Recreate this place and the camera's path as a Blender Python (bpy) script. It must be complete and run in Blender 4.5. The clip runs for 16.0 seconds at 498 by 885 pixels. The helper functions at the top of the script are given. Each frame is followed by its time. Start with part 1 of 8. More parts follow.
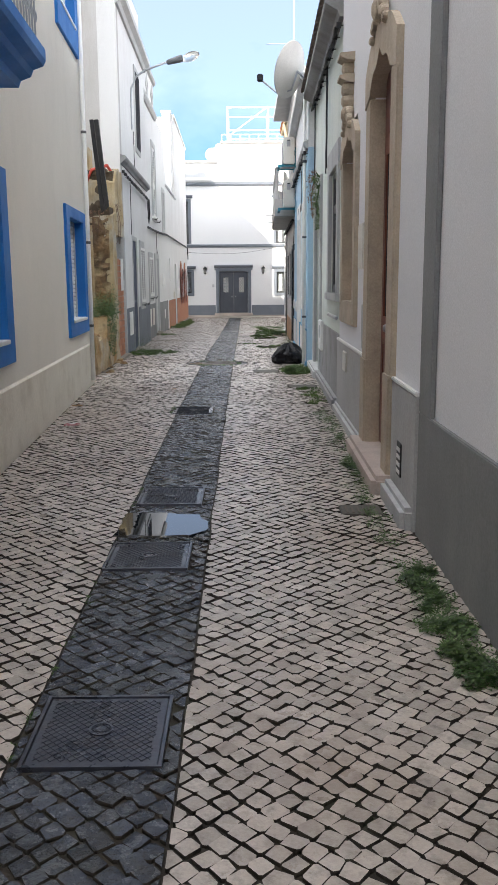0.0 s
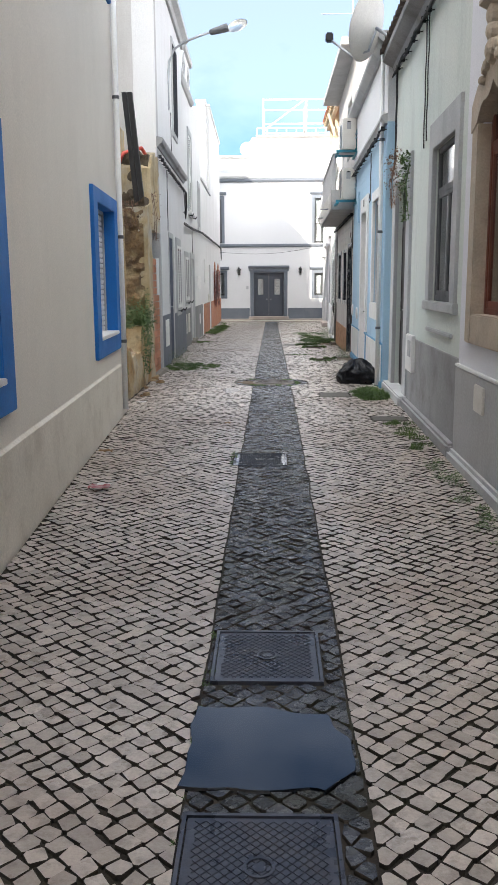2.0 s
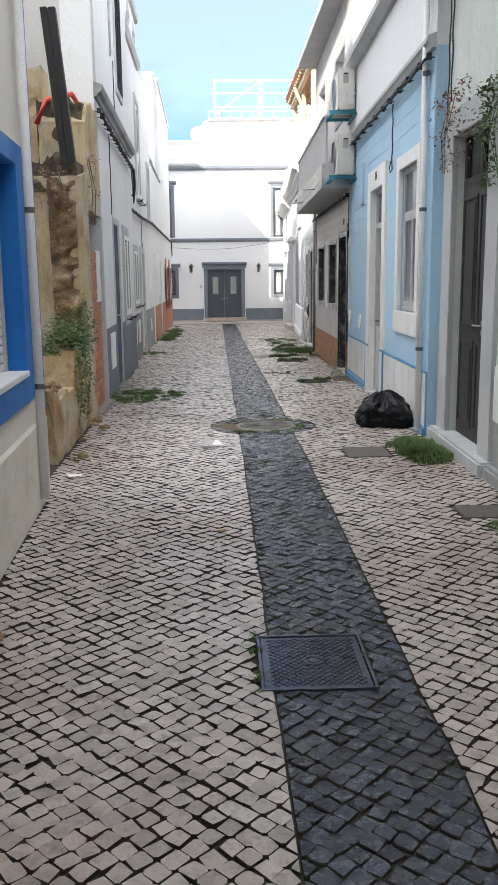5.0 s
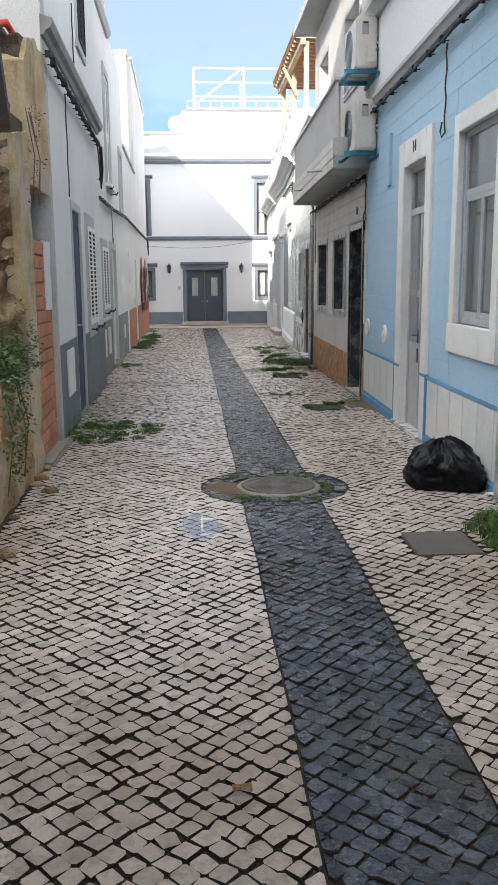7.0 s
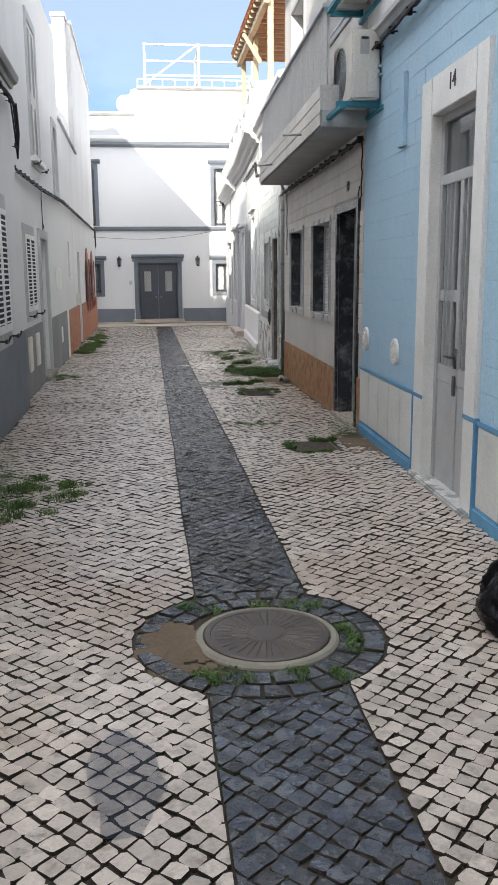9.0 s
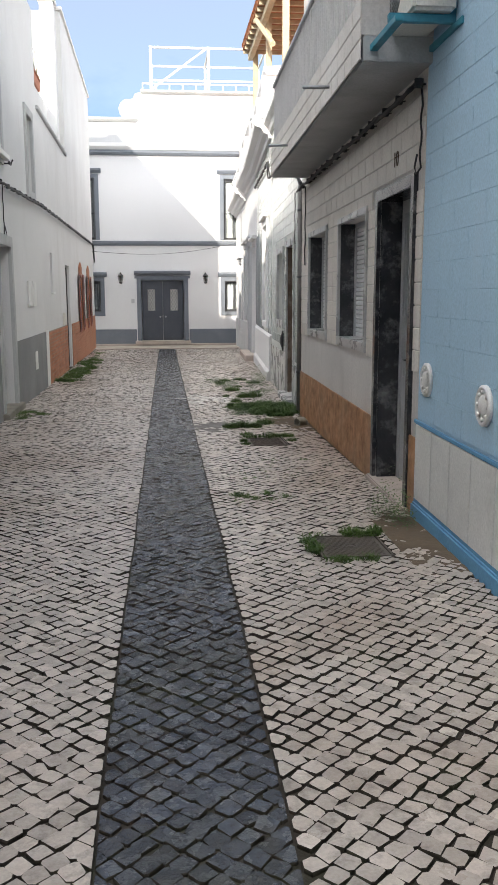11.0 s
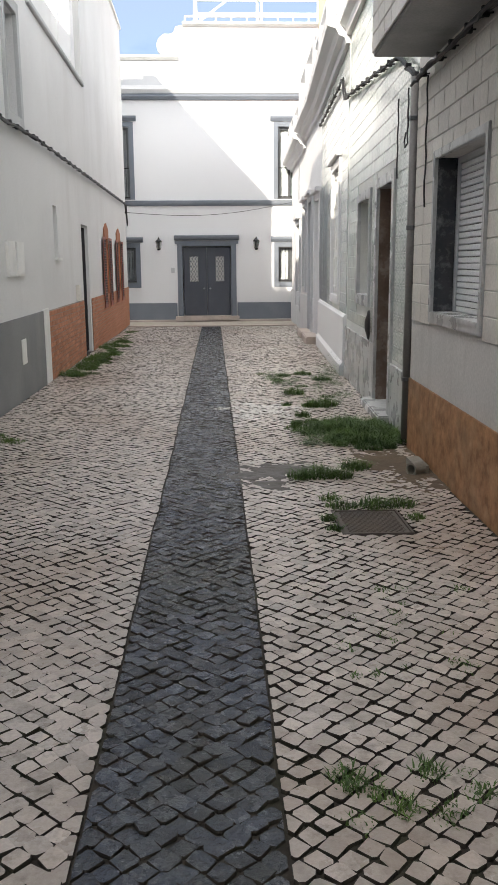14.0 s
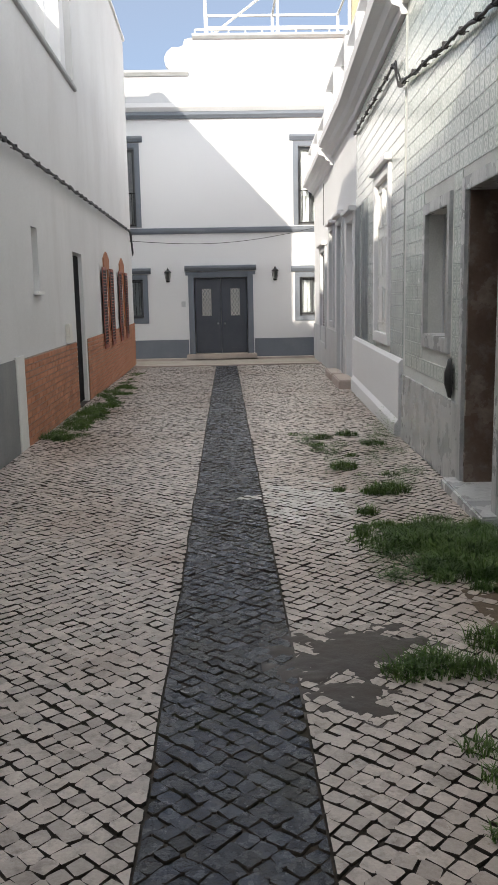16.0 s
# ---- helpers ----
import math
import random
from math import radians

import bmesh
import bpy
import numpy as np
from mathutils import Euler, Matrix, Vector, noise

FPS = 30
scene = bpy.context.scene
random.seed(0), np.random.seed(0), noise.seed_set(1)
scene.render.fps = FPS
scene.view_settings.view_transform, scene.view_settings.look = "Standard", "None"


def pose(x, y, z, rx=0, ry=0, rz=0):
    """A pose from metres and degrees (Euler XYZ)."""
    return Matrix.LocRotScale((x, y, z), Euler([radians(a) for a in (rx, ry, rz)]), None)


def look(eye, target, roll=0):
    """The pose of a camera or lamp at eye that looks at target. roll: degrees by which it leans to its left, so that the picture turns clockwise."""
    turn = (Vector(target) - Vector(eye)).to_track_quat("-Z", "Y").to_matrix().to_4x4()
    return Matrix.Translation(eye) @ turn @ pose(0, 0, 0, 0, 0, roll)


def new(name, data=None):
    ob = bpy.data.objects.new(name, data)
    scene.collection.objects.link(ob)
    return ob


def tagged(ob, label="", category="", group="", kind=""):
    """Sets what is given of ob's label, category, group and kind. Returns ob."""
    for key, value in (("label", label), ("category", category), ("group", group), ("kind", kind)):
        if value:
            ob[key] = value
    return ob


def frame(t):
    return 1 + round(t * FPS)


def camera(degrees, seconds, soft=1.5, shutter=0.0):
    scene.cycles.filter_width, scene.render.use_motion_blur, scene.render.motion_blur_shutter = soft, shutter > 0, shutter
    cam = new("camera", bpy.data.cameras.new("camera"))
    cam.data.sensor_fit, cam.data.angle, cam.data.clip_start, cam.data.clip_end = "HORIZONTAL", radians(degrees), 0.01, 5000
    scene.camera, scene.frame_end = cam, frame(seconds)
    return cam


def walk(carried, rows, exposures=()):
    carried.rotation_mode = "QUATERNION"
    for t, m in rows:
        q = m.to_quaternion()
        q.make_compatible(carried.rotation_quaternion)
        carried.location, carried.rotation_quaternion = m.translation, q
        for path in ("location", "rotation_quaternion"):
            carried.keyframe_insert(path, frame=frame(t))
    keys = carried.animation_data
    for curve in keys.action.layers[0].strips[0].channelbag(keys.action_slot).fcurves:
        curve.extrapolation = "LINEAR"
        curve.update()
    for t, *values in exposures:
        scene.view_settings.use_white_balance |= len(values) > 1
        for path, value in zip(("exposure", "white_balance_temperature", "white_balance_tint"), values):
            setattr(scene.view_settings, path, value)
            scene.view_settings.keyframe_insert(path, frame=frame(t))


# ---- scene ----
cam = camera(32.6, 16.0, soft=1.0)
METRES, EYE, TILT, LEAN, TURN = 21.4, 1.5, 0.0, 0.0, -0.2
ROWS = [
    (0.0, 0.0, 0.0, 0.0, -0.07, -10.69, 0.38),
    (0.5, -0.0067, 0.0291, 0.0005, -0.09, -10.44, 0.42),
    (1.0, -0.0125, 0.0584, 0.0011, 0.29, -10.31, 0.38),
    (1.5, -0.0176, 0.0875, 0.0017, 1.41, -10.25, 0.4),
    (2.0, -0.0238, 0.1153, 0.002, 1.65, -10.62, 0.31),
    (2.5, -0.0277, 0.1441, 0.0023, 1.78, -11.02, 0.26),
    (3.0, -0.0352, 0.1732, 0.001, 1.38, -11.58, 0.12),
    (3.5, -0.0393, 0.2026, 0.0017, 0.22, -11.5, 0.33),
    (6.0, -0.0497, 0.3553, 0.0049, -2.25, -10.58, 0.48),
    (6.5, -0.0516, 0.3859, 0.0043, -2.46, -10.61, 0.4),
    (7.0, -0.0512, 0.416, 0.0045, -3.43, -10.78, 0.43),
    (7.5, -0.0509, 0.4468, 0.0051, -4.09, -11.1, 0.39),
    (8.0, -0.0511, 0.4782, 0.0064, -5.4, -11.32, 0.46),
    (8.5, -0.0486, 0.5102, 0.0065, -6.11, -11.28, 0.2),
    (9.0, -0.045, 0.5431, 0.0058, -6.3, -11.23, 0.44),
    (11.5, -0.0245, 0.7024, 0.002, -4.83, -9.61, 0.07),
    (12.0, -0.0229, 0.7339, 0.0026, -4.23, -9.5, 0.1),
    (12.5, -0.0227, 0.7663, 0.0017, -4.1, -9.52, 0.17),
    (13.0, -0.0215, 0.7997, -0.0004, -3.72, -11.27, 0.02),
    (13.5, -0.0224, 0.8329, -0.0012, -2.0, -12.08, 0.21),
    (14.0, -0.021, 0.865, -0.0008, -2.12, -11.83, 0.4),
    (14.5, -0.0215, 0.8971, -0.0002, -1.96, -10.51, 0.16),
    (15.0, -0.0225, 0.9295, -0.0002, -2.0, -9.94, 0.36),
    (15.5, -0.023, 0.961, 0.0002, -1.82, -9.73, 0.63),
    (16.0, -0.0257, 0.9924, -0.0002, -1.37, -9.75, 1.08),
]
walk(cam, [(t, pose(0, 0, EYE, TILT, LEAN, TURN) @ pose(METRES * x, METRES * y, METRES * z, 90 + pitch, roll, yaw)) for t, x, y, z, yaw, pitch, roll in ROWS],
     exposures=[(0.0, 1.42, 6480, 10), (3.5, 1.55, 6480, 10), (6.0, 1.32, 6440, 10), (9.0, 1.15, 6460, 10), (12.5, 1.17, 6720, 10), (14.5, 1.08, 6680, 10), (16.0, 0.8, 6620, 10)])


# ---- light ----
AIM = Vector((0.386, 1.0, -0.417)).normalized()      # the way the sunlight travels: from behind and the left, 21 degrees high
SUN_UP = math.asin(-AIM.z)
SUN_AZ = math.atan2(-AIM.x, -AIM.y)                  # of the way towards the sun, from +y towards +x
sun = new("sun", bpy.data.lights.new("sun", "SUN"))
sun.data.energy, sun.data.angle, sun.data.color = 3.6, radians(0.5), (1.0, 0.93, 0.82)
sun.matrix_world = look((0, 0, 30), Vector((0, 0, 30)) + AIM)
world = bpy.data.worlds.new("sky")
scene.world = world
world.use_nodes = True
wn, wl = world.node_tree.nodes, world.node_tree.links
wn.clear()
sky = wn.new("ShaderNodeTexSky")
sky.sky_type, sky.sun_disc, sky.sun_elevation, sky.sun_rotation = "NISHITA", False, SUN_UP, SUN_AZ
sky.air_density, sky.dust_density, sky.ozone_density = 0.8, 0.0, 4.5
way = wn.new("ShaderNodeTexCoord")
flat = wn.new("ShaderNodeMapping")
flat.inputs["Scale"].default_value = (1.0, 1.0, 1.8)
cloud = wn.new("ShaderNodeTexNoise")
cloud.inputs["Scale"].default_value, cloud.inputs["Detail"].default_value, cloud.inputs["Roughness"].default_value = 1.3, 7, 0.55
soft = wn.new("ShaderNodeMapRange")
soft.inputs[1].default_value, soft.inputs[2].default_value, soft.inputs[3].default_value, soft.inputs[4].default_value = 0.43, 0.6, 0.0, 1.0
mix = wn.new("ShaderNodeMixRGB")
# cloud radiance set far above the blue sky's, as fill for the shaded walls
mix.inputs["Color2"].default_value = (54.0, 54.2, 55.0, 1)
bg = wn.new("ShaderNodeBackground")
bg.inputs["Strength"].default_value = 0.042
out = wn.new("ShaderNodeOutputWorld")
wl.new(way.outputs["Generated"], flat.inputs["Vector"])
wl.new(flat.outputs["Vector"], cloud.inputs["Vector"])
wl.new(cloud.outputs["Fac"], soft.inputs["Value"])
# unseen bright cloud added over the southern sky to light the street, fading northwards
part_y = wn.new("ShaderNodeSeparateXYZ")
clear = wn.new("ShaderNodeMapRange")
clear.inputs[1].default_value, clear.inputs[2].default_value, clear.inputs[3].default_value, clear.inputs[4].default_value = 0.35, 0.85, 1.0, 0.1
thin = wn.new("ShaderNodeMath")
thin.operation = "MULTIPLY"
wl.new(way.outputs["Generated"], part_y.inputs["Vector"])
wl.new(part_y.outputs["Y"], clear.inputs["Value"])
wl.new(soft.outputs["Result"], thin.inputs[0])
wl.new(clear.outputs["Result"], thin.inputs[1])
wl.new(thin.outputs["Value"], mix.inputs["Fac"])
deep = wn.new("ShaderNodeMixRGB")
deep.blend_type = "MULTIPLY"
deep.inputs["Fac"].default_value, deep.inputs["Color2"].default_value = 1.0, (0.49, 1.0, 1.17, 1)
wl.new(sky.outputs["Color"], deep.inputs["Color1"])
wl.new(deep.outputs["Color"], mix.inputs["Color1"])
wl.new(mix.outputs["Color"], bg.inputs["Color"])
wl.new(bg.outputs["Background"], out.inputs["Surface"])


# ---- materials ----
def pbr(name, col, col2=None, rough=0.8, scale=1.6, fine=70.0, bump=0.25, depth=0.004, metal=0.0, stain=None, amount=0.35,
        stain_scale=2.2, vary=0.0, per="island", streak=False, coat=0.0, patch=None, patch_scale=0.7, patch_amount=0.4):
    """A painted, plastered, stone or metal surface: two tones in large patches, fine grain, stains and relief, in world metres."""
    m = bpy.data.materials.new(name)
    m.use_nodes = True
    n, l = m.node_tree.nodes, m.node_tree.links
    b = n["Principled BSDF"]
    geo = n.new("ShaderNodeNewGeometry")
    col2 = col2 or tuple(c * 0.86 for c in col)

    def grain(s, detail, rough_=0.6, stretch=None):
        t = n.new("ShaderNodeTexNoise")
        t.inputs["Scale"].default_value, t.inputs["Detail"].default_value, t.inputs["Roughness"].default_value = s, detail, rough_
        if stretch:
            mp = n.new("ShaderNodeMapping")
            mp.inputs["Scale"].default_value = stretch
            l.new(geo.outputs["Position"], mp.inputs["Vector"])
            l.new(mp.outputs["Vector"], t.inputs["Vector"])
        else:
            l.new(geo.outputs["Position"], t.inputs["Vector"])
        return t

    def span(src, a, b_, c=0.0, d=1.0):
        r = n.new("ShaderNodeMapRange")
        for i, v in enumerate((a, b_, c, d)):
            r.inputs[i + 1].default_value = v
        l.new(src, r.inputs["Value"])
        return r.outputs["Result"]

    def blend(fac, c1, c2, kind="MIX"):
        x = n.new("ShaderNodeMixRGB")
        x.blend_type = kind
        for sock, v in (("Fac", fac), ("Color1", c1), ("Color2", c2)):
            if isinstance(v, (int, float)):
                x.inputs[sock].default_value = v
            elif isinstance(v, tuple):
                x.inputs[sock].default_value = (*v, 1)
            else:
                l.new(v, x.inputs[sock])
        return x.outputs["Color"]

    large, small = grain(scale, 6), grain(fine, 4, 0.65)
    c = blend(span(large.outputs["Fac"], 0.35, 0.65), col, col2)
    c = blend(1.0, c, blend(span(small.outputs["Fac"], 0.3, 0.7), (0.86, 0.86, 0.86), (1.08, 1.08, 1.08)), "MULTIPLY")
    if vary:
        src = geo.outputs["Random Per Island"]
        if per == "object":
            src = n.new("ShaderNodeObjectInfo").outputs["Random"]
        v = span(src, 0, 1, 1 - vary, 1 + vary)
        c = blend(1.0, c, v, "MULTIPLY")
    if stain:
        s = grain(stain_scale, 8, 0.7, (1, 1, 0.22) if streak else None)
        c = blend(span(s.outputs["Fac"], 0.5, 0.72, 0.0, amount), c, stain)
    if patch:
        s = grain(patch_scale, 5, 0.6)
        c = blend(span(s.outputs["Fac"], 0.48, 0.68, 0.0, patch_amount), c, patch)
    l.new(c, b.inputs["Base Color"])
    b.inputs["Metallic"].default_value = metal
    b.inputs["Coat Weight"].default_value = coat
    l.new(span(large.outputs["Fac"], 0.3, 0.7, max(rough - 0.1, 0.03), min(rough + 0.08, 1)), b.inputs["Roughness"])
    mx = n.new("ShaderNodeMath")
    mx.operation = "MULTIPLY_ADD"
    l.new(large.outputs["Fac"], mx.inputs[0])
    mx.inputs[1].default_value = 1.5
    l.new(small.outputs["Fac"], mx.inputs[2])
    bp = n.new("ShaderNodeBump")
    bp.inputs["Strength"].default_value, bp.inputs["Distance"].default_value = bump, depth
    l.new(mx.outputs["Value"], bp.inputs["Height"])
    l.new(bp.outputs["Normal"], b.inputs["Normal"])
    return m


def glass(name, tint=(0.8, 0.85, 0.87), rough=0.02):
    m = bpy.data.materials.new(name)
    m.use_nodes = True
    b = m.node_tree.nodes["Principled BSDF"]
    b.inputs["Base Color"].default_value = (*tint, 1)
    b.inputs["Transmission Weight"].default_value, b.inputs["Roughness"].default_value, b.inputs["IOR"].default_value = 1.0, rough, 1.45
    return m


cream = pbr("cream_paint", (0.79, 0.74, 0.65), (0.75, 0.7, 0.61), 0.85, 0.7, 90, 0.3, 0.004, stain=(0.36, 0.33, 0.28), amount=0.1, streak=True)
cream_low = pbr("cream_plinth_paint", (0.77, 0.72, 0.62), (0.7, 0.65, 0.55), 0.85, 1.2, 60, 0.4, 0.006, stain=(0.36, 0.29, 0.2), amount=0.4)
blue_paint = pbr("strong_blue_paint", (0.0, 0.15, 0.5), (0.0, 0.13, 0.44), 0.6, 2, 60, 0.2, 0.003, stain=(0.0, 0.17, 0.5), amount=0.3)
white_wall = pbr("white_plaster", (0.7, 0.7, 0.695), (0.65, 0.65, 0.645), 0.85, 0.6, 60, 0.35, 0.005, stain=(0.45, 0.43, 0.4), amount=0.28, stain_scale=1.3, streak=True)
white_clean = pbr("clean_white_plaster", (0.73, 0.73, 0.735), (0.7, 0.7, 0.705), 0.85, 0.4, 60, 0.2, 0.003)
white_paint = pbr("white_paint", (0.8, 0.8, 0.78), (0.74, 0.74, 0.72), 0.45, 3, 80, 0.15, 0.002, stain=(0.4, 0.38, 0.35), amount=0.2)
lilac_wall = pbr("pale_grey_plaster", (0.76, 0.76, 0.79), (0.73, 0.73, 0.76), 0.85, 0.5, 110, 0.25, 0.003)
grey_plinth = pbr("grey_plinth_paint", (0.23, 0.235, 0.24), (0.2, 0.205, 0.21), 0.8, 1.0, 60, 0.35, 0.005, stain=(0.36, 0.35, 0.32), amount=0.25, streak=True)
slate_plinth = pbr("slate_grey_paint", (0.16, 0.18, 0.21), (0.14, 0.16, 0.19), 0.75, 1.0, 60, 0.25, 0.004, stain=(0.3, 0.3, 0.3), amount=0.2)
pale_green = pbr("pale_green_plaster", (0.6, 0.66, 0.61), (0.66, 0.69, 0.64), 0.85, 0.8, 50, 0.4, 0.006, stain=(0.3, 0.32, 0.3), amount=0.45, stain_scale=1.6, streak=True)
old_cement = pbr("weathered_cement", (0.34, 0.34, 0.34), (0.27, 0.27, 0.27), 0.9, 1.5, 50, 0.5, 0.008, stain=(0.13, 0.12, 0.11), amount=0.6, stain_scale=1.8)
trim_cement = pbr("grey_cement_trim", (0.48, 0.49, 0.49), (0.42, 0.43, 0.43), 0.85, 2, 60, 0.35, 0.005, stain=(0.2, 0.2, 0.19), amount=0.4, streak=True)
limestone = pbr("carved_limestone", (0.5, 0.42, 0.32), (0.42, 0.35, 0.27), 0.8, 3, 60, 0.45, 0.006, stain=(0.25, 0.21, 0.17), amount=0.45, stain_scale=5)
pink_stone = pbr("worn_pink_stone", (0.5, 0.42, 0.37), (0.42, 0.36, 0.32), 0.7, 3, 60, 0.35, 0.005, stain=(0.25, 0.22, 0.2), amount=0.4)
sky_blue = pbr("sky_blue_paint", (0.36, 0.54, 0.69), (0.4, 0.58, 0.72), 0.75, 0.8, 60, 0.35, 0.005, stain=(0.5, 0.6, 0.68), amount=0.35, stain_scale=1.5, streak=True)
mid_blue = pbr("mid_blue_paint", (0.13, 0.33, 0.53), (0.11, 0.29, 0.48), 0.7, 2, 60, 0.3, 0.004)
clad = pbr("cream_tile_cladding", (0.7, 0.665, 0.61), (0.64, 0.605, 0.555), 0.5, 1.4, 50, 0.2, 0.003, stain=(0.36, 0.33, 0.29), amount=0.3, vary=0.05, per="object")
dirty_grey = pbr("dirty_grey_plaster", (0.6, 0.575, 0.55), (0.54, 0.52, 0.5), 0.85, 0.9, 50, 0.3, 0.004, stain=(0.26, 0.24, 0.22), amount=0.4, streak=True)
terracotta = pbr("mottled_terracotta_panel", (0.45, 0.22, 0.095), (0.23, 0.105, 0.045), 0.55, 9, 40, 0.3, 0.005, stain=(0.54, 0.34, 0.19), amount=0.7, stain_scale=8, patch=(0.3, 0.2, 0.12), patch_scale=3, patch_amount=0.5)
black_marble = pbr("veined_black_marble", (0.02, 0.022, 0.026), (0.045, 0.048, 0.055), 0.2, 5, 30, 0.05, 0.001, stain=(0.4, 0.41, 0.42), amount=0.5, stain_scale=7)
grey_marble = pbr("veined_grey_marble", (0.42, 0.43, 0.425), (0.52, 0.525, 0.52), 0.3, 3, 30, 0.1, 0.002, stain=(0.17, 0.18, 0.18), amount=0.85, stain_scale=6, streak=True)
grout = pbr("tile_grout", (0.62, 0.63, 0.6), None, 0.9)
dark_wood = pbr("dark_grey_painted_wood", (0.065, 0.075, 0.095), (0.055, 0.062, 0.08), 0.5, 3, 50, 0.2, 0.003)
red_wood = pbr("red_brown_painted_wood", (0.17, 0.045, 0.025), (0.13, 0.035, 0.02), 0.5, 3, 50, 0.3, 0.003, stain=(0.28, 0.1, 0.06), amount=0.3)
shutter_red = pbr("faded_red_shutter_paint", (0.26, 0.06, 0.035), (0.2, 0.05, 0.03), 0.6, 3, 50, 0.3, 0.003)
old_wood = pbr("dark_weathered_wood", (0.025, 0.023, 0.024), (0.045, 0.042, 0.042), 0.7, 4, 40, 0.4, 0.004, streak=True, stain=(0.14, 0.13, 0.12), amount=0.3)
louvre_and_gap_dark = pbr("dark_louvre_paint", (0.012, 0.013, 0.018), (0.02, 0.022, 0.03), 0.9, 5, 60, 0.2, 0.002)
brick_red = pbr("red_brick", (0.42, 0.17, 0.085), (0.34, 0.13, 0.065), 0.85, 3, 80, 0.4, 0.004, stain=(0.45, 0.3, 0.22), amount=0.3, stain_scale=6, vary=0.18)
brick_bed = pbr("brick_mortar", (0.34, 0.29, 0.25), None, 0.95)
rubble = pbr("exposed_rubble", (0.33, 0.2, 0.09), (0.13, 0.085, 0.05), 0.95, 4.5, 28, 1.0, 0.035, stain=(0.05, 0.04, 0.03), amount=0.85, stain_scale=3, streak=True, vary=0.3, patch=(0.5, 0.4, 0.24), patch_scale=4, patch_amount=0.7)
old_lime = pbr("peeling_lime_render", (0.5, 0.41, 0.26), (0.36, 0.21, 0.08), 0.95, 2.2, 26, 0.9, 0.025, stain=(0.09, 0.075, 0.05), amount=0.9, stain_scale=3.4, patch=(0.5, 0.5, 0.46), patch_scale=1.8, patch_amount=0.7)
alu = pbr("grey_aluminium", (0.5, 0.51, 0.52), (0.45, 0.46, 0.47), 0.4, 3, 80, 0.1, 0.001, metal=0.15)
alu_dark = pbr("dark_grey_enamel", (0.1, 0.105, 0.11), (0.085, 0.09, 0.095), 0.45, 3, 80, 0.1, 0.001)
slat_white = pbr("white_plastic_slat", (0.8, 0.81, 0.82), (0.75, 0.76, 0.77), 0.45, 4, 60, 0.1, 0.001, stain=(0.45, 0.44, 0.42), amount=0.25)
iron_black = pbr("black_iron", (0.02, 0.02, 0.022), (0.03, 0.03, 0.032), 0.55, 6, 60, 0.3, 0.002, metal=0.3)
cast_iron = pbr("worn_cast_iron", (0.06, 0.066, 0.085), (0.1, 0.105, 0.125), 0.32, 5, 60, 0.4, 0.003, metal=0.4, stain=(0.13, 0.1, 0.075), amount=0.4, stain_scale=6)
cable_black = pbr("black_cable_sheath", (0.018, 0.018, 0.02), None, 0.6)
old_pipe = pbr("dark_grey_pipe", (0.15, 0.14, 0.14), (0.2, 0.19, 0.18), 0.6, 4, 50, 0.3, 0.003)
galv = pbr("galvanised_steel", (0.4, 0.42, 0.44), (0.33, 0.35, 0.37), 0.45, 5, 50, 0.1, 0.001, metal=0.6)
beige_plastic = pbr("off_white_enamel", (0.7, 0.68, 0.62), (0.64, 0.62, 0.56), 0.45, 3, 60, 0.1, 0.001, stain=(0.42, 0.38, 0.32), amount=0.25)
bracket_blue = pbr("teal_blue_bracket_paint", (0.03, 0.27, 0.36), (0.04, 0.22, 0.3), 0.5, 4, 50, 0.2, 0.002)
roof_tile = pbr("clay_roof_tile", (0.45, 0.2, 0.1), (0.36, 0.16, 0.085), 0.85, 3, 50, 0.4, 0.005, stain=(0.2, 0.16, 0.12), amount=0.4, vary=0.15)
cobble_mat = pbr("worn_pale_limestone_sett", (0.52, 0.462, 0.41), (0.43, 0.378, 0.333), 0.34, 9, 90, 0.5, 0.004, stain=(0.13, 0.11, 0.09), amount=0.7, stain_scale=17, vary=0.2, patch=(0.27, 0.19, 0.135), patch_scale=0.6, patch_amount=0.65)
dark_cobble = pbr("damp_dark_basalt_sett", (0.036, 0.045, 0.066), (0.08, 0.09, 0.112), 0.27, 14, 70, 0.8, 0.01, stain=(0.11, 0.105, 0.095), amount=0.6, stain_scale=9, vary=0.4, patch=(0.05, 0.05, 0.028), patch_scale=1.4, patch_amount=0.5)
pale_sett = pbr("lime_splashed_sett", (0.6, 0.58, 0.54), (0.48, 0.46, 0.42), 0.4, 4, 60, 0.3, 0.003, vary=0.15)
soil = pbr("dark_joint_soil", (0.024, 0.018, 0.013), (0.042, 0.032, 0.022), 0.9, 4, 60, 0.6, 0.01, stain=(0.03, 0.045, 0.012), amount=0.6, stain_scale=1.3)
wet_mud = pbr("wet_mud", (0.042, 0.033, 0.025), (0.065, 0.052, 0.04), 0.5, 4, 40, 0.4, 0.006)
concrete = pbr("stained_concrete", (0.27, 0.25, 0.21), (0.19, 0.175, 0.145), 0.85, 3, 50, 0.4, 0.006, stain=(0.13, 0.12, 0.1), amount=0.4)
grass_mat = pbr("short_grass", (0.04, 0.09, 0.012), (0.075, 0.135, 0.018), 0.6, 3, 40, 0.1, 0.001, vary=0.35)
leaf_mat = pbr("green_leaf", (0.05, 0.1, 0.02), (0.075, 0.13, 0.03), 0.5, 4, 40, 0.1, 0.001, vary=0.35)
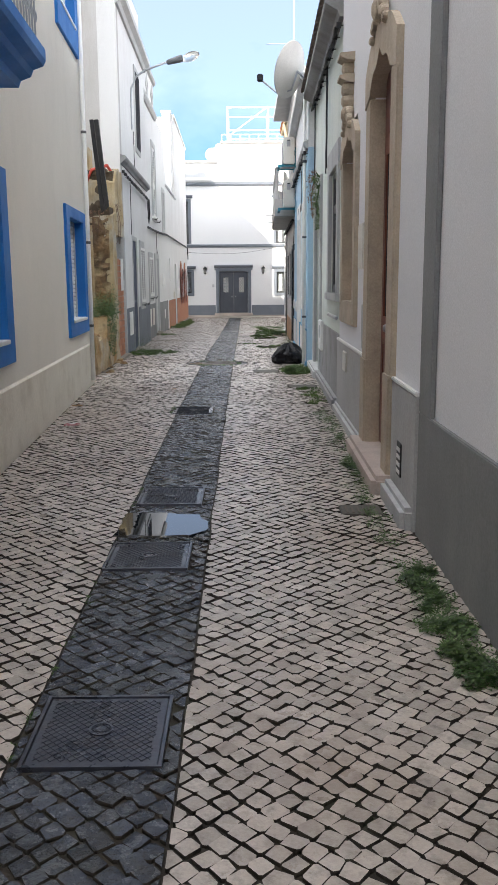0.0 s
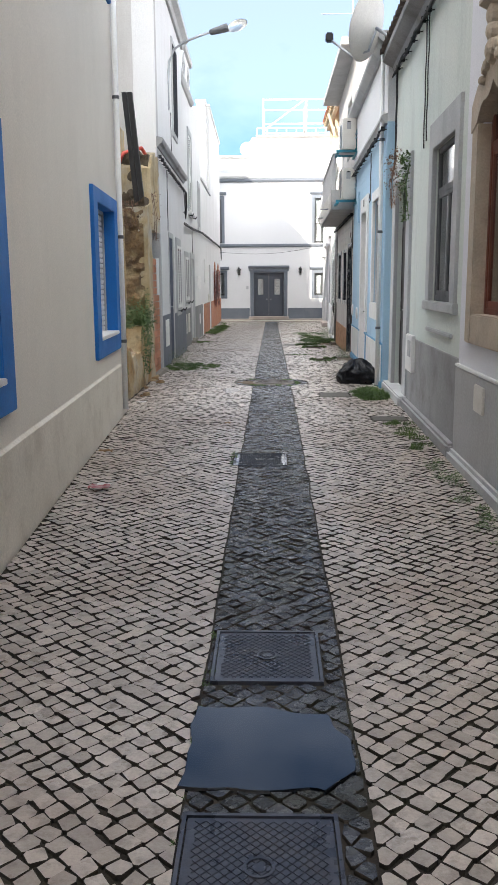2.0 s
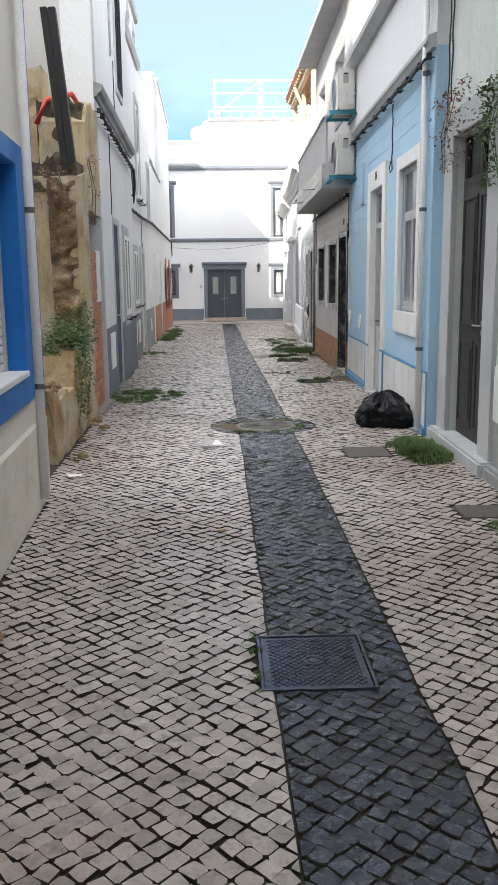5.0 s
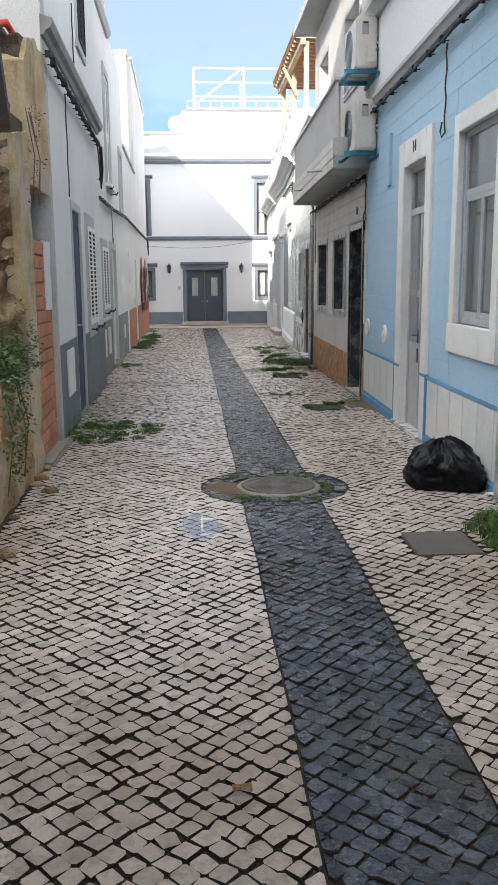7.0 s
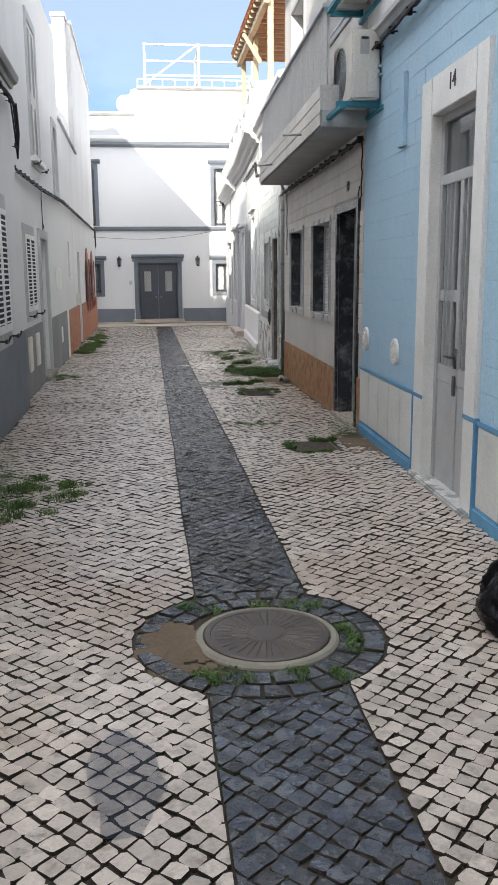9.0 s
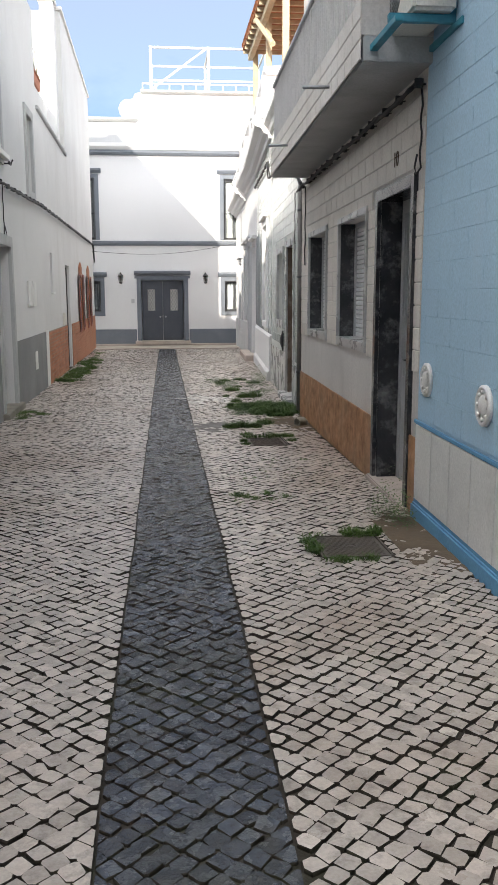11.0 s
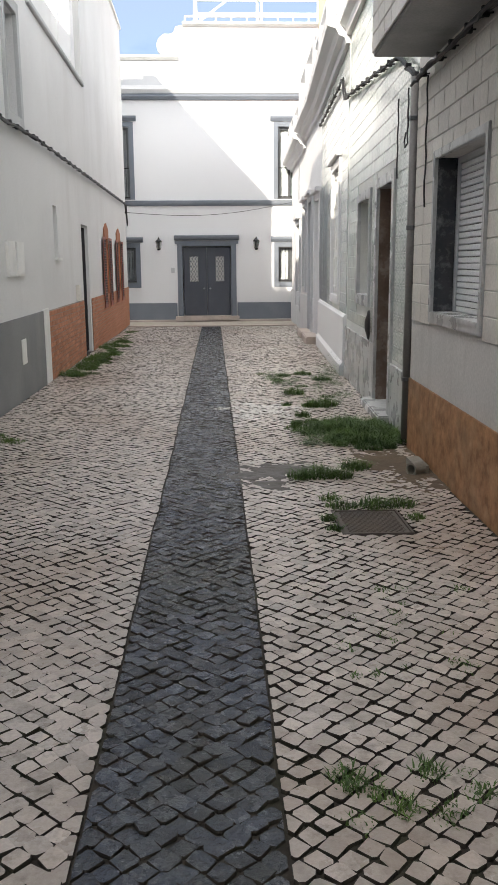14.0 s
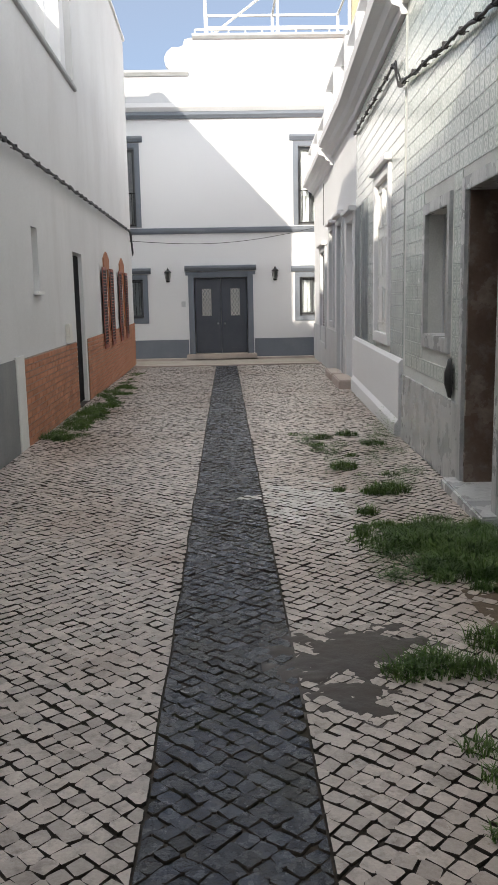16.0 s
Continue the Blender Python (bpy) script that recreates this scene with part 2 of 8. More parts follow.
dry_mat = pbr("dry_twig", (0.16, 0.09, 0.06), (0.22, 0.13, 0.08), 0.8, 4, 40, 0.1, 0.001, vary=0.3)
bag_mat = pbr("black_plastic_film", (0.003, 0.003, 0.004), (0.004, 0.004, 0.006), 0.18, 14, 40, 0.4, 0.012)
ink = pbr("black_lettering", (0.02, 0.02, 0.02), None, 0.6)
pane_mat = glass("window_glass")
# dark colour in place of the shade inside the rooms
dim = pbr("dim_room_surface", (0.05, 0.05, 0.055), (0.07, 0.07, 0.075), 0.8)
curtain_mat = pbr("pale_curtain", (0.55, 0.55, 0.54), (0.45, 0.45, 0.44), 0.9, 6, 60, 0.3, 0.004, streak=True, stain=(0.3, 0.3, 0.3), amount=0.4)
galv_cover = pbr("polished_worn_iron_cover", (0.1, 0.105, 0.125), (0.07, 0.075, 0.09), 0.24, 5, 60, 0.3, 0.002, metal=0.6, stain=(0.2, 0.17, 0.13), amount=0.3, stain_scale=5)
rusty_cover = pbr("rusty_cover", (0.095, 0.08, 0.07), (0.13, 0.105, 0.085), 0.65, 5, 60, 0.4, 0.003, metal=0.2, stain=(0.1, 0.085, 0.07), amount=0.4)
cast_brown = pbr("brown_cast_iron", (0.075, 0.064, 0.058), (0.11, 0.094, 0.082), 0.5, 5, 60, 0.4, 0.003, metal=0.3, stain=(0.08, 0.07, 0.06), amount=0.4)
concrete_dark = pbr("dark_stained_concrete", (0.085, 0.076, 0.066), (0.12, 0.108, 0.092), 0.75, 4, 50, 0.4, 0.005)
earth = pbr("bare_earth", (0.1, 0.072, 0.046), (0.145, 0.105, 0.068), 0.95, 4, 40, 0.7, 0.012, stain=(0.13, 0.1, 0.07), amount=0.4)
road_mat = pbr("pale_worn_paving", (0.4, 0.36, 0.3), (0.34, 0.3, 0.25), 0.7, 2, 30, 0.6, 0.012, stain=(0.2, 0.17, 0.13), amount=0.4, stain_scale=6)
wrap_red = pbr("red_printed_card", (0.35, 0.02, 0.04), (0.5, 0.4, 0.4), 0.45, 14, 60, 0.1, 0.001)
leaf_dry = pbr("dry_leaf", (0.22, 0.13, 0.06), (0.28, 0.18, 0.09), 0.7, 10, 60, 0.2, 0.002)
dish_grey = pbr("pale_grey_enamel", (0.6, 0.59, 0.55), (0.54, 0.53, 0.5), 0.45, 3, 60, 0.1, 0.001, stain=(0.4, 0.37, 0.32), amount=0.25)
label_grey = pbr("grey_label", (0.4, 0.4, 0.4), None, 0.6)
pale_timber = pbr("pale_timber", (0.5, 0.42, 0.28), (0.42, 0.35, 0.23), 0.7, 4, 50, 0.3, 0.003)
terracotta_pot = pbr("terracotta_pot", (0.42, 0.16, 0.08), (0.36, 0.13, 0.07), 0.8, 5, 50, 0.2, 0.002)
lamp_glass = glass("lamp_glass", (0.85, 0.84, 0.78), 0.4)
water = pbr("still_water", (0.004, 0.006, 0.01), (0.006, 0.008, 0.012), 0.02, 2, 20, 0.0, 0.0)
for node in water.node_tree.nodes:
    if node.type == "BSDF_PRINCIPLED":
        for link in list(node.inputs["Roughness"].links):
            water.node_tree.links.remove(link)
        node.inputs["Roughness"].default_value, node.inputs["IOR"].default_value, node.inputs["Specular IOR Level"].default_value = 0.0, 1.5, 1.0
post_black = pbr("tarred_black_timber", (0.012, 0.012, 0.013), (0.022, 0.021, 0.021), 0.6, 4, 40, 0.3, 0.003)
film = glass("thin_water_film", (0.92, 0.94, 0.95), 0.0)
rubble_top = pbr("mossy_dark_rubble", (0.07, 0.052, 0.034), (0.13, 0.095, 0.06), 0.95, 5, 28, 0.9, 0.03, stain=(0.05, 0.055, 0.03), amount=0.7, stain_scale=5)
bag_mat.node_tree.nodes["Principled BSDF"].inputs["Specular IOR Level"].default_value = 0.16
gable_plaster = pbr("stained_gable_plaster", (0.5, 0.49, 0.475), (0.43, 0.42, 0.4), 0.9, 0.8, 50, 0.5, 0.008, stain=(0.28, 0.24, 0.19), amount=0.5, stain_scale=1.2, streak=True)
plain_cement = pbr("smooth_grey_plinth_paint", (0.45, 0.45, 0.45), (0.4, 0.4, 0.4), 0.85, 1.0, 50, 0.3, 0.004, stain=(0.25, 0.24, 0.22), amount=0.3, streak=True)
ochre_plaster = pbr("stained_ochre_plaster", (0.52, 0.43, 0.28), (0.42, 0.31, 0.16), 0.95, 2.4, 30, 0.8, 0.018, stain=(0.1, 0.075, 0.045), amount=0.85, stain_scale=3.6, streak=True, patch=(0.45, 0.45, 0.41), patch_scale=2.3, patch_amount=0.75)
bronze = pbr("dull_bronze", (0.1, 0.06, 0.03), (0.08, 0.05, 0.025), 0.5, 6, 50, 0.2, 0.001, metal=0.5)


# ---- building kit ----
ORG = {}


def thing(name, at, label, category, group=""):
    """An Empty at the base of a thing, which parents its parts."""
    ob = new(name)
    ob.location = at
    ORG[ob.name] = Vector(at)
    return tagged(ob, label, category, group)


def part(name, bm, material, parent=None, label="", smooth=False, fix=True):
    """Links a bmesh, whose points are in the world, as ONE mesh under a thing or a part, or at top level."""
    if fix:
        bmesh.ops.recalc_face_normals(bm, faces=bm.faces)
    me = bpy.data.meshes.new(name)
    o = ORG[parent.name] if parent else Vector((0, 0, 0))
    bmesh.ops.translate(bm, verts=bm.verts, vec=-o)
    bm.to_mesh(me)
    bm.free()
    if smooth:
        me.polygons.foreach_set("use_smooth", [True] * len(me.polygons))
    me.materials.append(material)
    ob = new(name, me)
    ob.parent = parent
    ORG[ob.name] = o
    if label:
        ob["label"] = label
    return ob


def mesh_part(name, verts, faces, material, parent=None, label="", smooth=False):
    me = bpy.data.meshes.new(name)
    o = ORG[parent.name] if parent else Vector((0, 0, 0))
    me.from_pydata([tuple(Vector(v) - o) for v in verts] if len(verts) < 50000 else (np.asarray(verts) - np.array(o)).tolist(), [], faces)
    me.materials.append(material)
    if smooth:
        me.polygons.foreach_set("use_smooth", [True] * len(me.polygons))
    ob = new(name, me)
    ob.parent = parent
    ORG[ob.name] = o
    if label:
        ob["label"] = label
    return ob


def solo(name, bm, material, label, category, smooth=False, kind="", group=""):
    """A thing that is one mesh."""
    return tagged(part(name, bm, material, None, label, smooth), label, category, group, kind)


class Wall:
    """A wall's street face, from a to b (x, y); places on it are (y, n, z): n is the way out into the street."""

    def __init__(self, a, b):
        self.a, d = Vector((a[0], a[1])), Vector((b[0] - a[0], b[1] - a[1]))
        self.u = d.normalized()
        side = 1 if a[0] < -0.5 else -1
        n = Vector((-self.u.y, self.u.x))
        self.n = n if n.x * side > 0 else -n

    def __call__(self, y, n, z):
        p = self.a + self.u * ((y - self.a.y) / self.u.y) + self.n * n
        return Vector((p.x, p.y, z))

    def x(self, y):
        return self(y, 0, 0).x


class Flat:
    """The house across the end of the street: (x, n, z), n towards the camera."""

    def __init__(self, y):
        self.y = y

    def __call__(self, x, n, z):
        return Vector((x, self.y - n, z))


class World:
    def __call__(self, x, y, z):
        return Vector((x, y, z))


XYZ = World()


def box(bm, W, a0, a1, n0, n1, z0, z1, bevel=0.0):
    vs = [bm.verts.new(W(a, n, z)) for a in (a0, a1) for n in (n0, n1) for z in (z0, z1)]
    fs = [bm.faces.new([vs[i] for i in q]) for q in ((0, 1, 3, 2), (4, 6, 7, 5), (0, 4, 5, 1), (2, 3, 7, 6), (0, 2, 6, 4), (1, 5, 7, 3))]
    if bevel:
        es = list({e for f in fs for e in f.edges})
        bmesh.ops.bevel(bm, geom=es, offset=bevel, segments=2, affect="EDGES", clamp_overlap=True)
    return vs


def boxes(W, rows, bevel=0.0):
    bm = bmesh.new()
    for r in rows:
        box(bm, W, *r, bevel=bevel)
    return bm


def prism(bm, W, outline, n0, n1):
    """A solid from an outline of (along, height) points."""
    lo = [bm.verts.new(W(a, n0, z)) for a, z in outline]
    hi = [bm.verts.new(W(a, n1, z)) for a, z in outline]
    bm.faces.new(lo)
    bm.faces.new(hi[::-1])
    for i in range(len(lo)):
        j = (i + 1) % len(lo)
        bm.faces.new((lo[i], hi[i], hi[j], lo[j]))


def moulding(bm, W, a0, a1, profile):
    """A moulding along the wall; profile: (n, z) points from the wall out and back."""
    e = [[bm.verts.new(W(a, n, z)) for n, z in profile] for a in (a0, a1)]
    bm.faces.new(e[0])
    bm.faces.new(e[1][::-1])
    for i in range(len(profile)):
        j = (i + 1) % len(profile)
        bm.faces.new((e[0][i], e[1][i], e[1][j], e[0][j]))


def tube(bm, pts, r, seg=8, close=True):
    pts = [Vector(p) for p in pts]
    rings = []
    for i, p in enumerate(pts):
        d = (pts[min(i + 1, len(pts) - 1)] - pts[max(i - 1, 0)]).normalized()
        s = d.cross(Vector((0, 0, 1)) if abs(d.z) < 0.9 else Vector((0, 1, 0))).normalized()
        t = d.cross(s)
        rr = r(i / max(len(pts) - 1, 1)) if callable(r) else r
        rings.append([bm.verts.new(p + (s * math.cos(a) + t * math.sin(a)) * rr) for a in (2 * math.pi * k / seg for k in range(seg))])
    for a, b in zip(rings, rings[1:]):
        for k in range(seg):
            bm.faces.new((a[k], a[(k + 1) % seg], b[(k + 1) % seg], b[k]))
    if close:
        bm.faces.new(rings[0][::-1])
        bm.faces.new(rings[-1])


def lathe(bm, base, profile, seg=24, axis=Vector((0, 0, 1))):
    """A turned solid about axis through base; profile: (radius, height)."""
    axis = axis.normalized()
    s = axis.cross(Vector((0, 1, 0)) if abs(axis.y) < 0.9 else Vector((1, 0, 0))).normalized()
    t = axis.cross(s)
    rings = [[bm.verts.new(Vector(base) + axis * h + (s * math.cos(a) + t * math.sin(a)) * max(r, 1e-4))
              for a in (2 * math.pi * k / seg for k in range(seg))] for r, h in profile]
    for a, b in zip(rings, rings[1:]):
        for k in range(seg):
            bm.faces.new((a[k], a[(k + 1) % seg], b[(k + 1) % seg], b[k]))
    bm.faces.new(rings[0][::-1])
    bm.faces.new(rings[-1])


def wall_mesh(W, a0, a1, z0, z1, th, holes=()):
    """A wall with its thickness, with openings that go through it."""
    bm = bmesh.new()
    ys = sorted({a0, a1, *(h[0] for h in holes), *(h[1] for h in holes)})
    zs = sorted({z0, z1, *(max(h[2], z0) for h in holes), *(h[3] for h in holes)})
    ny, nz = len(ys) - 1, len(zs) - 1

    def full(i, j):
        if not (0 <= i < ny and 0 <= j < nz):
            return False
        y, z = (ys[i] + ys[i + 1]) / 2, (zs[j] + zs[j + 1]) / 2
        return not any(h[0] < y < h[1] and h[2] < z < h[3] for h in holes)

    def quad(*ps):
        bm.faces.new([bm.verts.new(W(*p)) for p in ps])

    for i in range(ny):
        for j in range(nz):
            if not full(i, j):
                continue
            y, Y, z, Z = ys[i], ys[i + 1], zs[j], zs[j + 1]
            quad((y, 0, z), (Y, 0, z), (Y, 0, Z), (y, 0, Z))
            quad((y, -th, z), (y, -th, Z), (Y, -th, Z), (Y, -th, z))
            if not full(i - 1, j):
                quad((y, 0, z), (y, 0, Z), (y, -th, Z), (y, -th, z))
            if not full(i + 1, j):
                quad((Y, 0, z), (Y, -th, z), (Y, -th, Z), (Y, 0, Z))
            if not full(i, j - 1):
                quad((y, 0, z), (y, -th, z), (Y, -th, z), (Y, 0, z))
            if not full(i, j + 1):
                quad((y, 0, Z), (Y, 0, Z), (Y, -th, Z), (y, -th, Z))
    bmesh.ops.remove_doubles(bm, verts=bm.verts, dist=0.0005)
    return bm


def surround(W, a0, a1, z0, z1, w, n1, n0=-0.02, bottom=True, bevel=0.006, top=None, foot=None):
    """A flat frame, in one piece, round an opening a0..a1, z0..z1, w wide."""
    top = w if top is None else top
    lo = z0 - ((w if foot is None else foot) if bottom else 0)
    bm = wall_mesh(lambda a, n, z: W(a, n + n1, z), a0 - w, a1 + w, lo, z1 + top, n1 - n0, [(a0 + 0.004, a1 - 0.004, z0 + 0.004 if bottom else lo - 1, z1 - 0.004)])
    bmesh.ops.recalc_face_normals(bm, faces=bm.faces)
    es = [e for e in bm.edges if len(e.link_faces) == 2 and e.calc_face_angle(0) > 1]
    if bevel:
        bmesh.ops.bevel(bm, geom=es, offset=bevel, segments=2, affect="EDGES", clamp_overlap=True)
    return bm


def pieces(name, W, rows, material, parent, label="", bevel=0.0):
    """One part for each box."""
    last = None
    for r in rows:
        last = part(name, boxes(W, [r], bevel), material, parent, label)
    return last


def copies(ob, offsets, mesh=None):
    """More objects on the same mesh beside ob, moved by offsets."""
    for o in offsets:
        c = ob.copy()
        c.location = ob.location + Vector(o)
        scene.collection.objects.link(c)
        c.parent = ob.parent
        ORG[c.name] = ORG[ob.name]


def slats(parent, W, a0, a1, z0, z1, n, count, mat, name="slat", thick=0.014, tilt=0.0, fill=0.93):
    """Slats one above another; alike, on one mesh."""
    h = (z1 - z0) / count
    bm = bmesh.new()
    zc = z0 + h * fill / 2
    prof = [(n, z0), (n + thick + tilt, z0 + h * 0.12), (n + thick * 1.1 + tilt * 0.5, zc), (n + thick, z0 + h * fill * 0.88), (n, z0 + h * fill), (n - 0.012, zc)]
    moulding(bm, W, a0, a1, prof)
    first = part(name, bm, mat, parent)
    copies(first, [(0, 0, h * i) for i in range(1, count)])


# Panel added behind an opening; where dark, its colour stands for the unlit room.
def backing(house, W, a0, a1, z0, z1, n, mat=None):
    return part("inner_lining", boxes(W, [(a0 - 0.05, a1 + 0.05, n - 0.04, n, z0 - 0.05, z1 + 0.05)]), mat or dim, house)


def pane(parent, W, a0, a1, z0, z1, n):
    ob = part("pane", boxes(W, [(a0, a1, n - 0.003, n + 0.003, z0, z1)]), pane_mat, parent)
    ob.visible_shadow = False
    return ob


def louvre_shutter(house, W, a0, a1, z0, z1, n, mat, count, rim=None):
    """A hinged leaf: stiles, rails and tilted slats."""
    st = 0.05
    leaf = part("shutter", boxes(W, [(a0, a0 + st, n, n + 0.012, z0, z1), (a1 - st, a1, n, n + 0.012, z0, z1), (a0 + st, a1 - st, n, n + 0.012, z0, z0 + 0.08),
                                     (a0 + st, a1 - st, n, n + 0.012, z1 - 0.06, z1)], 0.003), rim or mat, house)
    # dark sheet behind the slats, coloured as the shade in their gaps
    part("dark_gap", boxes(W, [(a0 + st, a1 - st, n - 0.004, n + 0.004, z0 + 0.08, z1 - 0.06)]), louvre_and_gap_dark, leaf)
    slats(leaf, W, a0 + st, a1 - st, z0 + 0.09, z1 - 0.07, n + 0.006, count, mat, tilt=0.003, thick=0.005, fill=0.34)
    return leaf


def shutter_stays(house, W, spots, z):
    """Small black iron hold-backs under a pair of shutters."""
    for a in spots:
        bm = bmesh.new()
        tube(bm, [W(a, 0.0, z), W(a, 0.12, z), W(a + 0.02, 0.14, z + 0.05)], 0.012, 6)
        box(bm, W, a - 0.07, a + 0.07, 0.09, 0.12, z - 0.02, z + 0.02, bevel=0.006)
        part("shutter_stay", bm, iron_black, house, "black iron shutter stay")


def roller_window(house, W, a0, a1, z0, z1, recess, mat_sill, count, slat_mat, sill_out=0.03):
    """A window with its roller blind down, and a sill."""
    win = part("window", boxes(W, [(a0, a0 + 0.045, -recess - 0.05, -recess + 0.012, z0, z1), (a1 - 0.045, a1, -recess - 0.05, -recess + 0.012, z0, z1),
                                   (a0 + 0.045, a1 - 0.045, -recess - 0.05, -recess + 0.012, z1 - 0.04, z1)], 0.003), alu, house, "aluminium window with its white roller blind down")
    slats(win, W, a0 + 0.045, a1 - 0.045, z0 + 0.03, z1 - 0.04, -recess - 0.02, count, slat_mat)
    part("sill", boxes(W, [(a0 - 0.01, a1 + 0.01, -recess - 0.05, sill_out, z0 - 0.008, z0 + 0.028)], 0.005), mat_sill, win)
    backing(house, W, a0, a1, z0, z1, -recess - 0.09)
    return win


def sash_window(house, W, a0, a1, z0, z1, n, mat, split=0.7, leaves=2, curtain=True, label=""):
    """A casement: outer frame, transom, leaves with panes."""
    f = 0.05
    win = part("window", boxes(W, [(a0, a0 + f, n - 0.05, n, z0, z1), (a1 - f, a1, n - 0.05, n, z0, z1), (a0 + f, a1 - f, n - 0.05, n, z0, z0 + f), (a0 + f, a1 - f, n - 0.05, n, z1 - f, z1)], 0.004), mat, house, label)
    zt = z0 + (z1 - z0) * split
    rows = [(a0 + f, a1 - f, n - 0.04, n - 0.004, zt - 0.03, zt + 0.03)] if split < 1 else []
    w = (a1 - a0 - 2 * f) / leaves
    for i in range(leaves):
        l = a0 + f + i * w
        top = zt - 0.03 if split < 1 else z1 - f
        g = 0.035
        rows += [(l, l + g, n - 0.035, n - 0.006, z0 + f, top), (l + w - g, l + w, n - 0.035, n - 0.006, z0 + f, top), (l + g, l + w - g, n - 0.035, n - 0.006, z0 + f, z0 + f + 0.05), (l + g, l + w - g, n - 0.035, n - 0.006, top - g, top)]
        pane(win, W, l + g, l + w - g, z0 + f + 0.05, top - g, n - 0.022)
    if split < 1:
        pane(win, W, a0 + f, a1 - f, zt + 0.03, z1 - f, n - 0.022)
    part("frame", boxes(W, rows, 0.003), mat, win)
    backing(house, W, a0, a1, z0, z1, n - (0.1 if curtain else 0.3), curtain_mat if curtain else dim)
    return win


def panel_door(house, W, a0, a1, z0, z1, n, mat, panels, label="", thick=0.05):
    """A door leaf with raised panels given as fractions (l, r, b, t)."""
    w, h = a1 - a0, z1 - z0
    door = part("door", boxes(W, [(a0, a1, n - thick, n, z0, z1)], 0.004), mat, house, label)
    for l, r, b, t in panels:
        bm = bmesh.new()
        y0, y1, q0, q1 = a0 + l * w, a0 + r * w, z0 + b * h, z0 + t * h
        moulding_rows = [(y0, y1, n - 0.01, n + 0.012, q0, q0 + 0.03), (y0, y1, n - 0.01, n + 0.012, q1 - 0.03, q1), (y0, y0 + 0.03, n - 0.01, n + 0.012, q0 + 0.03, q1 - 0.03), (y1 - 0.03, y1, n - 0.01, n + 0.012, q0 + 0.03, q1 - 0.03),
                         (y0 + 0.07, y1 - 0.07, n - 0.01, n + 0.01, q0 + 0.07, q1 - 0.07)]
        for r_ in moulding_rows:
            box(bm, W, *r_, bevel=0.004)
        part("door_panel", bm, mat, door)
    backing(house, W, a0, a1, z0, z1, n - thick - 0.03)
    return door


def handle(door, W, a, z, n, mat, length=0.1):
    bm = bmesh.new()
    tube(bm, [W(a, n, z), W(a, n + 0.05, z)], 0.009)
    tube(bm, [W(a, n + 0.05, z), W(a + length, n + 0.05, z)], 0.009)
    box(bm, W, a - 0.02, a + 0.02, n, n + 0.006, z - 0.08, z + 0.06, bevel=0.002)
    part("door_handle", bm, mat, door, "metal door handle", True)


def knob(door, W, a, z, n, mat):
    bm = bmesh.new()
    p = W(a, n, z)
    lathe(bm, p, [(0.012, 0), (0.012, 0.03), (0.028, 0.04), (0.032, 0.055), (0.022, 0.07), (0.001, 0.073)], 14, W(a, n + 1, z) - p)
    part("door_knob", bm, mat, door, "round metal knob", True)


def clad_pieces(name, W, cells, n, thick, mat, parent, gap=0.003, limit=300, rest="tile_field"):
    """Pieces laid on a wall: cells are (a0, a1, z0, z1); alike ones share a mesh; those past the limit are joined."""
    shapes, verts, faces = {}, [], []
    for k, (a0, a1, z0, z1) in enumerate(cells):
        a0, a1, z0, z1 = a0 + gap / 2, a1 - gap / 2, z0 + gap / 2, z1 - gap / 2
        c = min(thick * 0.6, 0.004)
        pts = [(a0, 0, z0), (a1, 0, z0), (a1, 0, z1), (a0, 0, z1), (a0, thick - c, z0), (a1, thick - c, z0), (a1, thick - c, z1), (a0, thick - c, z1),
               (a0 + c, thick, z0 + c), (a1 - c, thick, z0 + c), (a1 - c, thick, z1 - c), (a0 + c, thick, z1 - c)]
        P = [W(a, n + q, z) for a, q, z in pts]
        flip = (P[1] - P[0]).cross(P[3] - P[0]).dot(W(a0, n + 1, z0) - W(a0, n, z0)) < 0
        F = [(0, 1, 5, 4), (1, 2, 6, 5), (2, 3, 7, 6), (3, 0, 4, 7), (4, 5, 9, 8), (5, 6, 10, 9), (6, 7, 11, 10), (7, 4, 8, 11), (8, 9, 10, 11)]
        F = [f[::-1] for f in F] if flip else F
        if k < limit:
            key = (round(a1 - a0, 3), round(z1 - z0, 3))
            if key not in shapes:
                me = bpy.data.meshes.new(name)
                me.from_pydata([tuple(p - P[0]) for p in P], [], F)
                me.materials.append(mat)
                shapes[key] = me
            ob = new(name, shapes[key])
            ob.location = P[0] - ORG[parent.name]
            ob.parent = parent
        else:
            o = len(verts)
            verts += P
            faces += [tuple(i + o for i in f) for f in F]
    if verts:
        tagged(mesh_part(rest, verts, faces, mat, parent), kind="stuff")


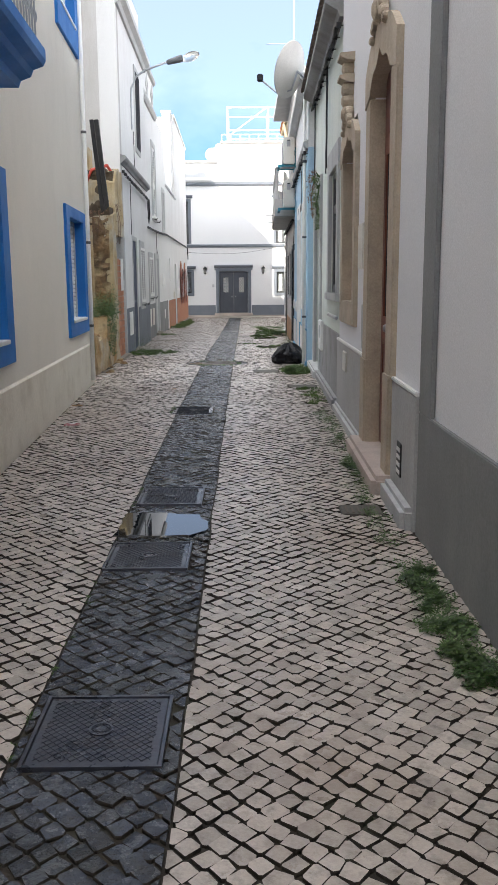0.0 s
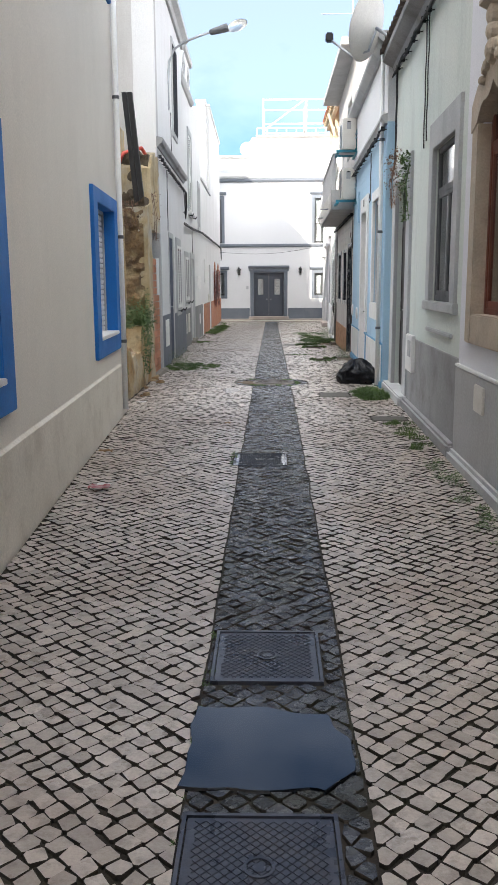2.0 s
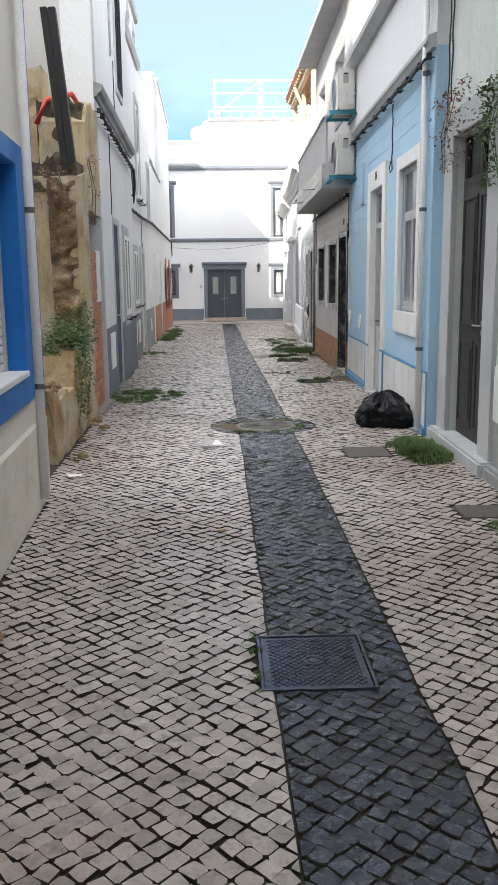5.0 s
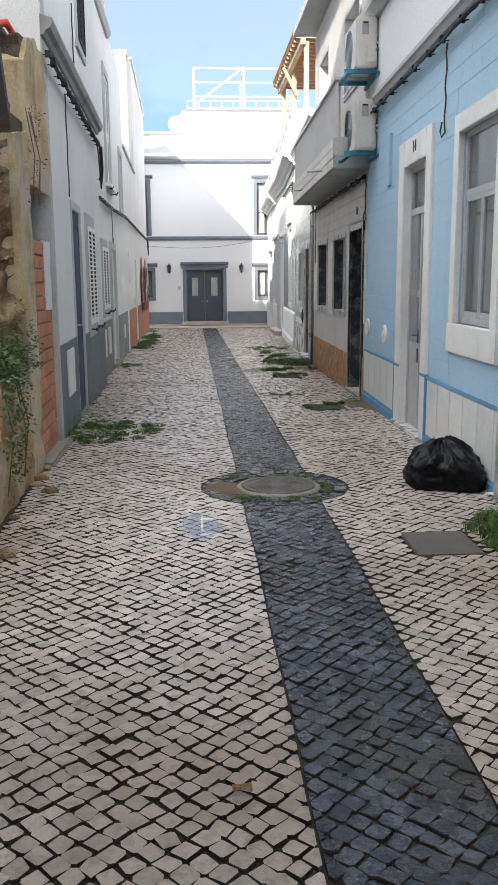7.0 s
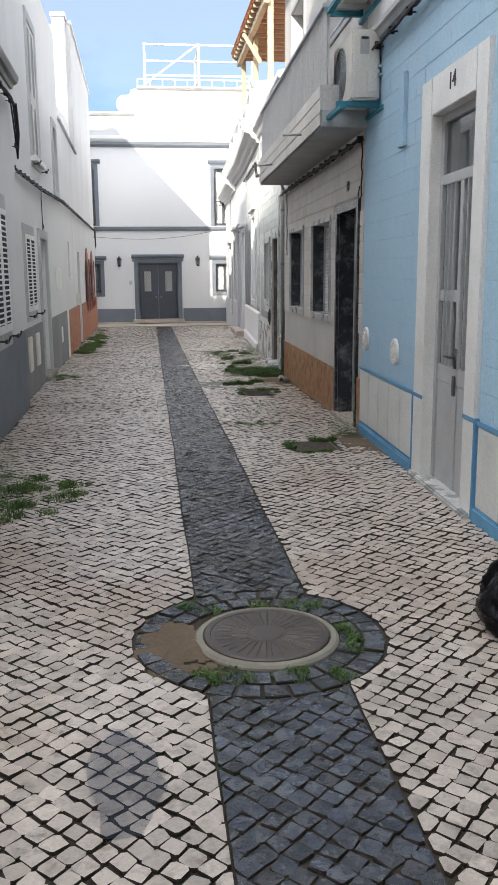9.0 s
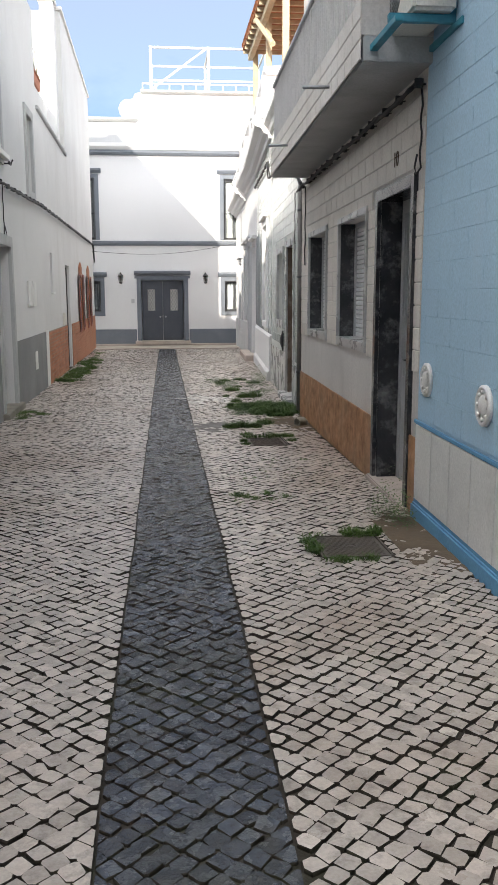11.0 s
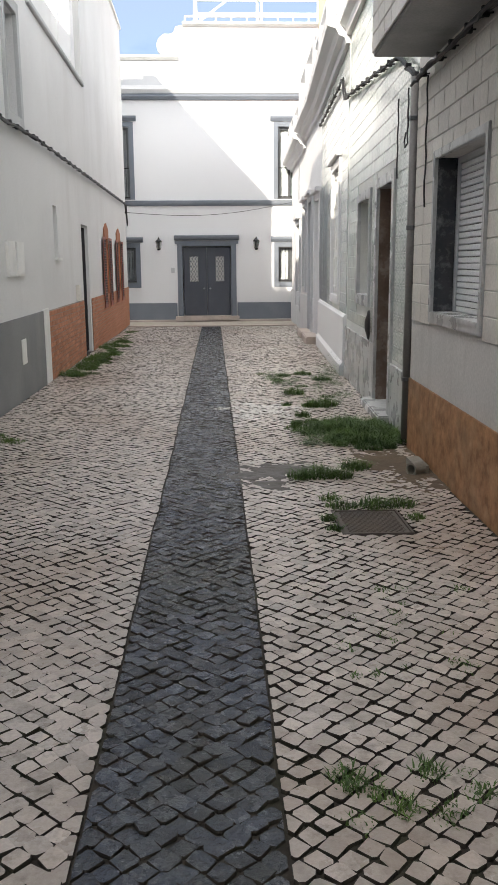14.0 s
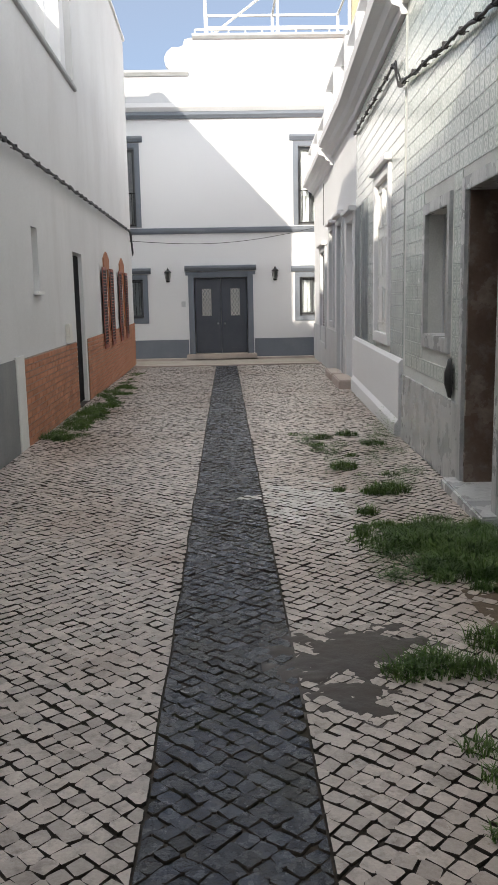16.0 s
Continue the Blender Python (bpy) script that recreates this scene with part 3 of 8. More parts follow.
def words(text, W, a, n, z, size, mat, parent, name="number"):
    """Lettering that stands on a wall."""
    cu = bpy.data.curves.new(name, "FONT")
    cu.body, cu.size, cu.extrude, cu.align_x, cu.align_y = text, size, 0.004, "CENTER", "CENTER"
    tmp = bpy.data.objects.new(name, cu)
    scene.collection.objects.link(tmp)
    me = bpy.data.meshes.new_from_object(tmp.evaluated_get(bpy.context.evaluated_depsgraph_get()))
    bpy.data.objects.remove(tmp)
    p, out_ = W(a, n, z), W(a, n + 1, z) - W(a, n, z)
    right = Vector((0, 0, 1)).cross(out_)
    m = Matrix((right, Vector((0, 0, 1)), out_)).transposed().to_4x4()
    m.translation = p - ORG[parent.name]
    me.transform(m)
    me.materials.append(mat)
    ob = new(name, me)
    ob.parent = parent
    ORG[ob.name] = ORG[parent.name]
    return ob


# ---- ground ----
GY = ((-300, -0.04), (-5, -0.03), (0, 0.0), (5, 0.04), (9.3, 0.085), (13, 0.1), (16, 0.09), (19.3, 0.055), (24, -0.035), (30, -0.11), (37, -0.19), (46.5, -0.33), (300, -0.4))


def gz(y):
    return float(np.interp(y, [a for a, b in GY], [b for a, b in GY]))


# walls of the two sides, by their street faces
L1 = Wall((-1.93, 6.5), (-2.2, 12.3))
L2 = Wall((-2.3, 12.5), (-2.36, 17.1))
L3 = Wall((-2.37, 16.2), (-2.5, 22.8))
L4 = Wall((-2.62, 22.5), (-2.72, 30.3))
L5 = Wall((-2.72, 29.9), (-2.95, 44.8))
R1 = Wall((1.08, 0), (1.025, 4.85))
R2 = Wall((1.01, 4.85), (1.05, 9.55))
R3 = Wall((1.06, 9.55), (1.15, 14.3))
R4 = Wall((1.04, 14.6), (1.14, 19.9))
R5 = Wall((1.15, 20.1), (1.25, 25.3))
R6 = Wall((1.29, 25.3), (1.52, 31))
R7 = Wall((1.52, 31), (1.85, 37))
R8 = Wall((1.85, 37), (2.12, 46))
END = Flat(46.5)
LEFT = ((-9, 12.35, L1), (12.35, 17.1, L2), (17.1, 22.5, L3), (22.5, 30.3, L4), (30.3, 44.4, L5))
RIGHT = ((-9, 4.85, R1), (4.85, 9.55, R2), (9.55, 14.3, R3), (14.3, 19.9, R4), (19.9, 25.6, R5), (25.6, 30.8, R6), (30.8, 36.3, R7), (36.3, 46.6, R8))


def street_x(y, side):
    for a, b, W in side:
        if a <= y < b:
            return W.x(y)
    return -8.0 if side is LEFT else 2.1


def ground_sheet():
    ys = [-300, -60, *np.arange(-10, 48.1, 0.5), 60, 300]
    xs = [-300, -40, -8, -3.2, -2.4, -1.5, -0.75, -0.22, 0.5, 1.2, 2.4, 8, 40, 300]
    verts = [(x, y, gz(y) - 0.012) for y in ys for x in xs]
    k = len(xs)
    faces = [(j * k + i, j * k + i + 1, (j + 1) * k + i + 1, (j + 1) * k + i) for j in range(len(ys) - 1) for i in range(k - 1)]
    return tagged(mesh_part("ground", verts, faces, soil), "dark sandy soil between and under the paving setts", "ground", kind="structure")


# openings in the paving
COVERS = [(-0.72, -0.27, 2.41, 2.87), (-0.755, -0.31, 4.23, 4.68), (-0.735, -0.3, 5.49, 5.96), (-0.81, -0.37, 9.22, 9.71)]
PLATES = [(0.14, 0.52, 13.33, 13.77), (0.33, 0.75, 18.98, 19.43), (0.32, 0.73, 23.09, 23.59), (0.61, 0.87, 5.22, 5.45), (0.59, 0.96, 11.43, 11.73)]
DISC = (-0.5, 15.03)
BAND = (-0.755, -0.218)
ground = ground_sheet()


# ---- houses, left side ----
def house_blue_trim():
    h = thing("house", (-4, 3, 0), "cream plastered house with strong blue window surrounds", "house")
    holes = [(5.76, 6.94, 1.02, 2.28), (10.46, 11.59, 1.02, 2.28), (10.5, 11.64, 4.66, 6.2)]
    wall = part("wall", wall_mesh(L1, -9, 12.35, -0.5, 8.4, 0.35, holes), cream, h)
    part("end_wall", boxes(XYZ, [(-9.0, L1.x(12.35) - 0.36, 12.0, 12.35, -0.5, 9.4)]), cream, h)
    bm = bmesh.new()
    moulding(bm, L1, -9, 12.33, [(0.001, -0.5), (0.022, -0.5), (0.022, 0.65), (0.001, 0.67)])
    part("plinth", bm, cream_low, h, "plinth with a thin ledge")
    for a0, a1, z0, z1 in holes:
        part("window_surround", surround(L1, a0, a1, z0, z1, 0.24, 0.035, n0=-0.12, top=0.13, foot=0.17 if z0 < 4 else 0.29), blue_paint, h, "blue painted window surround")
        roller_window(h, L1, a0 + 0.005, a1 - 0.005, z0 + 0.005, z1 - 0.005, 0.09, white_paint, 22, slat_white, 0.05)
    bm = bmesh.new()
    W = L1
    out_ = 0.42
    prof = [(0, 3.0), (0.2, 3.0), (0.22, 3.05), (0.3, 3.08), (0.32, 3.13), (0.4, 3.16), (out_, 3.2), (out_, 3.28), (0, 3.28)]
    moulding(bm, W, 3.4, 7.05, prof)
    bal = part("balcony", bm, blue_paint, h, "blue moulded balcony slab")
    bm = bmesh.new()
    for i in range(34):
        y = 3.5 + i * 0.104
        tube(bm, [W(y, out_ - 0.05, 3.28), W(y, out_ - 0.05, 4.2)], 0.008, 6)
        tube(bm, [W(y + 0.048 + 0.035 * math.cos(k), out_ - 0.05, 3.5 + 0.035 * math.sin(k)) for k in np.linspace(0, 6.28, 9)], 0.006, 5)
    box(bm, W, 3.4, 7.05, out_ - 0.07, out_ - 0.03, 4.2, 4.23)
    part("railing", bm, galv, bal, "grey lace-like iron railing")
    # blue quoin strip and tiled roof
    part("corner_strip", boxes(L1, [(12.06, 12.36, -0.0, 0.014, 0.68, 8.4)]), blue_paint, h)
    bm = bmesh.new()
    vs = [(-1.45, -9, 8.35), (-2.2 + 0.25, 12.4, 8.35), (-9, 12.4, 9.75), (-9, -9, 9.75)]
    lo = [bm.verts.new(v) for v in vs]
    hi = [bm.verts.new((v[0], v[1], v[2] + 0.15)) for v in vs]
    bm.faces.new(lo), bm.faces.new(hi)
    for i in range(4):
        bm.faces.new((lo[i], lo[(i + 1) % 4], hi[(i + 1) % 4], hi[i]))
    part("roof", bm, roof_tile, h)
    return h


def rough_grid(W, a0, a1, z0, top, th, step=0.12, amp=0.03, seed=0, nz=14):
    """A broken wall: displaced faces and an uneven top given by top(a)."""
    bm = bmesh.new()
    na = max(int((a1 - a0) / step), 2)
    cols = []
    for i in range(na + 1):
        a = a0 + (a1 - a0) * i / na
        zt = top(a)
        col = []
        for side in (0, 1):
            line = []
            for j in range(nz + 1):
                z = z0 + (zt - z0) * j / nz
                d = (noise.noise(Vector((a * 4, z * 4, seed + side * 7))) + 0.6 * noise.noise(Vector((a * 11, z * 11, seed)))) * amp
                line.append(bm.verts.new(W(a + d * (0 < i < na), (d if side == 0 else -th - d), z + (d if j == nz else 0))))
            col.append(line)
        cols.append(col)
    for c, d in zip(cols, cols[1:]):
        for s in (0, 1):
            for j in range(nz):
                bm.faces.new((c[s][j], d[s][j], d[s][j + 1], c[s][j + 1]))
        bm.faces.new((c[0][nz], d[0][nz], d[1][nz], c[1][nz]))
        bm.faces.new((c[0][0], c[1][0], d[1][0], d[0][0]))
    for c in (cols[0], cols[-1]):
        for j in range(nz):
            bm.faces.new((c[0][j], c[0][j + 1], c[1][j + 1], c[1][j]))
    return bm


def ruin():
    h = thing("ruined_house", (-3.2, 15, 0), "roofless ruin with peeling ochre render and exposed rubble", "ruin")
    # low remains of the street wall, whitewashed outside, brown and crumbling at the broken end
    part("low_wall", rough_grid(L2, 13.3, 15.5, -0.3, lambda a: 0.62 + 0.2 * noise.noise(Vector((a * 1.7, 3, 0))) + (0.32 if a > 14.5 else 0), 0.4, 0.07, 0.03, 2, 18), old_lime, h, "broken low wall with peeling whitewash")
    part("broken_end", rough_grid(Flat(13.32), -2.78, -2.36, -0.3, lambda a: 0.68 + 0.12 * noise.noise(Vector((a * 6, 3, 0))), 0.3, 0.04, 0.07, 31, 24), rubble, h, "crumbling brown core of the wall")
    part("pier", rough_grid(L2, 15.5, 16.0, -0.3, lambda a: 2.66 + 0.2 * (a - 15.5), 0.55, 0.06, 0.02, 5, 40), ochre_plaster, h, "pier with peeling ochre render")
    part("broken_pier", rough_grid(Flat(15.47), -2.68, -2.4, 0.5, lambda a: 2.62 + 0.1 * noise.noise(Vector((a * 9, 1, 0))), 0.12, 0.025, 0.055, 8, 70), rubble, h, "bare rubble edge where the render has fallen off")
    part("lintel_wall", rough_grid(L2, 16.0, 17.08, 2.36, lambda a: 3.55 + 0.12 * noise.noise(Vector((a * 4, 7, 0))) - 0.9 * max(0, 16.3 - a), 0.5, 0.08, 0.02, 9, 24), ochre_plaster, h, "ochre stained render above the doorway")
    part("jamb", boxes(L2, [(16.96, 17.09, -0.45, 0.02, -0.2, 2.36)], 0.008), trim_cement, h, "grey cement door jamb")
    part("reveal", boxes(L2, [(16.0, 16.96, -0.4, -0.32, 1.9, 2.36)], 0.004), trim_cement, h)
    # cross wall of the old rooms behind the street wall
    part("cross_wall", rough_grid(Flat(15.56), -6.2, -2.62, -0.3, lambda a: 2.6 + 0.55 * max(0, -3.3 - a) + 0.1 * noise.noise(Vector((a * 3, 0, 5))), 0.45, 0.12, 0.025, 11, 30), ochre_plaster, h, "cream and ochre rendered cross wall, broken at the top")
    infill = part("brick_infill", boxes(L2, [(16.02, 16.96, -0.3, -0.045, -0.2, 1.95)]), brick_bed, h, "doorway walled up with red bricks")
    cells = []
    rows = int(1.97 / 0.115)
    for r in range(rows):
        off = 0.12 * (r % 2)
        a = 16.02 - off
        while a < 16.96:
            lo, hi = max(a, 16.025), min(a + 0.24, 16.955)
            if hi - lo > 0.04:
                cells.append((round(lo, 3), round(hi, 3), round(-0.02 + r * 0.115, 3), round(-0.02 + r * 0.115 + 0.115, 3)))
            a += 0.24
    clad_pieces("brick", L2, cells, -0.045, 0.025, brick_obj, infill, 0.014)
    part("patch", rough_grid(Wall((L2.x(16.6) - 0.012, 16.5), (L2.x(16.96) - 0.012, 16.96)), 16.62, 16.94, 1.35, lambda a: 1.95, 0.02, 0.08, 0.006, 3), white_wall, infill)
    part("threshold", boxes(L2, [(15.9, 17.1, -0.3, 0.1, -0.1, 0.12)], 0.02), concrete, h)
    # the high remains against the next house
    part("upper_pier", rough_grid(Flat(16.02), -2.86, -2.38, 2.5, lambda a: 3.5 + 0.14 * noise.noise(Vector((a * 6, 2, 2))), 0.6, 0.035, 0.075, 21, 36), rubble_top, h, "dark mossy remains of the upper wall")
    part("upper_ledge", rough_grid(Flat(15.5), -3.3, -2.38, 2.5, lambda a: 2.78 + 0.14 * noise.noise(Vector((a * 7, 2, 4))), 0.5, 0.04, 0.07, 23, 10), rubble_top, h, "broken mossy top of the cross wall")
    part("inner_wall", rough_grid(Flat(16.4), -6.2, -2.86, 2.3, lambda a: 3.9 + 0.25 * noise.noise(Vector((a * 2, 2, 6))), 0.4, 0.12, 0.03, 25, 16), ochre_plaster, h, "inner wall with pinkish stained render")
    bm = bmesh.new()
    tube(bm, [(-2.42, 16.4, 3.45), (-2.5, 16.2, 3.6), (-2.75, 16.0, 3.5), (-2.85, 15.95, 3.25)], 0.03, 8)
    part("conduit", bm, conduit_red, h, "orange-red plastic conduit", True)
    # loose stones on the broken tops and at the foot
    for k in range(34):
        r = random.Random(k)
        a = r.uniform(13.3, 15.9)
        z = (0.62 if a < 14.5 else 0.94) if a < 15.5 else 2.72
        off = -r.uniform(0.08, 0.36)
        size = r.uniform(0.03, 0.075)
        if k % 5 == 0:
            off, a = r.uniform(0.03, 0.2), r.uniform(12.7, 15.8)
            z, size = gz(a), size * 0.7
        bm = bmesh.new()
        bmesh.ops.create_icosphere(bm, subdivisions=2, radius=size)
        c = L2(a, off, z + 0.015)
        sc = (r.uniform(0.8, 1.4), r.uniform(0.7, 1.2), r.uniform(0.5, 0.8))
        for v in bm.verts:
            v.co = Vector(v.co[i] * sc[i] * (1 + 0.35 * noise.noise(v.co * 22 + Vector((k, 0, 0)))) for i in range(3)) + c
        part("stone", bm, rubble, h)
    return h


def timber_posts():
    for k, (x0, dx) in enumerate(((0.0, 0.0), (0.1, 0.0))):
        bm = bmesh.new()
        a, b = Vector((-2.49 + x0 * 0.8, 15.6, 2.6)), Vector((-2.62 + x0 * 0.8 + dx, 15.45, 4.26))
        d = (b - a).normalized()
        s = Vector((1, 0, 0))
        t = d.cross(s).normalized()
        s = t.cross(d)
        vs = [[bm.verts.new(p + s * i * 0.034 + t * j * 0.045) for i, j in ((-1, -1), (1, -1), (1, 1), (-1, 1))] for p in (a, b)]
        bm.faces.new(vs[0][::-1]), bm.faces.new(vs[1])
        for i in range(4):
            bm.faces.new((vs[0][i], vs[0][(i + 1) % 4], vs[1][(i + 1) % 4], vs[1][i]))
        bmesh.ops.bevel(bm, geom=bm.edges[:], offset=0.005, segments=1, affect="EDGES")
        solo("timber_post", bm, post_black, "black weathered post leaning on the ruined wall", "post", group="leaning posts")


def house_lamp():
    h = thing("house", (-4.5, 20, 0), "white plastered house with slate grey plinth and dark louvred shutters", "house")
    W = L3
    holes = [(18.85, 19.62, 0.05, 2.4), (20.4, 21.05, 1.08, 2.26), (20.15, 20.95, 4.5, 6.15)]
    part("wall", wall_mesh(W, 17.1, 22.5, -0.5, 6.75, 0.35, holes), white_wall, h)
    part("gable_wall", boxes(XYZ, [(-9.5, L3.x(17.1) - 0.002, 17.1, 17.4, -0.5, 7.6)]), gable_plaster, h, "stained white gable wall")
    part("far_wall", boxes(XYZ, [(-9.5, L3.x(22.5) - 0.36, 22.2, 22.5, -0.5, 6.75)]), white_wall, h)
    part("roof", boxes(XYZ, [(-9.5, L3.x(20) - 0.36, 17.4, 22.2, 6.4, 6.6)]), roof_tile, h)
    bm = bmesh.new()
    moulding(bm, W, 17.1, 22.55, [(0, 6.62), (0.05, 6.62), (0.08, 6.7), (0.17, 6.76), (0.17, 6.86), (0, 6.9)])
    part("cornice", bm, trim_cement, h, "grey eaves moulding")
    pieces("plinth", W, [(17.1, 18.76, 0.001, 0.02, -0.4, 0.98), (19.71, 22.5, 0.001, 0.02, -0.4, 0.95)], slate_plinth, h, "slate grey painted plinth", 0.003)
    part("meter_door", boxes(W, [(17.75, 18.3, 0.02, 0.035, 0.42, 0.9)], 0.004), white_paint, h, "white meter cupboard door")
    part("door_surround", surround(W, 18.85, 19.62, 0.05, 2.4, 0.09, 0.012, bottom=False, bevel=0.004), trim_cement, h)
    d = panel_door(h, W, 18.85, 19.62, 0.06, 2.4, -0.012, slate_door, [(0.12, 0.88, 0.06, 0.42), (0.12, 0.88, 0.48, 0.94)], "slate blue panelled door")
    handle(d, W, 19.0, 1.1, -0.012, galv)
    part("door_step", boxes(W, [(18.76, 19.72, -0.2, 0.06, -0.2, 0.06 + gz(19.6) - 0.05)], 0.01), concrete, h)
    part("window_surround", surround(W, 20.4, 21.05, 1.08, 2.26, 0.2, 0.03), trim_cement, h)
    backing(h, W, 20.4, 21.05, 1.08, 2.26, -0.15)
    louvre_shutter(h, W, 20.26, 20.71, 1.04, 2.3, 0.035, slat_white, 20, white_paint)
    louvre_shutter(h, W, 20.74, 21.19, 1.04, 2.3, 0.035, slat_white, 20, white_paint)
    shutter_stays(h, W, (20.3, 21.15), 0.98)
    part("window_surround", surround(W, 20.15, 20.95, 4.5, 6.15, 0.1, 0.03), trim_cement, h)
    backing(h, W, 20.15, 20.95, 4.5, 6.15, -0.15)
    louvre_shutter(h, W, 20.14, 20.54, 4.5, 6.12, 0.03, louvre_and_gap_dark, 26)
    louvre_shutter(h, W, 20.56, 20.96, 4.5, 6.12, 0.03, louvre_and_gap_dark, 26)
    bm = bmesh.new()
    moulding(bm, W, 17.12, 22.45, [(0, 3.76), (0.03, 3.76), (0.05, 3.8), (0.09, 3.82), (0.11, 3.87), (0.11, 3.9), (0, 3.93)])
    part("string_course", bm, old_cement, h, "dark weathered moulded ledge")
    return h


def house_diamonds():
    h = thing("house", (-4.5, 26, 0), "white house with a parapet of grey diamond mouldings", "house")
    W = L4
    holes = [(23.95, 24.75, 1.14, 2.16), (25.7, 26.7, 0.0, 2.2), (25.45, 26.4, 3.4, 5.35), (28.85, 29.5, 3.22, 4.4)]
    part("wall", wall_mesh(W, 22.5, 30.3, -0.5, 6.35, 0.35, holes), white_wall, h)
    part("parapet", wall_mesh(W, 22.5, 26.6, 6.35, 7.25, 0.2), white_wall, h)
    part("upper_block", boxes(XYZ, [(-7.5, -3.0, 22.6, 26.2, 6.3, 9.0)], 0.02), white_wall, h)
    part("far_wall", boxes(XYZ, [(-9.5, W.x(30.3) - 0.36, 30.0, 30.3, -0.5, 6.35)]), white_wall, h)
    part("roof", boxes(XYZ, [(-9.5, W.x(26) - 0.36, 22.5, 30.0, 6.1, 6.3)]), roof_tile, h)
    bm = bmesh.new()
    moulding(bm, W, 22.48, 26.65, [(0, 6.2), (0.05, 6.2), (0.1, 6.27), (0.1, 6.34), (0, 6.38)])
    moulding(bm, W, 22.48, 26.65, [(0, 7.17), (0.06, 7.19), (0.08, 7.25), (0.08, 7.3), (-0.22, 7.3), (-0.22, 7.25), (0, 7.24)])
    for c in (23.2, 24.6, 26.0):
        o, i = 0.3, 0.2
        for (p, q), (r, s) in zip(((-o, 0), (0, o), (o, 0), (0, -o)), ((0, o), (o, 0), (0, -o), (-o, 0))):
            prism(bm, W, [(c + p, 6.78 + q), (c + r, 6.78 + s), (c + r * i / o, 6.78 + s * i / o), (c + p * i / o, 6.78 + q * i / o)], -0.005, 0.025)
    part("parapet_moulding", bm, trim_cement, h, "grey diamonds and mouldings")
    pieces("plinth", W, [(22.5, 25.56, 0.001, 0.02, -0.4, 0.9), (26.84, 30.28, 0.001, 0.02, -0.4, 0.88)], grey_plinth, h, "", 0.003)
    part("window_surround", surround(W, 23.95, 24.75, 1.14, 2.16, 0.16, 0.03), trim_cement, h)
    backing(h, W, 23.95, 24.75, 1.14, 2.16, -0.15)
    louvre_shutter(h, W, 23.84, 24.34, 1.12, 2.18, 0.035, slat_white, 18, white_paint)
    louvre_shutter(h, W, 24.36, 24.86, 1.12, 2.18, 0.035, slat_white, 18, white_paint)
    shutter_stays(h, W, (23.86, 24.84), 1.06)
    part("window_surround", surround(W, 25.45, 26.4, 3.4, 5.35, 0.14, 0.03), trim_cement, h)
    backing(h, W, 25.45, 26.4, 3.4, 5.35, -0.15)
    for a in (25.46, 25.93):
        louvre_shutter(h, W, a, a + 0.46, 3.4, 4.25, 0.0, slat_white, 15, white_paint)
        louvre_shutter(h, W, a, a + 0.46, 4.27, 5.34, 0.0, slat_white, 19, white_paint)
    pieces("sill", W, [(25.3, 26.55, 0, 0.1, 3.32, 3.39)], white_paint, h, "", 0.006)
    shutter_stays(h, W, (25.4, 26.5), 3.28)
    for a in (23.6, 24.5):
        part("meter_box", boxes(W, [(a, a + 0.35, 0.02, 0.045, 0.3, 0.78)], 0.006), beige_plastic, h, "cream meter box")
    part("door_surround", surround(W, 25.7, 26.7, 0.0, 2.2, 0.14, 0.035, bottom=False), trim_cement, h)
    d = panel_door(h, W, 25.7, 26.7, -0.02, 2.2, -0.12, alu, [(0.12, 0.88, 0.06, 0.42), (0.12, 0.88, 0.48, 0.94)], "pale grey panelled door")
    handle(d, W, 25.85, 1.05, -0.12, iron_black)
    part("door_step", boxes(W, [(25.5, 26.9, -0.25, 0.1, -0.3, gz(26) + 0.08)], 0.012), concrete, h)
    part("window_surround", surround(W, 28.85, 29.5, 3.22, 4.4, 0.13, 0.035), trim_cement, h)
    sash_window(h, W, 28.85, 29.5, 3.22, 4.4, -0.12, alu_dark, 1.0, 1, False)
    for a in (28.3, 28.78):
        part("meter_box", boxes(W, [(a, a + 0.4, 0, 0.03, 1.36, 1.76)], 0.006), white_paint, h)
    part("hatch", boxes(W, [(28.75, 29.0, 0.02, 0.03, 0.32, 0.62)], 0.003), white_paint, h)
    return h


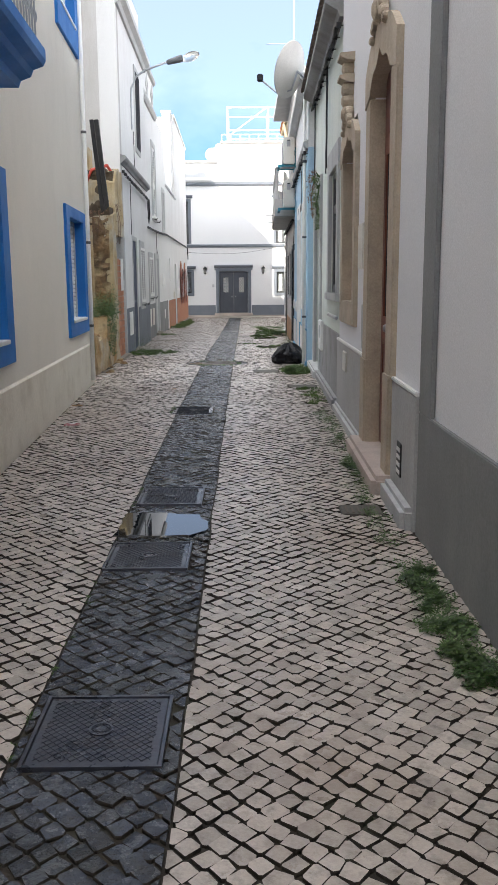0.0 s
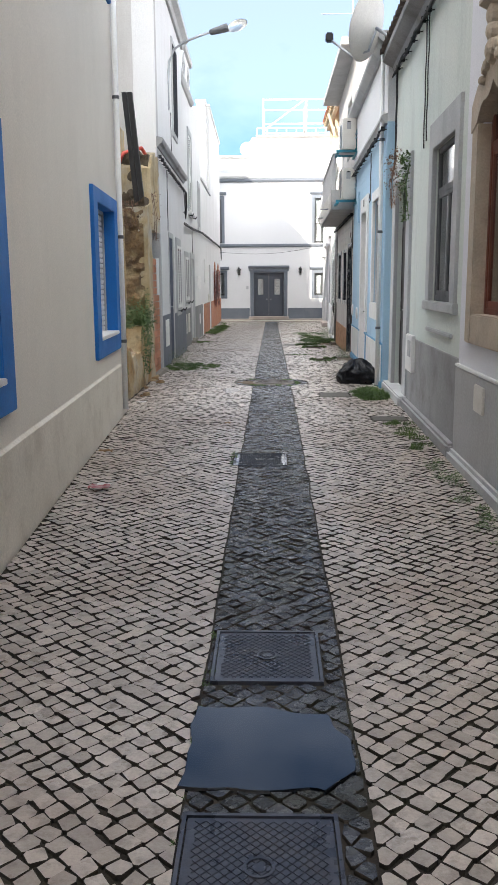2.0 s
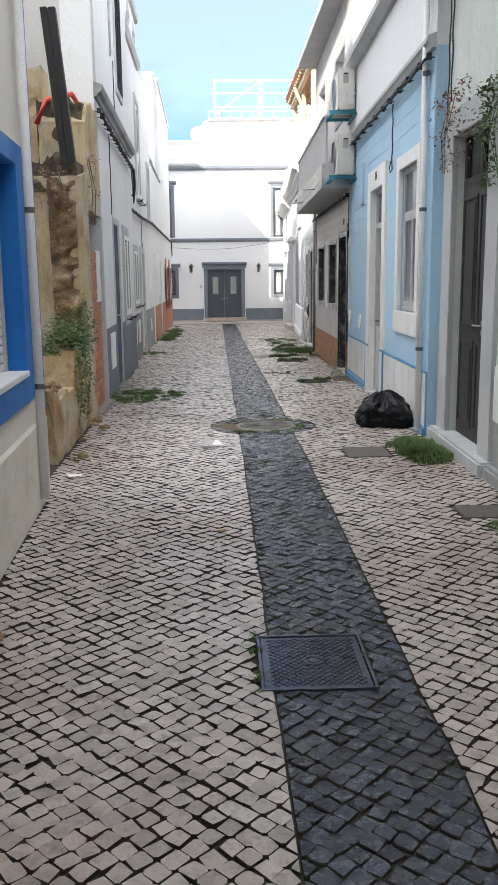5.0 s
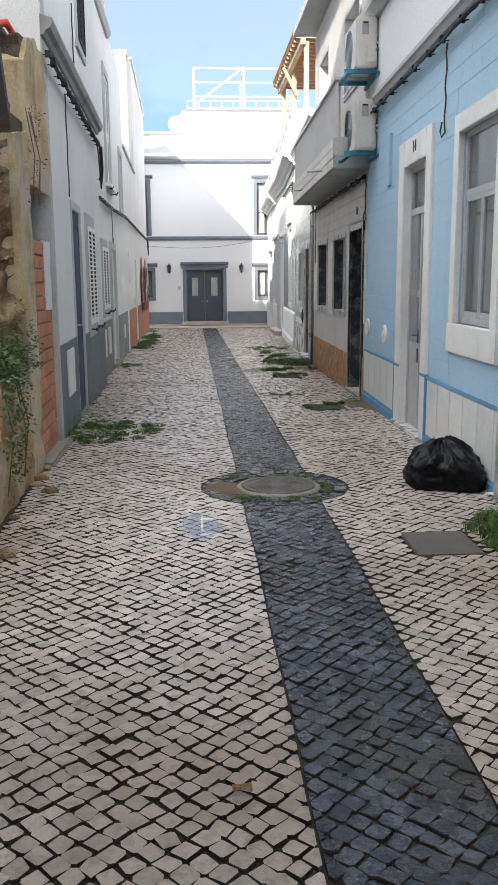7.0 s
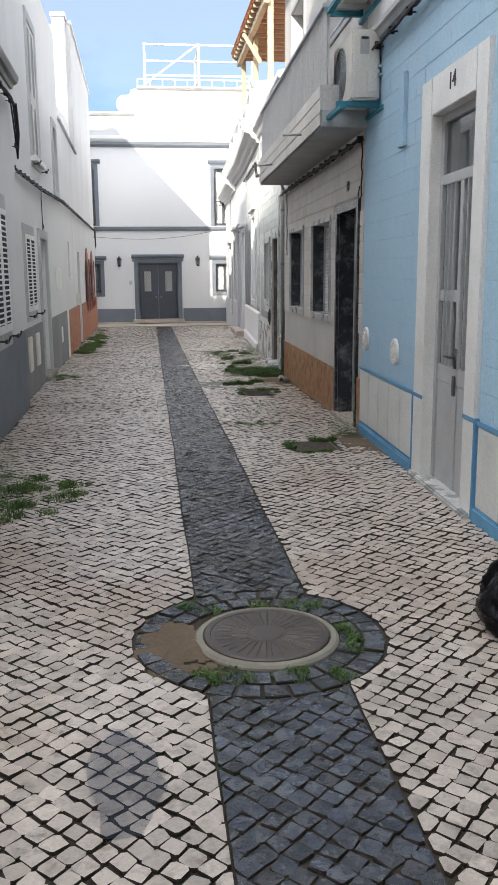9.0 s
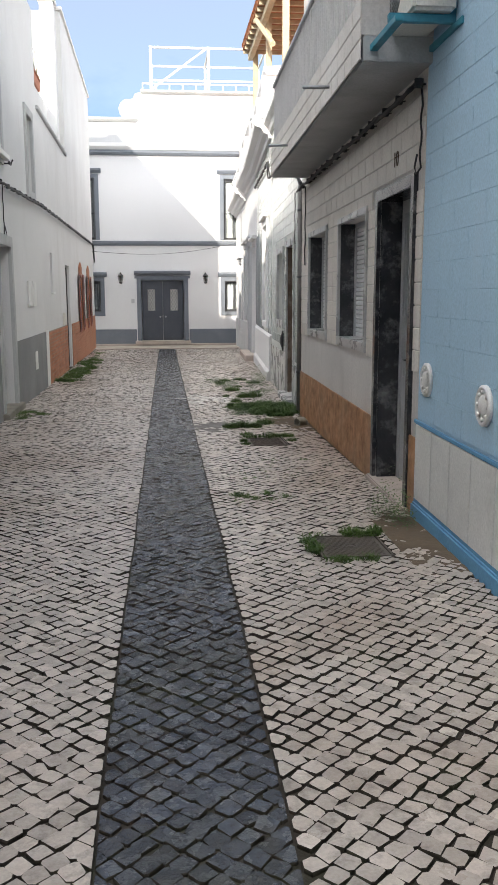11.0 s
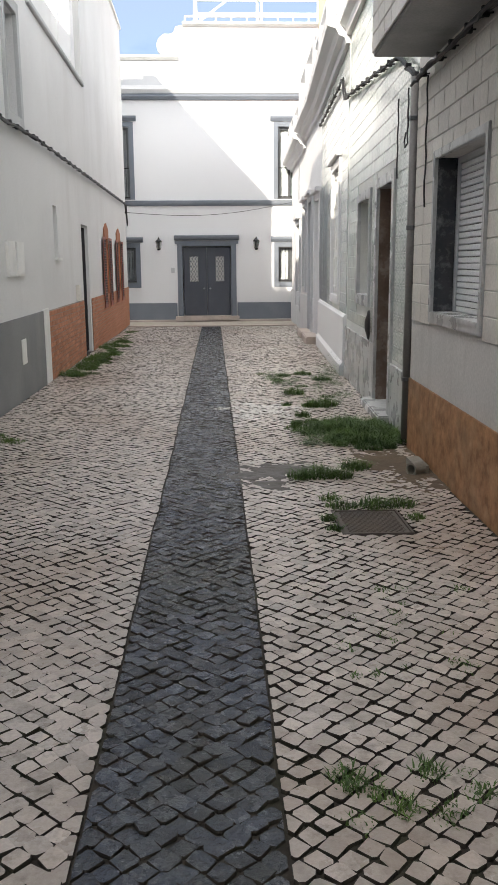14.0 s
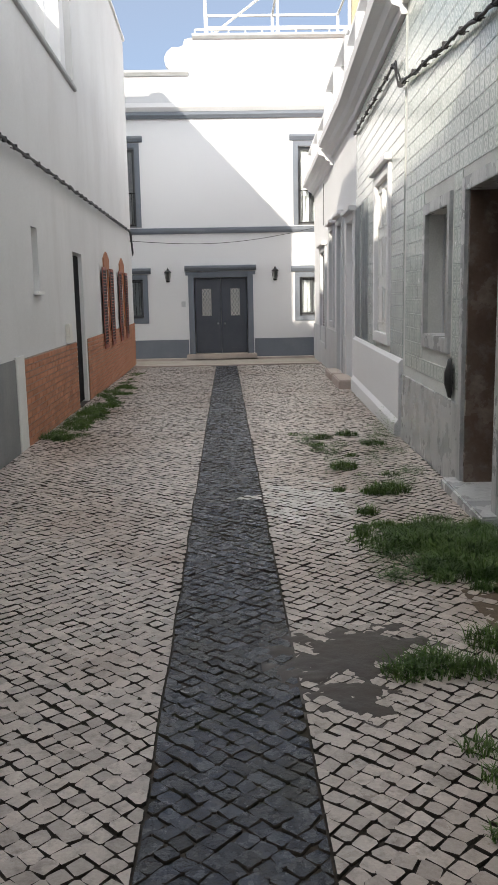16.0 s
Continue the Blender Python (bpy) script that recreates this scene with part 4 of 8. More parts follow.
def house_brick_plinth():
    h = thing("house", (-5, 37, -0.2), "white house with red brick plinth and faded red shutters", "house")
    W = L5
    holes = [(31.6, 31.95, 1.6, 2.36), (34.6, 35.5, -0.2, 2.22), (38.35, 38.95, 0.6, 2.08), (41.25, 41.95, 0.6, 2.08)]
    wall = part("wall", wall_mesh(W, 30.3, 35.6, -0.6, 4.75, 0.3, holes[:2]), white_wall, h)
    part("tall_wall", wall_mesh(W, 35.6, 44.4, -0.6, 7.95, 0.3, holes[2:]), white_wall, h)
    part("end_wall", boxes(XYZ, [(-9.5, W.x(44.4) - 0.31, 44.1, 44.4, -0.6, 7.95)]), white_wall, h)
    pieces("terrace_back_wall", XYZ, [(-3.5, -3.12, 30.31, 35.59, 4.42, 5.78), (-9.5, W.x(35.6) - 0.31, 35.6, 35.9, 4.4, 7.95)], white_wall, h, "", 0.0)
    part("terrace_floor", boxes(XYZ, [(-9.0, W.x(33) - 0.31, 30.31, 35.59, 4.3, 4.41)]), concrete, h)
    part("coping", boxes(W, [(30.35, 35.6, -0.34, 0.05, 4.75, 4.82)], 0.01), trim_cement, h, "grey coping stone")
    part("roof", boxes(XYZ, [(-9.5, W.x(40) - 0.31, 35.9, 44.1, 7.6, 7.8)]), concrete, h)
    part("top_coping", boxes(W, [(35.55, 44.45, -0.34, 0.05, 7.95, 8.03)], 0.01), white_paint, h)
    chim = part("chimney", boxes(XYZ, [(-3.2, -2.9, 35.1, 35.5, 4.42, 8.0), (-3.24, -2.86, 35.06, 35.54, 8.0, 8.1)], 0.01), white_clean, h)
    # brick plinth, laid in courses
    pieces("plinth_bed", W, [(30.72, 34.46, 0.001, 0.012, -0.4, 0.86), (35.64, 44.39, 0.001, 0.012, -0.4, 0.84)], brick_bed, wall, "", 0.0)
    cells = []
    for r in range(15):
        z = -0.26 + r * 0.074
        for lo, hi in ((30.72, 34.46), (35.64, 44.38)):
            a = lo - 0.115 * (r % 2)
            while a < hi:
                p, q = max(a, lo), min(a + 0.23, hi)
                if q - p > 0.05:
                    cells.append((round(p, 3), round(q, 3), round(z, 3), round(z + 0.074, 3)))
                a += 0.23
    cells.sort(key=lambda c: c[0])
    clad_pieces("brick", W, cells, 0.012, 0.012, brick_obj, wall, 0.012, 300, "brick_field")
    part("corner_post", boxes(W, [(30.3, 30.7, 0.001, 0.03, -0.4, 0.9)], 0.004), white_paint, h)
    d = panel_door(h, W, 34.6, 35.5, -0.18, 2.2, -0.14, iron_black, [(0.1, 0.9, 0.05, 0.4)], "dark door behind iron bars")
    for i in range(9):
        bm = bmesh.new()
        tube(bm, [W(34.68 + i * 0.093, -0.06, -0.15), W(34.68 + i * 0.093, -0.06, 2.18)], 0.009, 6)
        part("bar", bm, iron_black, d)
    sash_window(h, W, 31.6, 31.95, 1.6, 2.36, -0.12, white_paint, 1.0, 1, True)
    pieces("sill", W, [(31.55, 32.0, 0, 0.05, 1.56, 1.6)], white_paint, h, "", 0.005)
    for a0, a1 in ((38.35, 38.95), (41.25, 41.95)):
        part("window_surround", surround(W, a0, a1, 0.6, 2.08, 0.06, 0.02), brick_red, h)
        bm = bmesh.new()
        prism(bm, W, [(a0 - 0.1, 2.08), (a1 + 0.1, 2.08), (a1 + 0.12, 2.28), ((a0 + a1) / 2 + 0.2, 2.36), ((a0 + a1) / 2, 2.42), ((a0 + a1) / 2 - 0.2, 2.36), (a0 - 0.12, 2.28)], 0.0, 0.03)
        part("brick_arch", bm, brick_red, h, "flat red brick arch")
        sash_window(h, W, a0, a1, 0.6, 2.08, -0.12, white_paint, 0.7, 2, True)
        for b0, b1 in ((a0 - 0.62, a0 - 0.02), (a1 + 0.02, a1 + 0.62)):
            lv = louvre_shutter(h, W, b0, b1, 0.55, 2.1, 0.04, shutter_red, 24)
    part("meter_box", boxes(W, [(33.6, 33.85, 0, 0.06, 0.88, 1.15)], 0.006), beige_plastic, h)
    bm = bmesh.new()
    for z in (6.35, 6.85):
        tube(bm, [(-3.3, 30.5, z), (-3.3, 34.9, z)], 0.016, 6)
    for y in np.arange(30.5, 34.7, 0.82):
        tube(bm, [(-3.3, y, 5.76), (-3.3, y, 6.85)], 0.018, 6)
    part("railing", bm, galv, h, "grey tube railing on the terrace")
    return h


conduit_red = pbr("red_plastic_conduit", (0.55, 0.06, 0.03), (0.48, 0.05, 0.03), 0.5, 5, 50, 0.1, 0.001)
slate_door = pbr("slate_blue_door_paint", (0.06, 0.075, 0.115), (0.05, 0.062, 0.1), 0.85, 3, 50, 0.2, 0.003)
brick_obj = pbr("red_brick_face", (0.46, 0.2, 0.11), (0.38, 0.16, 0.085), 0.85, 3, 80, 0.4, 0.004, stain=(0.48, 0.33, 0.25), amount=0.35, stain_scale=6, vary=0.16, per="object")
house_blue_trim()
ruin()
timber_posts()
house_lamp()
house_diamonds()
house_brick_plinth()


# ---- houses, right side ----
def house_lilac():
    h = thing("house", (4, 0, 0), "pale grey plastered house with a grey plinth and corner band", "house")
    part("wall", wall_mesh(R1, -9, 4.84, -0.5, 6.8, 0.35), lilac_wall, h)
    pieces("plinth", R1, [(-9, 4.845, 0.001, 0.03, -0.5, 0.76)], grey_plinth, h, "", 0.006)
    part("corner_band", boxes(R1, [(4.56, 4.845, 0.001, 0.03, 0.76, 6.8)], 0.006), grey_plinth, h, "grey raised corner band")
    part("end_wall", boxes(XYZ, [(1.4, 8, 4.5, 4.82, -0.5, 6.8)]), lilac_wall, h)
    part("roof", boxes(XYZ, [(1.0, 8, -9, 4.85, 6.8, 7.0)]), roof_tile, h)


def ogee(a0, a1, z, rise):
    """The curved head of an opening, from a0 to a1, springing at z."""
    pts = []
    for i in range(17):
        s = i / 16
        u = abs(s - 0.5) * 2
        pts.append((a0 + (a1 - a0) * s, z + rise * (0.5 + 0.5 * math.cos(math.pi * u)) ** 0.8 - 0.05 * math.sin(2 * math.pi * u)))
    return pts


def carved_head(W, a0, a1, z, rise, w, n1):
    """A carved stone head: a curved band with shoulders, and a slender crest of scrolls and leaves on its middle."""
    bm = bmesh.new()
    under = ogee(a0, a1, z, rise)
    over = [(a - (0.5 - i / 16) * 2 * w, q + w * (0.75 + 0.25 * math.sin(math.pi * i / 16))) for i, (a, q) in enumerate(under)]
    prism(bm, W, under + [(a1 + w, z - 0.05)] + over[::-1] + [(a0 - w, z - 0.05)], -0.22, n1)
    c, hw = (a0 + a1) / 2, (a1 - a0) / 2
    out_ = W(c, n1 + 1, z) - W(c, n1, z)
    crown = z + rise + w
    for s in (-1, 1):
        for k in range(7):
            f = k / 6
            p = W(c + s * hw * (0.16 + 0.5 * f), n1 - 0.02, crown + 0.02 - 0.16 * f + 0.02 * math.sin(k * 2.2))
            r = 0.05 - 0.02 * f
            lathe(bm, p, [(r, 0), (r, 0.03), (r * 0.75, 0.05), (r * 0.3, 0.055)], 10, out_)
    for k, (r, q) in enumerate(((0.09, 0.0), (0.075, 0.12), (0.085, 0.22), (0.06, 0.33), (0.07, 0.41))):
        lathe(bm, W(c, n1 - 0.05, crown + q), [(r, 0), (r * 1.05, 0.05), (r * 0.85, 0.09), (r * 0.4, 0.11), (0.01, 0.112)], 12, out_)
    for q, d in ((0.27, 0.1), (0.46, 0.12)):
        moulding(bm, W, c - d - 0.02, c + d + 0.02, [(-0.02, crown + q), (n1 + 0.03, crown + q + 0.01), (n1 + 0.09, crown + q + 0.04), (n1 + 0.09, crown + q + 0.065), (-0.02, crown + q + 0.08)])
    return bm


def house_carved():
    h = thing("house", (4, 8, 0), "white house with carved limestone door and window surrounds", "house")
    W = R2
    holes = [(6.0, 7.0, 0.1, 3.2), (8.12, 9.02, 1.3, 3.0)]
    part("wall", wall_mesh(W, 4.86, 9.55, -0.5, 6.2, 0.45, holes), lilac_wall, h)
    part("roof", boxes(XYZ, [(0.85, 8, 4.9, 9.55, 6.2, 6.35)]), roof_tile, h)
    pieces("plinth", W, [(4.88, 5.74, 0.001, 0.025, -0.4, 0.84), (7.26, 9.55, 0.001, 0.025, -0.4, 0.86)], plain_cement, h, "smooth grey painted plinth", 0.006)
    pieces("plinth_ledge", W, [(4.88, 5.74, 0.001, 0.032, 0.84, 0.865), (7.26, 9.55, 0.001, 0.032, 0.86, 0.885)], white_paint, h, "", 0.006)
    pieces("base_kerb", W, [(4.88, 5.7, 0.0, 0.1, -0.3, 0.17), (7.33, 9.55, 0.0, 0.08, -0.3, 0.17)], trim_cement, h, "rounded cement kerb at the wall's foot", 0.03)
    # the door
    pieces("door_surround", W, [(5.75, 6.004, -0.26, 0.04, 0.17, 2.9), (6.996, 7.25, -0.26, 0.04, 0.17, 2.9)], limestone, h, "worn limestone jambs", 0.014)
    part("carved_head", carved_head(W, 6.0, 7.0, 2.9, 0.24, 0.25, 0.05), limestone, h, "carved limestone cresting")
    pieces("jamb_base", W, [(5.74, 6.008, -0.26, 0.055, 0.1, 0.88), (6.992, 7.26, -0.26, 0.055, 0.1, 0.88)], limestone, h, "", 0.016)
    part("door_step", boxes(W, [(5.68, 7.35, -0.45, 0.16, -0.3, 0.18)], 0.035), pink_stone, h, "worn pink stone threshold")
    n = -0.08
    d = part("door", wall_mesh(lambda a, q, z: W(a, q + n, z), 6.01, 6.99, 0.19, 3.18, 0.05, [(6.09, 6.46, 1.22, 2.46), (6.54, 6.91, 1.22, 2.46)]), red_wood, h, "red-brown double door with glazed upper panels")
    pieces("door_panel", W, [(6.09, 6.91, n - 0.01, n + 0.012, 2.6, 3.1), (6.465, 6.535, n - 0.01, n + 0.016, 0.2, 2.5)], red_wood, d, "", 0.006)
    for l in (6.09, 6.54):
        pane(d, W, l, l + 0.37, 1.22, 2.46, n - 0.03)
        part("door_panel", surround(W, l + 0.06, l + 0.31, 0.34, 1.0, 0.03, n + 0.006, n - 0.02), red_wood, d)
        bm = bmesh.new()
        for k in range(4):
            tube(bm, [W(l + 0.06 + 0.085 * k, n - 0.012, 1.22), W(l + 0.06 + 0.085 * k, n - 0.012, 2.46)], 0.006, 5)
        for k in range(5):
            q = 1.36 + k * 0.24
            tube(bm, [W(l + 0.185 + 0.1 * math.cos(t), n - 0.012, q + 0.1 * math.sin(t)) for t in np.linspace(0, 2 * math.pi, 13)], 0.005, 5, False)
        part("grille", bm, iron_black, d, "wrought iron scroll grille")
    knob(d, W, 6.43, 1.15, n, galv)
    backing(h, W, 6.0, 7.0, 0.19, 3.18, n - 0.16)
    # the window
    pieces("window_surround", W, [(7.94, 8.124, -0.24, 0.04, 1.08, 2.68), (9.016, 9.2, -0.24, 0.04, 1.08, 2.68), (8.124, 9.016, -0.24, 0.04, 1.08, 1.304)], limestone, h, "worn limestone window surround", 0.01)
    part("carved_head", carved_head(W, 8.12, 9.02, 2.68, 0.2, 0.18, 0.05), limestone, h)
    sash_window(h, W, 8.12, 9.02, 1.3, 2.98, -0.06, red_wood, 0.72, 2, False, "red-brown wooden casement window")
    part("meter_box", boxes(W, [(7.3, 7.62, 0, 0.045, 1.6, 1.98)], 0.008), beige_plastic, h, "cream meter box")
    part("meter_box", boxes(W, [(8.5, 8.78, 0.025, 0.045, 0.6, 0.8)], 0.006), beige_plastic, h)
    part("cable_duct", boxes(W, [(7.3, 7.5, 0, 0.02, 0.92, 1.3)], 0.004), trim_cement, h)
    vent = part("vent", boxes(W, [(5.3, 5.44, 0.025, 0.035, 0.26, 0.48)], 0.003), iron_black, h, "pierced black iron vent")
    for i in range(3):
        for j in range(4):
            part("vent_bar", boxes(W, [(5.315 + 0.04 * i, 5.34 + 0.04 * i, 0.035, 0.039, 0.28 + 0.048 * j, 0.305 + 0.048 * j)]), white_paint, vent)


def eave_tiles(parent, W, a0, a1, z, out_, mat):
    """A row of half-round tiles over a ledge."""
    n = int((a1 - a0) / 0.19)
    bm = bmesh.new()
    c = W(a0, 0, z)
    ring = [(0.075 * math.cos(t), 0.06 * math.sin(t)) for t in np.linspace(0, math.pi, 7)]
    rows = [[bm.verts.new(W(a0 + 0.09 + p * (1.0 if n_ > 0 else 0.9), n_, z + q + (0.28 if n_ < 0 else 0))) for p, q in ring] for n_ in (out_, -0.75)]
    for i in range(6):
        bm.faces.new((rows[0][i], rows[0][i + 1], rows[1][i + 1], rows[1][i]))
    bmesh.ops.solidify(bm, geom=bm.faces[:], thickness=0.014)
    first = part("roof_tile", bm, mat, parent)
    step = (W(a1, 0, z) - W(a0, 0, z)) / n
    copies(first, [step * i for i in range(1, n)])


def house_pale_green():
    h = thing("house", (4, 12.5, 0), "pale green weathered house with grey cement trim", "house")
    W = R3
    holes = [(9.98, 11.1, 1.36, 2.8), (12.85, 13.92, 0.05, 2.78)]
    part("wall", wall_mesh(W, 9.55, 14.3, -0.5, 4.35, 0.4, holes), pale_green, h)
    pieces("plinth", W, [(9.55, 12.5, 0.001, 0.02, -0.4, 0.92), (14.22, 14.3, 0.001, 0.02, -0.4, 0.9)], old_cement, h, "stained cement plinth", 0.006)
    pieces("base_kerb", W, [(9.55, 12.6, 0.0, 0.09, -0.3, 0.2)], old_cement, h, "", 0.025)
    part("window_surround", surround(W, 9.98, 11.1, 1.36, 2.8, 0.2, 0.03, bottom=False, top=0.25), trim_cement, h, "grey cement window surround")
    pieces("sill", W, [(9.72, 11.36, -0.1, 0.05, 1.27, 1.36), (9.9, 11.2, 0.0, 0.03, 1.06, 1.1)], trim_cement, h, "", 0.008)
    w = sash_window(h, W, 9.98, 11.1, 1.36, 2.8, -0.03, alu_dark, 0.72, 2, False, "dark grey casement window")
    part("door_surround", surround(W, 12.85, 13.92, 0.1, 2.78, 0.3, 0.035, bottom=False, top=0.22), trim_cement, h, "grey cement door surround")
    d = panel_door(h, W, 12.86, 13.91, 0.2, 2.35, -0.07, old_wood, [(0.06, 0.46, 0.05, 0.4), (0.54, 0.94, 0.05, 0.4), (0.06, 0.46, 0.45, 0.96), (0.54, 0.94, 0.45, 0.96)], "dark weathered double door")
    handle(d, W, 13.2, 1.2, -0.07, galv)
    part("fanlight", boxes(W, [(12.86, 13.91, -0.12, -0.07, 2.35, 2.42), (12.86, 12.92, -0.12, -0.07, 2.42, 2.77), (13.85, 13.91, -0.12, -0.07, 2.42, 2.77), (13.36, 13.41, -0.12, -0.07, 2.42, 2.77)], 0.004), old_wood, h)
    pane(h, W, 12.92, 13.85, 2.42, 2.77, -0.1)
    backing(h, W, 12.86, 13.91, 2.35, 2.78, -0.35)
    part("door_step", boxes(W, [(12.5, 14.25, -0.4, 0.12, -0.3, 0.21)], 0.02), trim_cement, h)
    mb = part("meter_box", boxes(W, [(11.9, 12.4, 0.02, 0.06, 0.55, 0.96)], 0.008), white_paint, h, "white meter box with a glazed hatch")
    part("hatch", boxes(W, [(12.0, 12.2, 0.06, 0.066, 0.72, 0.9)], 0.002), trim_cement, mb)
    led = bmesh.new()
    moulding(led, W, 9.56, 14.29, [(0, 4.22), (0.05, 4.22), (0.07, 4.28), (0.13, 4.31), (0.2, 4.35), (0.2, 4.42), (0, 4.45)])
    part("eave", led, old_cement, h, "dark weathered eave")
    eave_tiles(h, W, 9.56, 14.3, 4.43, 0.24, roof_old)
    part("roof", boxes(XYZ, [(1.5, 8, 9.55, 14.3, 4.4, 4.6)]), roof_tile, h)


def house_sky_blue():
    h = thing("house", (4, 17.2, 0), "sky blue house with white surrounds and a white tiled dado", "house")
    W = R4
    holes = [(14.87, 15.8, 1.24, 2.73), (16.85, 17.74, 0.0, 2.7)]
    wall = part("wall", wall_mesh(W, 14.3, 19.9, -0.5, 3.62, 0.4, holes), sky_blue, h)
    part("upper_wall", wall_mesh(W, 14.3, 19.9, 3.62, 4.72, 0.4), white_clean, h)
    bm = bmesh.new()
    moulding(bm, W, 14.3, 19.88, [(0, 3.6), (0.04, 3.6), (0.06, 3.64), (0.08, 3.66), (0.08, 3.7), (0, 3.73)])
    part("string_course", bm, trim_cement, h)
    part("roof", boxes(XYZ, [(1.5, 8, 14.3, 19.9, 4.5, 4.65)]), roof_tile, h)
    bm = bmesh.new()
    moulding(bm, W, 14.3, 19.88, [(-0.4, 4.72), (0, 4.58), (0.05, 4.58), (0.14, 4.66), (0.14, 4.74), (-0.4, 4.78)])
    part("cornice", bm, trim_cement, h)
    # painted bed of the dado and its tiles
    dado = pieces("dado_bed", W, [(14.3, 16.62, 0.001, 0.012, -0.3, 0.71), (18.0, 19.9, 0.001, 0.012, -0.3, 0.69)], mid_blue, wall, "", 0.0)
    cells = []
    for lo, hi, k in ((14.32, 16.6, 6), (18.02, 19.88, 5)):
        w = (hi - lo) / k
        cells += [(lo + i * w, lo + (i + 1) * w, 0.17, 0.69) for i in range(k)]
    clad_pieces("tile", W, cells, 0.012, 0.008, dado_white, wall, 0.012)
    pieces("base_skirt", W, [(14.3, 16.62, 0.001, 0.035, -0.3, 0.17), (18.0, 19.9, 0.001, 0.035, -0.3, 0.15)], mid_blue, h, "blue painted base", 0.012)
    # blue painted block facing in courses
    cells = []
    for r in range(17):
        z = 0.73 + r * 0.168
        a = 14.32 - 0.26 * (r % 2)
        while a < 19.88:
            p, q = max(a, 14.32), min(a + 0.52, 19.88)
            for lo, hi in ((14.32, 14.7), (15.96, 16.62), (18.0, 19.88)) if z < 2.95 else ((14.32, 19.88),):
                p1, q1 = max(p, lo), min(q, hi)
                if q1 - p1 > 0.04 and z + 0.168 < 3.6:
                    cells.append((round(p1, 3), round(q1, 3), round(z, 3), round(z + 0.168, 3)))
            a += 0.52
    clad_pieces("block", W, cells, 0.0005, 0.003, sky_blue, wall, 0.0015)
    pieces("door_surround", W, [(16.65, 16.854, -0.35, 0.03, -0.2, 2.95), (17.736, 17.98, -0.35, 0.03, -0.2, 2.95), (16.854, 17.736, -0.35, 0.03, 2.695, 2.95)], white_paint, h, "white painted door surround", 0.006)
    pieces("surround_line", W, [(16.62, 16.65, 0.001, 0.034, -0.2, 0.73), (17.98, 18.01, 0.001, 0.034, -0.2, 0.72), (16.65, 16.854, 0.0305, 0.034, 0.7, 0.73), (17.736, 17.98, 0.0305, 0.034, 0.69, 0.72), (14.3, 16.62, 0.0125, 0.026, 0.692, 0.72), (18.01, 19.9, 0.0125, 0.026, 0.692, 0.718)], mid_blue, h, "", 0.004)
    a0, a1, n = 16.85, 17.74, -0.05
    door = part("door", boxes(W, [(a0, a0 + 0.06, n - 0.06, n, 0.1, 2.7), (a1 - 0.06, a1, n - 0.06, n, 0.1, 2.7), (a0 + 0.06, a1 - 0.06, n - 0.06, n, 2.22, 2.29), (a0 + 0.06, a1 - 0.06, n - 0.06, n, 2.64, 2.7),
                                   (17.24, 17.31, n - 0.055, n - 0.005, 0.1, 2.22), (a0 + 0.06, 17.24, n - 0.05, n - 0.012, 0.1, 0.85), (17.31, a1 - 0.06, n - 0.05, n - 0.012, 0.1, 0.85),
                                   (a0 + 0.06, 17.24, n - 0.05, n - 0.008, 0.85, 0.97), (17.31, a1 - 0.06, n - 0.05, n - 0.008, 1.42, 1.5), (17.31, a1 - 0.06, n - 0.05, n - 0.008, 0.85, 0.97)], 0.004), alu, h, "grey aluminium double door with barred glass")
    pane(door, W, a0 + 0.06, 17.24, 0.97, 2.22, n - 0.03)
    pane(door, W, 17.31, a1 - 0.06, 0.97, 2.22, n - 0.03)
    pane(door, W, a0 + 0.06, a1 - 0.06, 2.29, 2.64, n - 0.03)
    for q in (16.98, 17.06, 17.14, 17.4, 17.48, 17.56):
        bm = bmesh.new()
        box(bm, W, q - 0.009, q + 0.009, n - 0.02, n + 0.004, 0.97, 2.22, bevel=0.003)
        part("bar", bm, alu, door)
    handle(door, W, 17.27, 1.05, n, alu_dark, 0.09)
    part("lock", boxes(W, [(17.25, 17.3, n, n + 0.012, 0.78, 0.92)], 0.003), alu_dark, door)
    backing(h, W, a0, a1, 0.1, 2.7, n - 0.3)
    part("door_step", boxes(W, [(16.66, 17.97, -0.4, 0.07, -0.3, 0.11)], 0.012), grey_marble, h)
    words("14", W, 17.3, 0.031, 2.84, 0.15, ink, h)
    part("window_surround", surround(W, 14.87, 15.8, 1.24, 2.73, 0.14, 0.03, bottom=False, top=0.14), white_paint, h, "white painted window surround")
    pieces("sill", W, [(14.7, 15.97, -0.1, 0.035, 1.0, 1.24)], white_paint, h, "", 0.01)
    win = sash_window(h, W, 14.87, 15.8, 1.24, 2.73, -0.03, alu, 0.68, 2, True, "grey casement window with pale curtains")
    for a, z in ((19.68, 1.0), (18.62, 0.97)):
        p, o = W(a, 0, z), W(a, 1, z) - W(a, 0, z)
        bm = bmesh.new()
        lathe(bm, p, [(0.11, 0), (0.11, 0.02), (0.095, 0.03), (0.085, 0.018), (0.06, 0.018), (0.05, 0.028), (0.001, 0.028)], 20, o)
        for k in range(8):
            t = k * math.pi / 4
            c = W(a + 0.073 * math.cos(t), 0.018, z + 0.073 * math.sin(t))
            lathe(bm, c, [(0.014, 0), (0.012, 0.01), (0.001, 0.012)], 8, o)
        part("round_vent", bm, white_paint, h, "round white vent cover", True)
